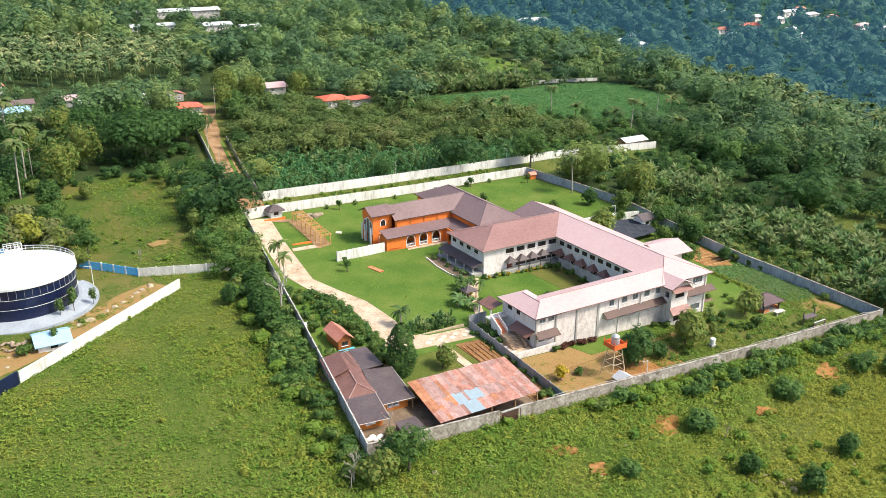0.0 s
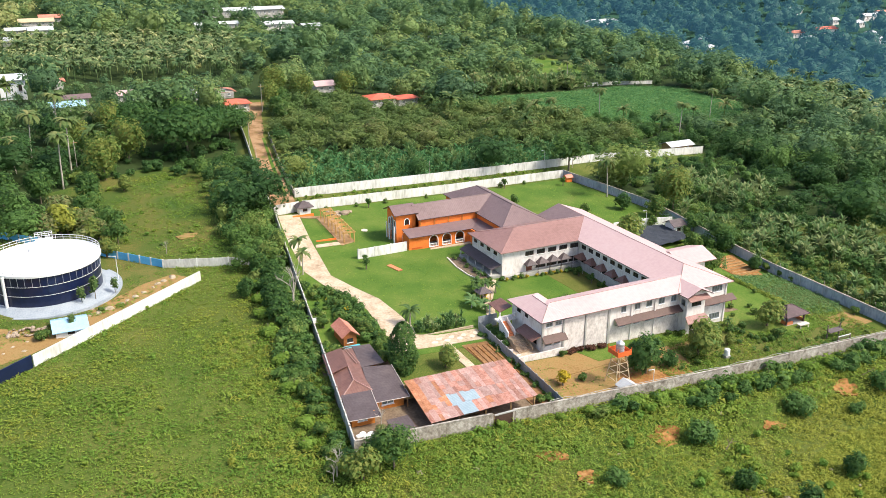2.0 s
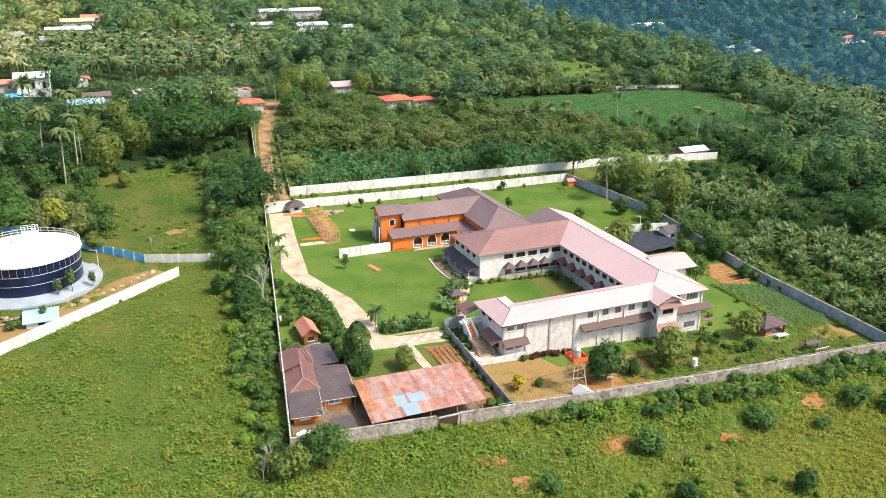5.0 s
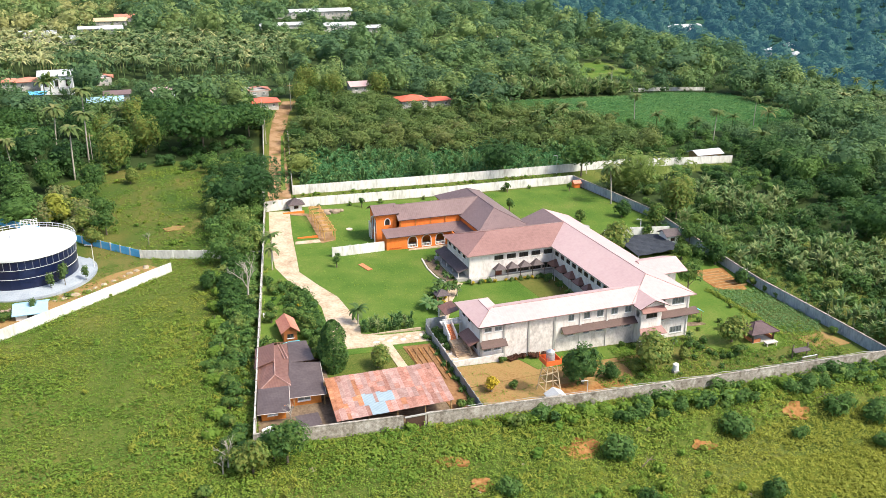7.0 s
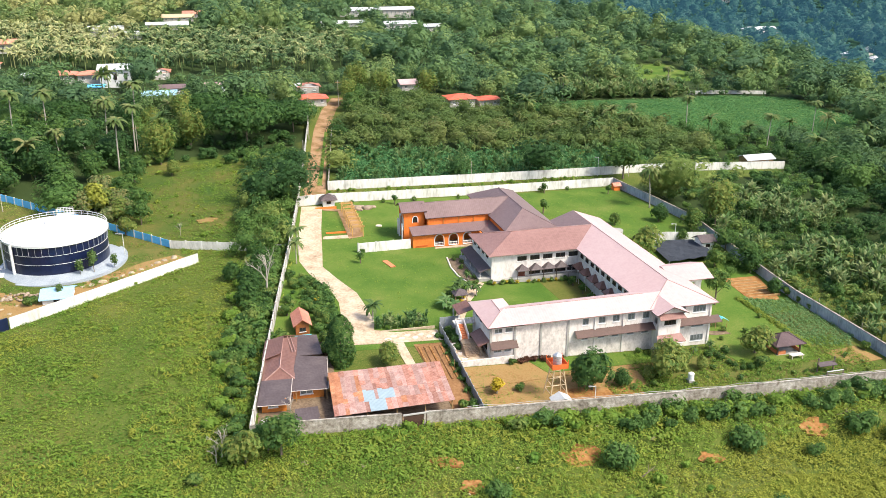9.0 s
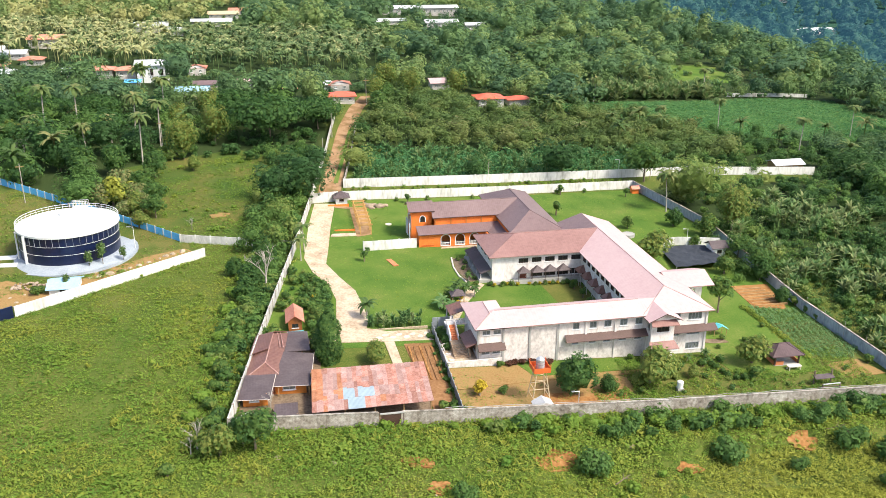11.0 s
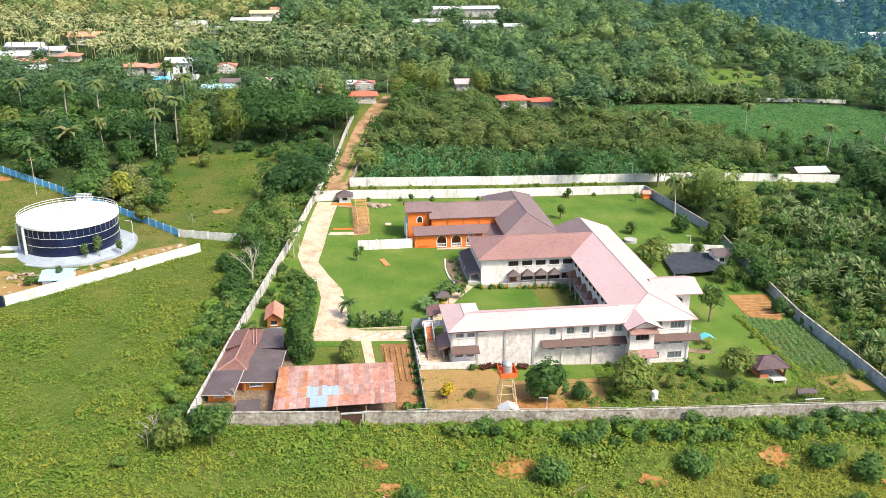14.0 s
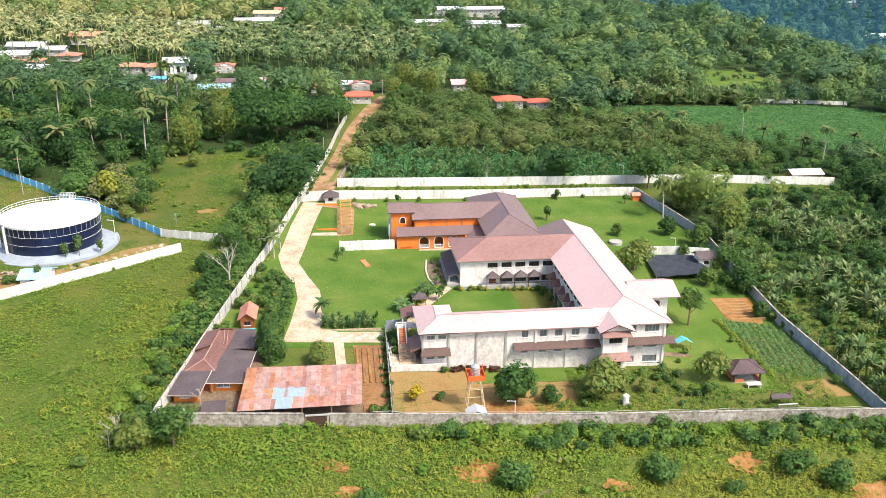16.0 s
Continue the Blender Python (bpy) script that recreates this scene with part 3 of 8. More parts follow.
TRACK = [(-19.5, 84.5), (-18.6, 96), (-8.4, 154), (-6.2, 164), (-2, 182), (4, 200), (9, 200), (3, 182), (-1.2, 164), (-4.2, 154), (-12.6, 97), (-14.6, 84.5)]
patch("dirt_road", TRACK, M_DIRT, "rutted red dirt road leading up to the gate", 0.1, "road")
patch("verge", [(-14.6, 99.5), (-9.2, 130), (-5.4, 151), (-4.6, 151), (-8.3, 130), (-13.4, 99.5)], M_LAWN, "strip of grass along the dirt road", 0.15, "grass")
patch("yard_earth", [(-4.6, -0.4), (14, -0.4), (24, -6), (24, -10), (14, -14), (-4.8, -14.2)], M_DRY, "dry bare yard with thin grass", 0.10, "yard")
patch("yard_grass", [(7, 0.2), (29, 0.2), (28, -3.6), (9, -4.2)], M_LAWN, "green strip of lawn under the front wing", 0.14, "lawn")
patch("foot_path", [(-4.2, -5.4), (10, -4.3), (29, -3.8), (29, -5), (10, -5.6), (-4.2, -7)], M_DRY, "trodden earth path across the yard", 0.18, "path")
patch("red_earth", [(9, -9.2), (22, -11), (22, -14.6), (6, -14.3)], M_SOIL, "bare red earth along the block wall", 0.13, "bare earth")
patch("seed_bed", [(-10.3, 8.6), (-5.4, 8.6), (-5.5, -13), (-9, -13)], M_BROWNSOIL, "bare brown garden plot beside the shed", 0.10, "garden plot")
patch("plot_path", [(-13.5, 9.6), (-11.8, 9.6), (-11.3, -3.4), (-12.8, -3.4)], M_DRIVE, "short beige path beside the garden plot", 0.13, "path")
patch("house_yard", [(-37.8, -14), (-26, -14), (-24, 12), (-35, 12)], M_EARTH, "dark trodden earth yard round the caretaker house", 0.09, "yard")
patch("shed_floor", [(-27, -14), (-9.3, -13.8), (-9.2, -3.9), (-26.5, -3.6)], M_EARTH, "dark trodden earth floor of the open shed", 0.12, "yard")
patch("terrace_soil", [(60.5, 27), (69, 27.5), (66.3, 15.4), (59.9, 16.7)], M_SOIL, "bare orange terraced garden soil", 0.12, "garden plot")
patch("soil_heap_ground", [(60, -6), (67, -5), (69, -10), (62, -11)], M_DRY, "bare dry earth by the corner wall", 0.11, "yard")
patch("court_lawn", [(7.2, 20.8), (29, 12), (29, 31.2), (12.8, 30.6), (9, 26)], M_LAWN, "courtyard lawn between the wings", 0.12, "lawn")
patch("court_dry", [(20.6, 31.1), (29, 31.2), (29, 12.1), (22.4, 14.6)], M_DRYLAWN, "thin dry lawn at the shaded end of the courtyard", 0.15, "lawn")
patch("court_bed", [(6.4, 33.2), (8.6, 33.4), (8.6, 46), (6.2, 46.4), (5.6, 40)], M_EARTH, "dark planted bed with a pale kerb beside the lawn", 0.1, "flower bed")
patch("court_path", [(-2.2, 13.5), (-0.5, 13.5), (4.5, 24), (9.5, 31.5), (8, 33), (3, 25.5)], M_DRIVE, "curving beige footpath by the courtyard", 0.13, "path")
patch("tank_yard", [(-90, 22), (-73, 32), (-45.5, 52.6), (-50, 62), (-68, 79), (-98, 100)], M_ROUGH, "grassy yard round the storage tank", 0.06, "yard")
patch("tank_soil", [(-86, 26.5), (-76, 31.5), (-70.5, 35.2), (-74, 39.5), (-81, 43), (-89, 38)], M_DRY, "bare sandy soil by the tank", 0.11, "yard")
patch("tank_verge", [(-70, 38.5), (-66, 38.8), (-58, 45.2), (-47, 54.2), (-49.5, 56.8), (-56, 53.4), (-61, 49.2), (-66, 45)], M_DRY, "dry stony verge inside the white wall", 0.14, "yard")
patch("chapel_path", [(-18, 62.8), (-12.4, 63.4), (-12.2, 61.6), (-18.4, 61.2)], M_DRIVE, "short beige path to the chapel court", 0.13, "path")
patch("chapel_court", [(-12.6, 61), (-9, 62.5), (-8.3, 78.5), (-11.6, 80), (-16, 81.5), (-15.8, 79.6), (-12.4, 78.6)], M_DIRT, "brown earthen path before the chapel lawn", 0.14, "paving")
patch("clearing", [(-67, 62), (-34, 60), (-29, 80), (-24, 121), (-40, 133), (-69, 115)], M_CLEARING, "grassy clearing among the trees", 0.07, "clearing")
FIELD_A = [(70, 200), (95, 206), (120, 203.5), (149, 207), (176, 214), (206, 209), (207, 185), (212, 171), (193, 152), (172, 146), (150, 151), (130, 158), (110, 167), (96, 181)]
patch("crop_ground", FIELD_A, M_CROPLAND, "gently sloping ground of the crop field", 0.08, "field")
FIELD_B = [(144, 263), (150, 257), (157, 256), (163, 249), (174, 252), (181, 250), (188, 256), (189, 268), (195, 276), (193, 287), (199, 296), (194, 303), (184, 299), (178, 304), (170, 292), (166, 279), (156, 273)]
patch("far_meadow", FIELD_B, M_LAWN, "pale green clearing on the far slope", 0.1, "meadow")
ORCHARD = [(-9, 99), (71, 107), (92, 111.5), (88, 124), (79, 128), (15, 130), (-2, 134)]

patch("meadow", [(12, -46), (20, -38), (33, -33.5), (46, -36), (58, -31), (76, -34), (100, -30), (110, -60), (60, -75), (14, -72), (4, -58)], M_MEADOW, "yellowing grass at the foot of the slope", 0.07, "meadow")

# bare earth scars in the front slope and in the clearing
SCARS = ((5.3, -25.6, 3.6), (61, -32, 5.2), (24.4, -28.4, 2.2), (-13.6, -24.8, 2.6), (44, -25.2, 2.8), (-11.8, -30.4, 2.2), (-43, 76, 2.8), (-103, 99, 6.5))
for n_, (sx, sy, sr) in enumerate(SCARS):
    rg = random.Random(n_ + 5)
    patch("bare_earth", [(sx + sr * k * math.cos(a * 0.3142), sy + 0.62 * sr * k * math.sin(a * 0.3142)) for a, k in ((a, 0.8 + 0.16 * math.sin(0.63 * a + n_) + 0.12 * math.sin(1.57 * a + 2 * n_) + rg.uniform(-0.08, 0.08)) for a in range(20))],
          M_SOIL if sx > -40 or sx < -90 else M_DRY, "bare orange earth among the weeds", 0.24, "bare earth")

# round pale pavers on the cross drive, joined pieces of the setting
pav = Geo()
pav.tube((0, 0, -0.05), (0, 0, 0.05), 0.62, n=14)
pav_mesh = pav.mesh("paver", M_PAVER)
drive_ob = bpy.data.objects["driveway"]
for i in range(9):
    x, y = -14.2 + 1.2 * i, 11.0 + 0.9 * (i % 2)
    piece("paver", pav_mesh, drive_ob, (x, y, gz(x, y) + 0.14), (1.0, 0.72, 1), 0.2 * i)


# ---- boundary walls ----
def run(name, label, pts, high, bay, panel_mat, post_mat=None, thick=0.15, skip=(), category="wall", cap=None, proud=0.06):
    """A boundary wall of bays between posts, following the slope."""
    top = thing(name, label, category, (*pts[0], gz(*pts[0])), kind="structure")
    count = 0
    for p, q in zip(pts, pts[1:]):
        p, q = Vector(p), Vector(q)
        long = (q - p).length
        n = max(1, round(long / bay))
        u = (q - p) / long
        s = Vector((u.y, -u.x)) * thick / 2
        for i in range(n):
            a, b = p + u * long * i / n, p + u * long * (i + 1) / n
            za, zb = gz(a.x, a.y), gz(b.x, b.y)
            count += 1
            if post_mat:
                part("post", Geo().obox(a, u, (u.y, -u.x), 0.14, thick / 2 + proud, za - 0.4, za + high + 2 * proud), post_mat, top)
            if count in skip:
                continue
            ring = [(a - s, za), (b - s, zb), (b + s, zb), (a + s, za)]
            vs = [(c.x, c.y, z - 0.5) for c, z in ring] + [(c.x, c.y, z + high) for c, z in ring]
            fs = [(0, 1, 2, 3), (7, 6, 5, 4), (4, 5, 1, 0), (5, 6, 2, 1), (6, 7, 3, 2), (7, 4, 0, 3)]
            part("panel", Geo().add(vs, fs), panel_mat, top)
            if cap:
                s2 = s * 1.7
                ring = [(a - s2, za), (b - s2, zb), (b + s2, zb), (a + s2, za)]
                vs = [(c.x, c.y, z + high + 0.01) for c, z in ring] + [(c.x, c.y, z + high + 0.13) for c, z in ring]
                part("coping", Geo().add(vs, fs), cap, top)
    return top


run("wall_front", "weathered grey concrete block wall with pale coping", [(-38.6, -14.8), (3, -15.8), (66, -17.3), (70.5, -17.3)], 2.1, 3.6, M_BLOCK, M_BLOCK, 0.18, skip=(7,), cap=M_BLOCK, proud=0.012)
run("wall_west", "tall whitewashed boundary wall streaked with grey", [(-21.4, 83), (-38.6, -14.8)], 2.3, 3.5, M_GREYWALL, M_BLOCK, 0.18)
run("wall_east", "grey block boundary wall along the garden", [(70.5, -17.3), (69, 15), (72.3, 60), (67, 93.5)], 2.2, 3.5, M_EASTWALL, M_EASTWALL, 0.18, cap=M_BLOCK)
run("wall_gate", "white boundary wall at the head of the drive", [(-21.4, 83.2), (-14.6, 84.9)], 2.5, 3.4, M_WHITEWALL, M_WHITEWALL, 0.2)
run("wall_back_inner", "white boundary wall behind the chapel", [(-13.4, 85.6), (67, 93.5)], 2.3, 4.0, M_WHITEWALL, M_WHITEWALL, 0.18, proud=0.03)
run("wall_back_outer", "long white outer boundary wall", [(-12.2, 95.8), (72, 104.3), (92, 107.6), (133, 108.3)], 2.4, 4.0, M_WHITEWALL, M_WHITEWALL, 0.18, proud=0.03)
run("wall_road_west", "grey white wall along the dirt road", [(-21.4, 84), (-8.6, 165)], 1.9, 4.0, M_GREYWALL, M_CONC, 0.16)
run("wall_road_east", "low rusty brown wall beside the dirt road", [(-12.2, 96.2), (-3, 152)], 1.4, 3.5, M_BLOCK, M_CONC, 0.16)
run("wall_field", "white wall at the far edge of the crop field", [(161, 217), (180, 219), (201, 218)], 1.5, 5.0, M_WHITEWALL, None, 0.2)
run("wall_tank_white", "bright white wall below the tank yard", [(-75.8, 27.0), (-61.7, 38.5), (-45.0, 52.0)], 2.0, 4.0, M_WHITEWALL, None, 0.2)
run("wall_tank_navy", "dark blue painted wall section", [(-98, 8.6), (-76.0, 26.8)], 2.2, 4.0, M_NAVY, None, 0.2)
run("wall_field_grey", "stained grey and white block wall across the field", [(-50.5, 60.6), (-41, 58.2), (-27, 54.6)], 1.8, 3.0, M_GREYWALL, M_WHITEWALL, 0.16)
run("fence_blue", "blue sheet metal fence behind the tank", [(-104, 108), (-97.9, 103), (-67.5, 77.5), (-50.6, 61.0)], 1.7, 2.6, M_BLUEFENCE, M_RAIL, 0.06)
run("fence_zinc", "grey corrugated zinc fence beside the lower yard", [(-4.6, 12.8), (-5.1, -14.6)], 1.6, 1.9, M_GREYSHEET, M_GREYSHEET, 0.05)
run("wall_chapel", "white garden wall joining the chapel", [(-12.0, 52.6), (-0.2, 53.9)], 2.2, 4.0, M_WHITEWALL, M_WHITEWALL, 0.2)
run("wall_parking", "white wall behind the shaded parking", [(52, 49.5), (60, 50.2), (69.5, 49)], 2.0, 4.0, M_WHITEWALL, None, 0.2)

# wooden door in the front wall, and the steel gates
g = Geo().box(-17.35, -14.05, -15.48, -15.38, gz(-15.7, -15.4), gz(-15.7, -15.4) + 1.9)
door = solid("door_1", g, M_TRIM, "dark brown plank door set in the block wall", "door", "structure")
part("lintel", Geo().box(-17.5, -13.9, -15.6, -15.3, gz(-15.7, -15.4) + 1.92, gz(-15.7, -15.4) + 2.08), M_CONC, door)
gate = thing("metal_gate", "pale blue grey sheet metal gate beside the porch", "gate", (-3, 13.6, gz(-3, 13.6)))
for i in range(4):
    part("gate_leaf", Geo().box(-4.4 + 0.95 * i, -3.5 + 0.95 * i, 13.55, 13.62, gz(-3, 13.6), gz(-3, 13.6) + 2.3), M_GREYSHEET, gate)


# ---- convent: front, long and middle wing ----
convent = thing("convent_building", "white two-storey convent with pink and maroon metal roofs", "building", (20, 20, gz(20, 20)))
EZ = 5.2
g = Geo()
g.sheet(hip_roof(0, 35.4, 0, 8.0, EZ, 1.4, "x", (1, 0)), 0.16, 0, 1)
part("roof", g, [M_PINKROOF, M_EAVE], convent, "faded pink ribbed roof of the front wing")
g = Geo().sheet(hip_roof(0, 6.4, 0, 11.3, EZ, 1.3, "y"), 0.16, 0, 1)
part("roof", g, [M_PINKROOF, M_EAVE], convent, "faded pink hipped roof of the corner block")
g = Geo().sheet(hip_roof(28.9, 42.0, 0, 48.8, EZ, 2.3, "y", (1, 0)), 0.16, 0, 1)
part("roof", g, [M_PINKROOF, M_EAVE], convent, "faded pink ribbed roof of the long wing")
g = Geo().sheet(hip_roof(10.4, 35.4, 31.4, 45.8, EZ, 2.28, "x", (1, 0)), 0.16, 0, 1)
part("roof", g, [M_REDROOF, M_EAVE], convent, "maroon ribbed hipped roof of the middle wing")
g = Geo().sheet(hip_roof(38.6, 47.2, 10.2, 18.8, 5.25, 1.45, "x", (0, 0)), 0.14, 0, 1)
part("roof", g, [M_PINKROOF, M_EAVE], convent, "pale pink roof of the side annex")
zz = lambda x: 5.2 + 2.3 * (x - 28.9) / 6.55 + 0.03
part("roof", Geo().sheet([[(28.85, 48.85, zz(28.85)), (28.85, 45.6, zz(28.85)), (35.4, 38.9, zz(35.4)), (35.4, 48.85, zz(35.4))]], 0.02), M_GREYROOF, convent, "grey brown sheets at the far end of the long wing")
# ridge caps
for a, b in (((4.2, 4, 6.62), (29.5, 4, 6.62)), ((35.45, 6.6, 7.52), (35.45, 48.7, 7.52)), ((17.6, 38.6, 7.5), (35.2, 38.6, 7.5)), ((35.4, 6.6, 7.52), (42, 0, 5.23)),
             ((35.4, 6.6, 7.52), (28.9, 0.2, 5.25)), ((0, 0, 5.22), (3.2, 3.2, 6.53)), ((3.2, 3.2, 6.53), (3.2, 8.1, 6.53)), ((10.4, 31.4, 5.22), (17.6, 38.6, 7.5)), ((10.4, 45.8, 5.22), (17.6, 38.6, 7.5))):
    part("ridge_cap", Geo().tube(a, b, 0.05, n=6), M_REDROOF if a[0] > 9 and a[1] > 30 and a[0] < 18 else M_EAVE, convent)

UP = [(16.9, 18.0), (19.85, 21.05), (22.4, 23.65), (25.2, 26.5), (27.95, 29.2)]
holes = [(a - 0.7, b - 0.7, 3.42, 4.62) for a, b in UP] + [(a - 0.7, b - 0.7, 0.7, 1.6) for a, b in UP]
holes += [(1.45 - 0.7, 2.75 - 0.7, 3.8, 4.55), (3.3 - 0.7, 4.55 - 0.7, 3.8, 4.55), (1.4 - 0.7, 2.7 - 0.7, 0.35, 1.2), (3.2 - 0.7, 4.5 - 0.7, 0.35, 1.2)]
holes += [(34.75 - 0.7, 36.1 - 0.7, 3.4, 4.7), (37.55 - 0.7, 40.0 - 0.7, 3.4, 4.7), (34.0 - 0.7, 36.1 - 0.7, 0.65, 1.3), (37.5 - 0.7, 39.9 - 0.7, 0.65, 1.3),
          (33.8 - 0.7, 36.1 - 0.7, -2.1, -0.85), (37.5 - 0.7, 40.0 - 0.7, -2.1, -0.9)]
g = Geo()
u, n = wall(g, (0.7, 0.8), (41.2, 0.8), -5, EZ - 0.02, 0.25, holes)
part("wall", g, M_CREAM, convent, "white stucco front wall stained by rain")
for a, b, lo, hi in holes:
    window(convent, (0.7 + (a + b) / 2, 0.8), u, n, b - a, lo, hi, 4 if b - a > 2 else 2, M_GREYSHEET)
# raw plaster bays and pilasters on the blind part of the front
for a, b in ((5.1, 9.3), (9.75, 14.1)):
    part("plaster_panel", Geo().box(a, b, 0.77, 0.80, -1.6, 4.3), M_STAIN, convent, "blotchy unpainted plaster panel")
part("plaster_panel", Geo().box(14.7, 29.6, 0.775, 0.80, -2.6, 0.5), M_STAIN, convent, "blotchy unpainted plaster panel")
for x in (0.75, 4.95, 9.5, 14.35, 19.2, 24.4, 40.9):
    part("pilaster", Geo().box(x - 0.16, x + 0.16, 0.62, 0.82, gz(x, 0.8) - 0.4, EZ - 0.1), M_CONC if x < 15 else M_CREAM, convent)
# awnings
def awning(a, b, y, z0, z1, out, material, fascia=True):
    g = Geo().sheet([[(a, y - out, z0), (b, y - out, z0), (b, y, z1), (a, y, z1)]], 0.10)
    ob = part("awning", g, material, convent, "brown sheet metal awning")
    for i in range(max(2, int((b - a) / 3)) + 1):
        x = a + 0.1 + (b - a - 0.2) * i / max(2, int((b - a) / 3))
        part("bracket", Geo().tube((x, y, z0 - 0.35), (x, y - out + 0.1, z0 - 0.08), 0.04, n=5), M_TRIM, ob)
awning(15.5, 30.2, 0.78, 1.75, 2.55, 1.3, M_AWNING)
awning(0.6, 5.2, 0.78, 1.5, 2.35, 1.3, M_AWNING)
awning(33.6, 42.6, 0.78, 1.75, 2.5, 1.4, M_AWNING)
# porch block with its small gable
g = Geo()
ph = [(1.0, 3.2, 2.7, 3.9), (1.0, 3.2, -1.9, -0.7)]
u2, n2 = wall(g, (29.9, -1.4), (34.0, -1.4), -5, 5.0, 0.25, ph)
wall(g, (34.0, -1.4), (34.0, 0.8), -5, 5.0, 0.25)
wall(g, (29.9, 0.8), (29.9, -1.4), -5, 5.0, 0.25, [(0.5, 1.6, 2.7, 3.9)])
part("wall", g, M_CREAM, convent, "white stucco porch walls")
for a, b, lo, hi in ph:
    window(convent, (29.9 + (a + b) / 2, -1.4), u2, n2, b - a, lo, hi, 3, M_TRIM)
g = Geo().sheet([[(29.0, -2.3, 5.0), (32.0, -2.3, 6.35), (32.0, 4.5, 6.35), (29.0, 4.5, 5.0)], [(32.0, -2.3, 6.35), (35.0, -2.3, 5.0), (35.0, 4.5, 5.0), (32.0, 4.5, 6.35)]], 0.15, 0, 1)
part("roof", g, [M_PINKROOF, M_TRIM], convent, "small pink gable over the porch")
part("gable", Geo().add([(29.6, -1.5, 4.98), (34.4, -1.5, 4.98), (32, -1.5, 6.1), (29.6, -1.3, 4.98), (34.4, -1.3, 4.98), (32, -1.3, 6.1)], [(0, 1, 2), (5, 4, 3), (0, 3, 4, 1), (1, 4, 5, 2), (2, 5, 3, 0)]), M_CREAM, convent)
part("roof", Geo().sheet([[(29.5, -2.5, 4.25), (34.4, -2.5, 4.25), (34.2, -1.4, 4.85), (29.7, -1.4, 4.85)]], 0.12), M_REDROOF, convent, "red brown pent roof over the porch window")
part("roof", Geo().sheet([[(29.3, -2.7, 0.05), (34.6, -2.7, 0.05), (34.2, -1.4, 0.95), (29.7, -1.4, 0.95)]], 0.12), M_REDROOF, convent, "red brown pent roof over the lower window")

# remaining outer and courtyard walls
g = Geo()
wh = [(1.6, 2.8, 3.8, 4.5), (4.2, 5.2, 3.8, 4.5), (6.5, 8.2, 0.2, 2.2)]
u3, n3 = wall(g, (0.7, 10.5), (0.7, 0.8), -5, EZ - 0.02, 0.25, wh)
wall(g, (5.7, 10.5), (0.7, 10.5), -5, EZ - 0.02, 0.25)
wall(g, (29.7, 7.2), (5.7, 7.2), -5, EZ - 0.02, 0.25)
wall(g, (5.7, 7.2), (5.7, 10.5), -5, EZ - 0.02, 0.25)
eh = [(2 + 5.2 * i, 3.3 + 5.2 * i, z, z + 1.2) for i in range(9) for z in (3.4,)]
u4, n4 = wall(g, (41.2, 0.8), (41.2, 48.0), -5, EZ - 0.02, 0.25, eh)
wall(g, (41.2, 48.0), (29.7, 48.0), -5, EZ - 0.02, 0.25)
wall(g, (29.7, 48.0), (29.7, 45.0), -5, EZ - 0.02, 0.25)
part("wall", g, M_CREAM, convent, "white stucco outer walls")
for a, b, lo, hi in wh:
    window(convent, Vector((0.7, 10.5)) + u3 * (a + b) / 2, u3, n3, b - a, lo, hi, 2, M_TRIM)
for a, b, lo, hi in eh:
    window(convent, Vector((41.2, 0.8)) + u4 * (a + b) / 2, u4, n4, b - a, lo, hi, 2, M_TRIM)
part("gable", Geo().add([(29.7, 47.9, 5.15), (41.2, 47.9, 5.15), (35.45, 47.9, 7.3), (29.7, 48.1, 5.15), (41.2, 48.1, 5.15), (35.45, 48.1, 7.3)], [(0, 1, 2), (5, 4, 3), (0, 3, 4, 1), (1, 4, 5, 2), (2, 5, 3, 0)]), M_CREAM, convent)
# courtyard fronts: middle wing to the south, long wing to the west
g = Geo()
mh = [(16.6 + 2.75 * i - 11.2, 18.6 + 2.75 * i - 11.2, 3.4, 4.4) for i in range(5)]
ml = [(19.2 + 2.75 * i - 11.2, 21.6 + 2.75 * i - 11.2, 0.35, 1.55) for i in range(4)]
md = [(16.9 - 11.2, 18.4 - 11.2, -0.6, 1.6)]
u5, n5 = wall(g, (11.2, 32.2), (29.7, 32.2), -4, EZ - 0.02, 0.25, mh + ml + md)
lh = [(1.2 + 2.45 * i, 2.7 + 2.45 * i, 3.4, 4.3) for i in range(9)]
ll = [(1.0 + 3.5 * i, 2.9 + 3.5 * i, 0.4, 1.4) for i in range(7)]
u6, n6 = wall(g, (29.7, 32.2), (29.7, 7.2), -4, EZ - 0.02, 0.25, lh + ll)
mw = [(0.8, 2.2, 3.6, 4.4), (3.6, 5.0, 3.6, 4.4), (6.4, 7.8, 3.6, 4.4), (9.2, 10.6, 3.6, 4.4)]
u7, n7 = wall(g, (11.2, 45.0), (11.2, 32.2), -4, EZ - 0.02, 0.25, mw)
wall(g, (29.7, 45.0), (11.2, 45.0), -4, EZ - 0.02, 0.25)
part("wall", g, M_CREAM, convent, "white stucco courtyard walls")
for hs, o, uu, nn in ((mh + ml, (11.2, 32.2), u5, n5), (lh + ll, (29.7, 32.2), u6, n6), (mw, (11.2, 45.0), u7, n7)):
    for a, b, lo, hi in hs:
        window(convent, Vector(o) + uu * (a + b) / 2, uu, nn, b - a, lo, hi, 2, M_TRIM)
d = part("door", Geo().box(16.95, 18.35, 32.26, 32.34, -0.55, 1.6), M_DOOR, convent, "red brown panelled door")
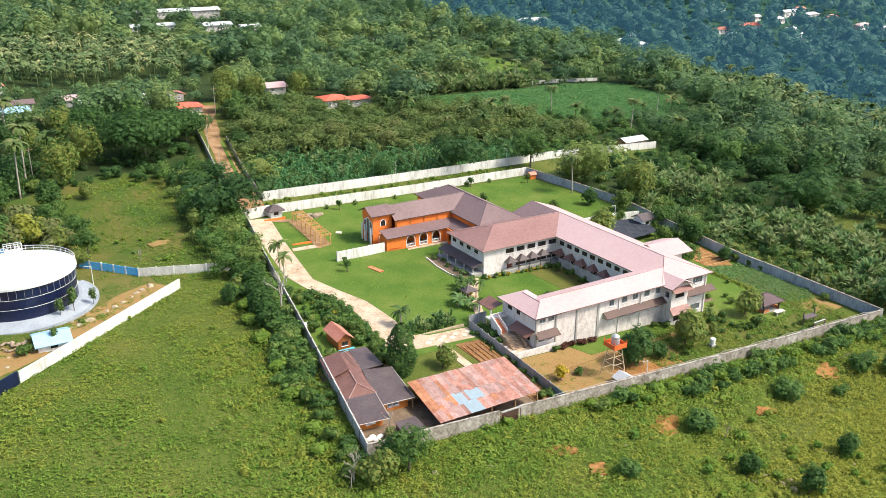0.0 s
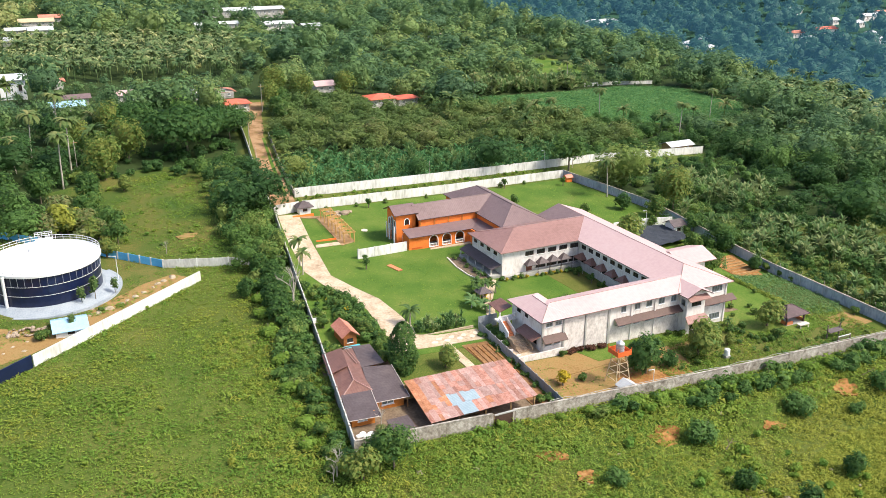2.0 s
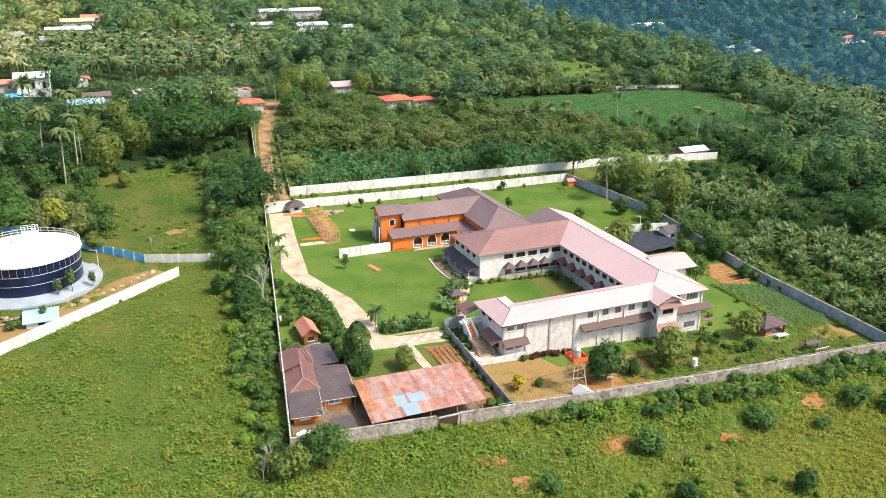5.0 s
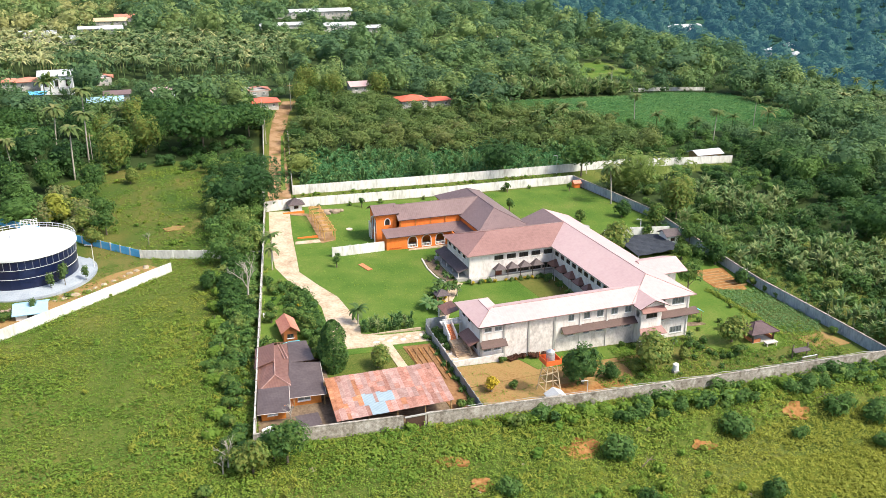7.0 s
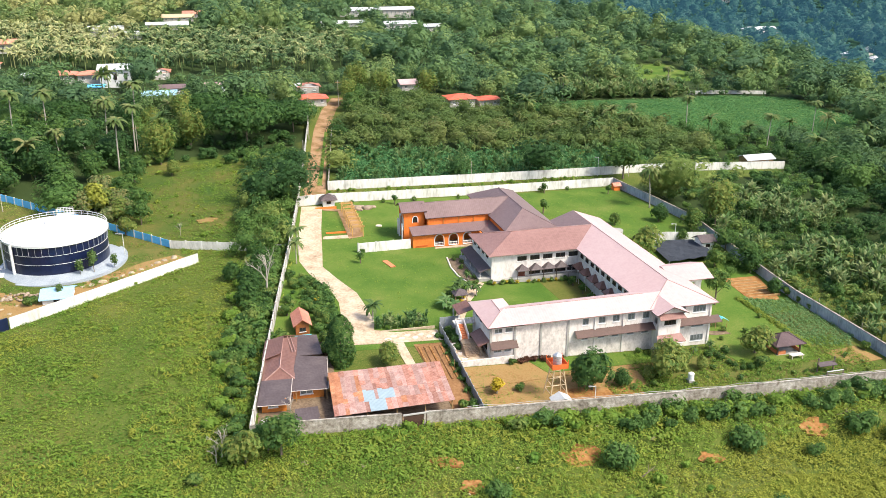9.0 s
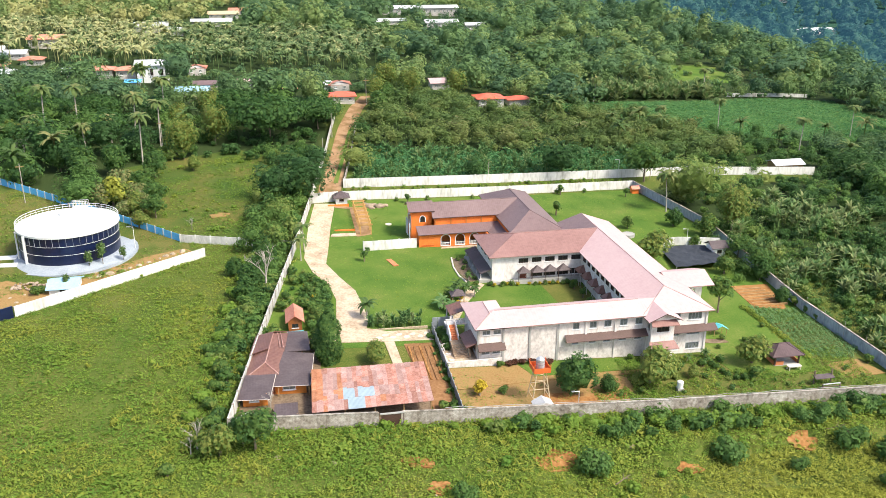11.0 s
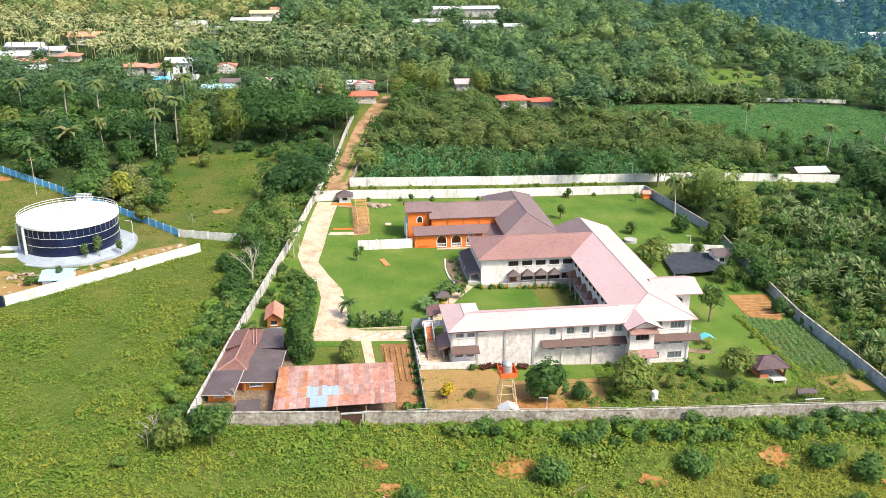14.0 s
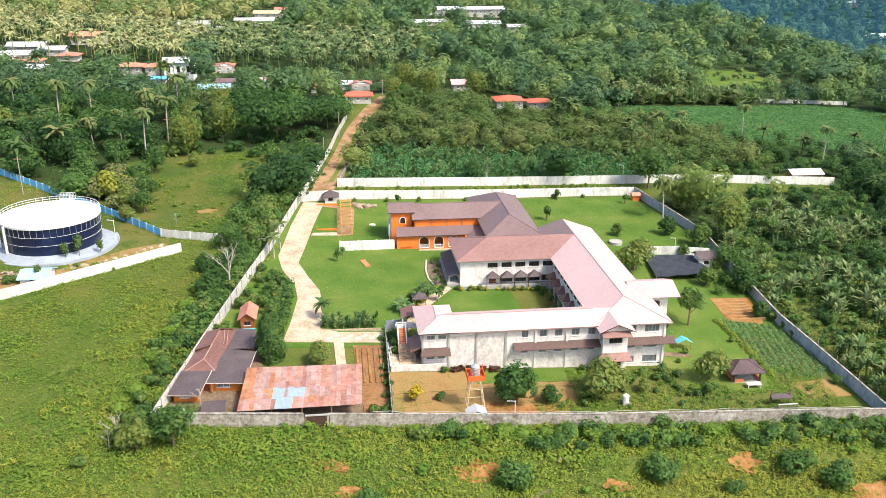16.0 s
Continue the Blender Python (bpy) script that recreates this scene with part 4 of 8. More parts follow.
part("door_handle", Geo().box(18.15, 18.22, 32.20, 32.26, 0.4, 0.6), M_STEEL, d)


def canopy(c, out, half, z0, z1):
    """A little three-sided canopy over a ground floor window; c on the wall, out its outward way."""
    c, o = Vector(c), Vector(out)
    s = Vector((-o.y, o.x))
    a, b = c + o * 1.5 - s * half, c + o * 1.5 + s * half
    p, q = c - s * half, c + s * half
    t = c + o * 0.4
    top = [[(*a, z0), (*b, z0), (*t, z1)], [(*b, z0), (*q, z0), (*c, z1), (*t, z1)], [(*p, z0), (*a, z0), (*t, z1), (*c, z1)]]
    top = [f if (Vector(f[1]) - Vector(f[0])).cross(Vector(f[2]) - Vector(f[0])).z > 0 else f[::-1] for f in top]
    ob = part("canopy", Geo().sheet(top, 0.10), M_DARKROOF if o.y < -0.5 else M_BROWNROOF, convent, "small dark pitched canopy over a window")
    for e in (a, b):
        part("canopy_post", Geo().tube((*(e - o * 0.1), gz(*e) - 0.2), (*(e - o * 0.1), z0 - 0.05), 0.045, n=6), M_TRIM if o.y < -0.5 else M_CREAM, ob)
for x in (17.6, 20.45, 23.2, 25.95):
    canopy((x, 32.2), (0, -1), 1.32, 1.75, 2.75)
for i in range(6):
    canopy((29.7, 30.4 - 3.55 * i), (-1, 0), 1.35, 1.6, 2.7)
# lean-to on the west end of the middle wing
part("lean_to_roof", Geo().sheet([[(8.9, 46.6, 1.55), (8.9, 32.6, 1.55), (11.2, 32.6, 2.35), (11.2, 46.6, 2.35)]], 0.12), M_DARKROOF, convent, "dark sheet roof over the side walk")
for i in range(5):
    y = 33 + 3.3 * i
    part("post", Geo().box(9.05, 9.2, y, y + 0.15, gz(9, y) - 0.3, 1.5), M_CREAM, convent)
part("walk_slab", Geo().box(8.7, 11.2, 32.4, 46.4, -1.2, 0.28), M_CONC, convent)
part("plinth", Geo().box(11.1, 29.6, 31.0, 32.2, -1.5, 0.12), M_CONC, convent)
# annex to the east
g = Geo()
wall(g, (41.2, 11.4), (45.4, 11.4), -5, 5.2, 0.22, [(1.4, 2.8, 2.9, 4.2)])
wall(g, (45.4, 11.4), (45.4, 17.6), -5, 5.2, 0.22, [(2.0, 4.2, 2.6, 4.4), (2.2, 4.0, -2.6, 0.2)])
wall(g, (45.4, 17.6), (41.2, 17.6), -5, 5.2, 0.22)
part("wall", g, M_CREAM, convent, "white stucco annex walls")
# west porch with its stair and terrace
part("roof", Geo().sheet([[(-1.9, 10.5, 3.4), (0.7, 10.5, 4.1), (0.7, 14.6, 4.1), (-1.9, 14.6, 3.4)]], 0.12), M_BROWNROOF, convent, "brown lean-to roof over the side entrance")
for x, y in ((-1.7, 10.7), (-1.7, 14.3)):
    part("post", Geo().box(x - 0.1, x + 0.1, y - 0.1, y + 0.1, gz(x, y) - 0.3, 3.35), M_CREAM, convent)
part("roof", Geo().sheet([[(-1.2, 0.9, 1.7), (0.7, 0.9, 2.5), (0.7, 6.2, 2.5), (-1.2, 6.2, 1.7)]], 0.12), M_BROWNROOF, convent, "brown awning over the west windows")
part("terrace", Geo().box(-4.3, 0.7, 0.2, 9.0, -3, -0.55), M_DRIVE, convent, "stained concrete side terrace")
part("terrace_wall", Geo().box(-4.4, 4.6, -0.1, 0.2, -3, -0.15).box(-4.5, -4.3, 0.2, 9.0, -3, -0.2), M_STAIN, convent)
for i in range(8):
    part("step", Geo().box(-2.9, -0.4, 1.9 + 0.34 * i, 2.24 + 0.34 * i, -0.56, -0.4 + 0.17 * i), M_STEP, convent, "worn tan concrete step")
part("landing", Geo().box(-2.9, 0.7, 4.62, 6.0, -0.56, 0.80), M_STEP, convent)
for i in range(9):
    part("step", Geo().box(-2.5, -1.5, 6.0 + 0.32 * i, 6.32 + 0.32 * i, 0.3, 0.97 + 0.17 * i), M_BRICK, convent, "brick red upper step")
for x in (-2.72, -1.38):
    g = Geo()
    vs = [(x + d_, y, z) for d_ in (-0.1, 0.1) for y, z in ((5.9, 0.4), (8.9, 0.4), (8.9, 3.1), (5.9, 1.6))]
    part("stair_wall", g.add(vs, [(0, 3, 2, 1), (4, 5, 6, 7), (0, 1, 5, 4), (1, 2, 6, 5), (2, 3, 7, 6), (3, 0, 4, 7)]), M_CREAM, convent, "white sloping stair wall")
g = Geo()
vs = [(x, y, z) for x in (-0.42, -0.2) for y, z in ((1.8, -0.5), (4.7, -0.5), (4.7, 1.55), (1.8, 0.15))]
part("stair_wall", g.add(vs, [(0, 3, 2, 1), (4, 5, 6, 7), (0, 1, 5, 4), (1, 2, 6, 5), (2, 3, 7, 6), (3, 0, 4, 7)]), M_STEP, convent, "tan sloping stair wall")
part("balcony_slab", Geo().box(-3.0, 0.7, 8.88, 10.4, 2.2, 2.42), M_CREAM, convent)
part("balcony_rail", Geo().box(-3.0, 0.6, 8.9, 9.02, 3.22, 3.34), M_CREAM, convent)
for i in range(9):
    if not 1 <= i <= 2:
        part("baluster", Geo().tube((-2.9 + 0.42 * i, 8.96, 2.42), (-2.9 + 0.42 * i, 8.96, 3.22), 0.06, n=6), M_CREAM, convent)
for x0, x1, y0, y1, h in ((-4.2, -3.3, 3.2, 3.4, 0.35), (-3.9, -3.0, 1.1, 1.3, 0.3), (-4.2, -4.0, 4.4, 6.6, 0.5), (-3.9, -3.1, 6.4, 6.6, 0.6)):
    part("low_wall", Geo().box(x0, x1, y0, y1, -0.6, -0.55 + h), M_STAIN, convent)
for i in range(7):
    part("gutter_pipe", Geo().tube((0.78 + 6.7 * i, 0.68, -2.5), (0.78 + 6.7 * i, 0.68, 5.1), 0.05, n=6), M_CREAM, convent) if i in (2, 6) else None
g = Geo()
for x0, x1, y0, y1 in ((1.0, 41.0, 1.1, 7.0), (30, 41, 7, 47.8), (11.5, 29.5, 32.5, 44.8)):
    g.box(x0 + 0.05, x1 - 0.05, y0 + 0.05, y1 - 0.05, 2.2, 2.4)
part("floor_slab", g, M_DARK, convent)


# ---- chapel ----
chapel = thing("chapel", "orange chapel with white arches and grey brown roofs", "chapel", (15, 58, gz(15, 58)))
g = Geo().sheet(hip_roof(18.4, 30.4, 44.8, 73.8, 5.35, 2.9, "y"), 0.16, 0, 1)
part("roof", g, [M_GREYROOF, M_TRIM], chapel, "large grey brown hipped roof")
g = Geo().sheet(hip_roof(3.9, 24.4, 56.7, 63.9, 5.7, 2.58, "x", (0, 0)), 0.16, 0, 1)
part("roof", g, [M_GREYROOF, M_TRIM], chapel, "grey brown gabled nave roof")
g = Geo().sheet(hip_roof(-1.3, 4.6, 57.9, 64.3, 7.0, 1.5, "x", (0, 0)), 0.16, 0, 1)
part("roof", g, [M_GREYROOF, M_TRIM], chapel, "raised grey brown entrance roof")
part("roof", Geo().sheet([[(0.1, 53.2, 3.12), (15.6, 53.2, 3.12), (18.9, 57.1, 4.0), (0.1, 57.1, 4.0)]], 0.14, 0, 1), [M_GREYROOF, M_TRIM], chapel, "lean-to aisle roof")
part("roof", Geo().sheet([[(15.6, 53.2, 3.12), (15.6, 45.9, 3.12), (18.9, 45.9, 4.0), (18.9, 57.1, 4.0)]], 0.14, 0, 1), [M_GREYROOF, M_TRIM], chapel, "lean-to walk roof")
for a, b in (((24.4, 50.8, 8.27), (24.4, 67.8, 8.27)), ((18.4, 44.8, 5.37), (24.4, 50.8, 8.27)), ((30.4, 44.8, 5.37), (24.4, 50.8, 8.27)), ((30.4, 73.8, 5.37), (24.4, 67.8, 8.27)), ((4.6, 60.3, 8.3), (24.2, 60.3, 8.3))):
    part("ridge_cap", Geo().tube(a, b, 0.09, n=6), M_GREYROOF, chapel)
g = Geo()
AR = [6.25, 9.5, 12.75]
ah = [(x - 1.0 - 0.3, x + 1.0 - 0.3, 0.25, 2.7) for x in AR]
ua, na = wall(g, (0.3, 53.8), (15.2, 53.8), -2, 3.05, 0.3, ah)


def arch(geo, p, u, n, half, spring, top, thick, m=0, steps=8):
    """The two spandrels that turn a square hole into an arch."""
    p, u, n = Vector(p), Vector(u), Vector(n)
    for s in (-1, 1):
        arc = [(s * half * math.cos(math.pi / 2 * i / steps), spring + (top - spring) * math.sin(math.pi / 2 * i / steps)) for i in range(steps + 1)]
        outline = [(s * half, top)] + arc
        vs = [(*(p + u * a), z) for a, z in outline] + [(*(p + u * a - n * thick), z) for a, z in outline]
        k = len(outline)
        fs = []
        for i in range(1, k - 1):
            fs += [(0, i, i + 1), (k, k + i + 1, k + i)] if s < 0 else [(0, i + 1, i), (k, k + i, k + i + 1)]
            fs += [(i, i + k, i + k + 1, i + 1)]
        geo.add(vs, fs, m)


def arch_trim(p, u, n, half, low, spring, top, wide, parent, steps=9):
    """A raised white band round an arch."""
    p, u, n = Vector(p), Vector(u), Vector(n)
    line = [(-half, low), (-half, spring)]
    line += [(-half * math.cos(math.pi * i / steps), spring + (top - spring) * math.sin(math.pi * i / steps)) for i in range(1, steps)]
    line += [(half, spring), (half, low)]
    cx = spring
    g = Geo()
    for (a, za), (b, zb) in zip(line, line[1:]):
        def out(x, z):
            d = Vector((x, max(0.0, z - cx)))
            d = d.normalized() if d.length else Vector((0, 1))
            return x + d.x * wide, z + d.y * wide
        ao, bo = out(a, za), out(b, zb)
        flat = [(a, za), (b, zb), bo, ao]
        vs = [(*(p + u * x + n * 0.07), z) for x, z in flat] + [(*(p + u * x - n * 0.05), z) for x, z in flat]
        g.add(vs, [(3, 2, 1, 0), (4, 5, 6, 7), (0, 1, 5, 4), (1, 2, 6, 5), (2, 3, 7, 6), (3, 0, 4, 7)])
    return part("arch_trim", g, M_WHITE, parent, "white plaster arch surround")


for x in AR:
    arch(g, (x, 53.8), ua, na, 1.0, 1.7, 2.7, 0.3)
wall(g, (0.3, 57.3), (0.3, 53.8), -2, 3.1, 0.3)
wall(g, (15.2, 53.8), (15.2, 46.2), -2, 3.0, 0.3, [(1.2, 3.2, 0.25, 2.6), (4.2, 6.2, 0.25, 2.6)])
wall(g, (4.3, 57.2), (18.9, 57.2), -2, 5.6, 0.3)
wall(g, (18.9, 57.2), (18.9, 45.6), -2, 5.35, 0.3)
wall(g, (18.9, 45.6), (29.8, 45.6), -2, 5.35, 0.3)
wall(g, (29.8, 45.6), (29.8, 73.0), -2, 5.35, 0.3)
wall(g, (29.8, 73.0), (18.9, 73.0), -2, 5.35, 0.3)
wall(g, (18.9, 73.0), (18.9, 63.4), -2, 5.35, 0.3)
wall(g, (18.9, 63.4), (4.3, 63.4), -2, 5.6, 0.3)
NH = [(2.0, 3.1, 4.3, 5.75)]
un, nn = wall(g, (-0.6, 58.6), (4.1, 58.6), -2, 7.0, 0.3, NH + [(1.6, 3.4, 0.3, 2.9)])
arch(g, (-0.6 + 2.55, 58.6), un, nn, 0.55, 5.1, 5.75, 0.3)
arch(g, (-0.6 + 2.5, 58.6), un, nn, 0.9, 1.9, 2.9, 0.3)
WH = [(0.7, 1.9, 2.6, 5.4), (2.0, 3.4, 0.2, 6.0), (3.5, 4.7, 2.6, 5.4)]
uw, nw = wall(g, (-0.6, 63.6), (-0.6, 58.6), -2, 7.0, 0.3, WH)
for a, b, lo, hi in WH:
    arch(g, Vector((-0.6, 63.6)) + uw * (a + b) / 2, uw, nw, (b - a) / 2, hi - 0.8, hi, 0.3)
wall(g, (4.1, 58.6), (4.1, 63.6), 4, 7.0, 0.3)
wall(g, (4.1, 63.6), (-0.6, 63.6), -2, 7.0, 0.3)
part("wall", g, M_ORANGE, chapel, "orange painted chapel walls")
part("gable", Geo().add([(-0.6, 58.6, 7.0), (-0.6, 63.6, 7.0), (-0.6, 61.1, 8.2), (-0.4, 58.6, 7.0), (-0.4, 63.6, 7.0), (-0.4, 61.1, 8.2)], [(0, 2, 1), (3, 4, 5), (0, 1, 4, 3), (1, 2, 5, 4), (2, 0, 3, 5)]), M_ORANGE, chapel)
for x in AR:
    t_ = arch_trim((x, 53.8), ua, na, 1.0, 0.25, 1.7, 2.7, 0.15, chapel)
    part("sill", Geo().obox((x, 53.72), ua, na, 1.1, 0.12, 0.14, 0.25), M_WHITE, t_)
    for k in range(-2, 3):
        part("baluster", Geo().tube((x + 0.36 * k, 53.9, 0.25), (x + 0.36 * k, 53.9, 0.75), 0.04, n=6), M_WHITE, t_)
    part("rail", Geo().box(x - 1.0, x + 1.0, 53.84, 53.98, 0.75, 0.85), M_WHITE, t_)
arch_trim((1.95, 58.6), un, nn, 0.55, 4.3, 5.1, 5.75, 0.16, chapel)
arch_trim((1.9, 58.6), un, nn, 0.9, 0.3, 1.9, 2.9, 0.18, chapel)
part("pane", Geo().box(1.4, 2.5, 58.78, 58.82, 4.3, 5.75), M_DARKGLASS, chapel)
# near black sheet across the doorway, the dimness inside put into its colour
part("pane", Geo().box(1.0, 2.8, 58.8, 58.84, 0.3, 2.9), M_DARK, chapel)
for a, b, lo, hi in WH:
    mid = Vector((-0.6, 63.6)) + uw * (a + b) / 2
    arch_trim(mid, uw, nw, (b - a) / 2, lo, hi - 0.8, hi, 0.2, chapel)
    part("pane", Geo().obox(mid - nw * 0.18, uw, nw, (b - a) / 2, 0.02, lo, hi), M_GLASS, chapel)
for y in (59.0, 61.9, 63.3):
    part("column", Geo().tube((-0.95, y, -0.4), (-0.95, y, 4.2), 0.16, n=10), M_WHITE, chapel, "slender white column")
for i in range(5):
    part("nave_pilaster", Geo().box(4.5 + 3.5 * i, 4.75 + 3.5 * i, 57.02, 57.12, 4.0, 5.6), M_WOODORANGE, chapel)
part("plinth", Geo().box(0.0, 15.3, 52.7, 53.75, -2, -0.05), M_DRIVE, chapel, "beige stone walk along the aisle")
part("rear_wall", Geo().box(0.6, 15.0, 56.7, 56.9, -1, 3.2), M_WOODORANGE, chapel, "shaded inner wall of the arcade")
part("aisle_floor", Geo().box(0.4, 15.1, 54.0, 56.7, -2, 0.2), M_CONC, chapel)
for i in range(7):
    part("red_fixture", Geo().box(1.0 + 0.4 * i, 1.25 + 0.4 * i, 53.62, 53.78, 0.45, 0.62), M_RED, chapel)


# ---- caretaker house, shed and yard buildings ----
def hut(name, label, x0, x1, y0, y1, high, rise, along, wall_mat, roof_mat, over=0.5, hips=(0, 0), category="house", wins=2, ground_z=None, plain=False):
    z = min(gz(x0, y0), gz(x1, y0), gz(x0, y1), gz(x1, y1)) if ground_z is None else ground_z
    top = thing(name, label, category, ((x0 + x1) / 2, (y0 + y1) / 2, z))
    e = z + high
    holes = []
    w = x1 - x0
    for i in range(wins):
        a = w * (i + 0.5) / wins
        s = min(0.55, w / wins * 0.3)
        holes.append((a - s, a + s, z + high * 0.42, z + high * 0.78))
    u, n = Vector((1, 0)), Vector((0, -1))
    if plain:
        part("wall", Geo().box(x0, x1, y0, y1, z - 1.2, e), wall_mat, top)
    else:
        for p, q, cut in (((x0, y0), (x1, y0), holes), ((x1, y0), (x1, y1), ()), ((x1, y1), (x0, y1), ()), ((x0, y1), (x0, y0), ())):
            side = Geo()
            wall(side, p, q, z - 1.2, e, 0.18, cut)
            part("wall", side, wall_mat, top)
    if not hips[0] or not hips[1]:
        if along == "x":
            for x in (x0 + 0.01, x1 - 0.19):
                gg = Geo().add([(x, y0, e), (x, y1, e), (x, (y0 + y1) / 2, e + rise * 0.9), (x + 0.18, y0, e), (x + 0.18, y1, e), (x + 0.18, (y0 + y1) / 2, e + rise * 0.9)], [(0, 2, 1), (3, 4, 5), (0, 1, 4, 3), (1, 2, 5, 4), (2, 0, 3, 5)])
                part("gable", gg, wall_mat, top)
        else:
            for y in (y0 + 0.01, y1 - 0.19):
                gg = Geo().add([(x0, y, e), (x1, y, e), ((x0 + x1) / 2, y, e + rise * 0.9), (x0, y + 0.18, e), (x1, y + 0.18, e), ((x0 + x1) / 2, y + 0.18, e + rise * 0.9)], [(0, 1, 2), (5, 4, 3), (0, 3, 4, 1), (1, 4, 5, 2), (2, 5, 3, 0)])
                part("gable", gg, wall_mat, top)
    part("roof", Geo().sheet(hip_roof(x0 - over, x1 + over, y0 - over, y1 + over, e - 0.02, rise, along, hips), 0.12), roof_mat, top)
    for a, b, lo, hi in holes:
        window(top, Vector((x0, y0 - (0.16 if plain else 0))) + u * (a + b) / 2, u, n, b - a, lo, hi, 2, M_TRIM if wall_mat in (M_WHITE, M_WOODORANGE, M_HUTWOOD, M_CREAM) else M_WHITE)
    return top


house = thing("caretaker_house", "orange wooden house with brown and dark grey sheet roofs", "house", (-31, 2, gz(-31, 2)))
hz = gz(-31, 0) - 0.2
g = Geo()
u, n = wall(g, (-36.7, -8.6), (-33.2, -8.6), hz - 1, 2.0, 0.15, [(0.9, 2.3, hz + 0.9, hz + 1.7)])
wall(g, (-33.2, -8.6), (-33.2, -4.0), hz - 1, 2.1, 0.15)
u2, n2 = wall(g, (-33.2, -5.6), (-27.4, -5.6), hz - 1, 1.75, 0.15, [(0.3, 1.2, hz, 1.5), (2.3, 4.2, hz + 0.7, hz + 1.5)])
wall(g, (-27.4, -5.6), (-27.4, 9.4), hz - 1, 1.5, 0.15)
wall(g, (-27.4, 9.4), (-34.2, 9.4), hz - 1, 1.9, 0.15)
wall(g, (-34.2, 9.4), (-36.7, -8.6), hz - 1, 1.9, 0.15)
part("wall", g, M_WOODORANGE, house, "varnished orange timber walls")
window(house, (-36.7 + 1.6, -8.6), u, n, 1.4, hz + 0.9, hz + 1.7, 3, M_WHITE)
window(house, (-33.2 + 3.25, -5.6), u2, n2, 1.9, hz + 0.7, hz + 1.5, 2, M_WHITE)
part("door", Geo().box(-32.85, -32.05, -5.55, -5.47, hz, 1.5), M_DOOR, house)
part("roof", Geo().sheet([[(-37.4, -9.5, 2.0), (-32.8, -10.0, 1.95), (-31.8, -3.6, 2.55), (-36.3, -3.2, 2.55)]], 0.12), M_DARKROOF, house, "dark grey sheet roof")
part("roof", Geo().sheet([[(-36.4, -3.6, 2.2), (-33.3, -0.6, 3.05), (-31.9, 8.6, 3.55), (-34.4, 9.6, 2.5)], [(-36.4, -3.6, 2.2), (-31.4, -3.2, 2.25), (-33.3, -0.6, 3.05)],
                          [(-31.4, -3.2, 2.25), (-29.4, 10.4, 2.7), (-31.9, 8.6, 3.55), (-33.3, -0.6, 3.05)], [(-29.4, 10.4, 2.7), (-34.4, 9.6, 2.5), (-31.9, 8.6, 3.55)]], 0.12), M_BROWNROOF, house, "red brown hipped sheet roof")
part("roof", Geo().sheet([[(-32.6, -6.4, 2.02), (-26.8, -6.4, 1.70), (-25.7, 3.0, 2.20), (-30.4, 3.4, 2.70)]], 0.12), M_DARKROOF, house, "grey sheet lean-to roof")
part("roof", Geo().sheet([[(-30.3, 4.0, 2.35), (-26.2, 4.6, 2.0), (-26.3, 10.6, 2.55), (-29.4, 10.5, 2.85)]], 0.12), M_DARKROOF, house, "grey sheet roof over the rear room")
for a, b in (((-36.4, -3.6, 2.25), (-33.3, -0.6, 3.1)), ((-33.3, -0.6, 3.1), (-31.9, 8.6, 3.6)), ((-31.4, -3.2, 2.3), (-33.3, -0.6, 3.1))):
    part("ridge_cap", Geo().tube(a, b, 0.10, n=6), M_RUSTPALE, house, "pale ridge flashing")
part("roof", Geo().sheet([[(-35.75, 3.4, 2.62), (-32.75, 3.2, 3.58), (-31.8, 8.8, 3.86), (-34.7, 9.9, 2.78)], [(-34.7, 9.9, 2.78), (-31.8, 8.8, 3.86), (-29.3, 10.6, 2.86)]], 0.12), M_BROWNROOF, house, "raised rear slope of the red brown roof")
for dx in (0.0, 0.5):
    part("flashing", Geo().tube((-31.2 + dx, 9.4, 3.35 - 0.16 * dx), (-30.9 + dx, 4.4, 3.02 - 0.2 * dx), 0.07, n=5), M_RUSTPALE, house)
for a, b in (((-32.6, -6.45, 1.98), (-26.8, -6.45, 1.66)), ((-37.4, -9.55, 1.94), (-32.8, -10.05, 1.9)), ((-32.75, -10.0, 2.0), (-31.75, -3.6, 2.6)), ((-26.75, -6.4, 1.74), (-25.65, 3.0, 2.24))):
    part("eave_board", Geo().tube(a, b, 0.045, n=5), M_FASCIA, house, "pale eave board")
for x in (-31.6, -27.1):
    part("porch_post", Geo().box(x, x + 0.14, -6.3, -6.16, hz - 0.6, 1.65), M_WOOD, house)
low = thing("lean_to", "low dark lean-to roof by the block wall", "shed", (-31, -11.5, gz(-31, -11.5)))
part("roof", Geo().sheet([[(-32.4, -13.4, 0.95), (-28.9, -13.4, 0.95), (-28.9, -10.4, 1.25), (-32.2, -10.4, 1.25)]], 0.1), M_DARKROOF, low)
for x, y in ((-32.2, -13.2), (-29.1, -13.2), (-32.0, -10.6), (-29.1, -10.6)):
    part("post", Geo().box(x - 0.06, x + 0.06, y - 0.06, y + 0.06, gz(x, y) - 0.2, 0.98), M_WOOD, low)

# open shed under a patchwork of old roofing sheets
shed = thing("shed", "long open shed roofed with patched rusty sheets", "shed", (-18, -9, gz(-18, -9)))
C00, C10, C11, C01 = Vector((-27.0, -14.3, 1.55)), Vector((-9.5, -14.0, 1.45)), Vector((-9.2, -4.1, 2.55)), Vector((-26.4, -3.7, 2.65))
rg = random.Random(3)
cols, rows_ = 23, 8
def at(s, t):
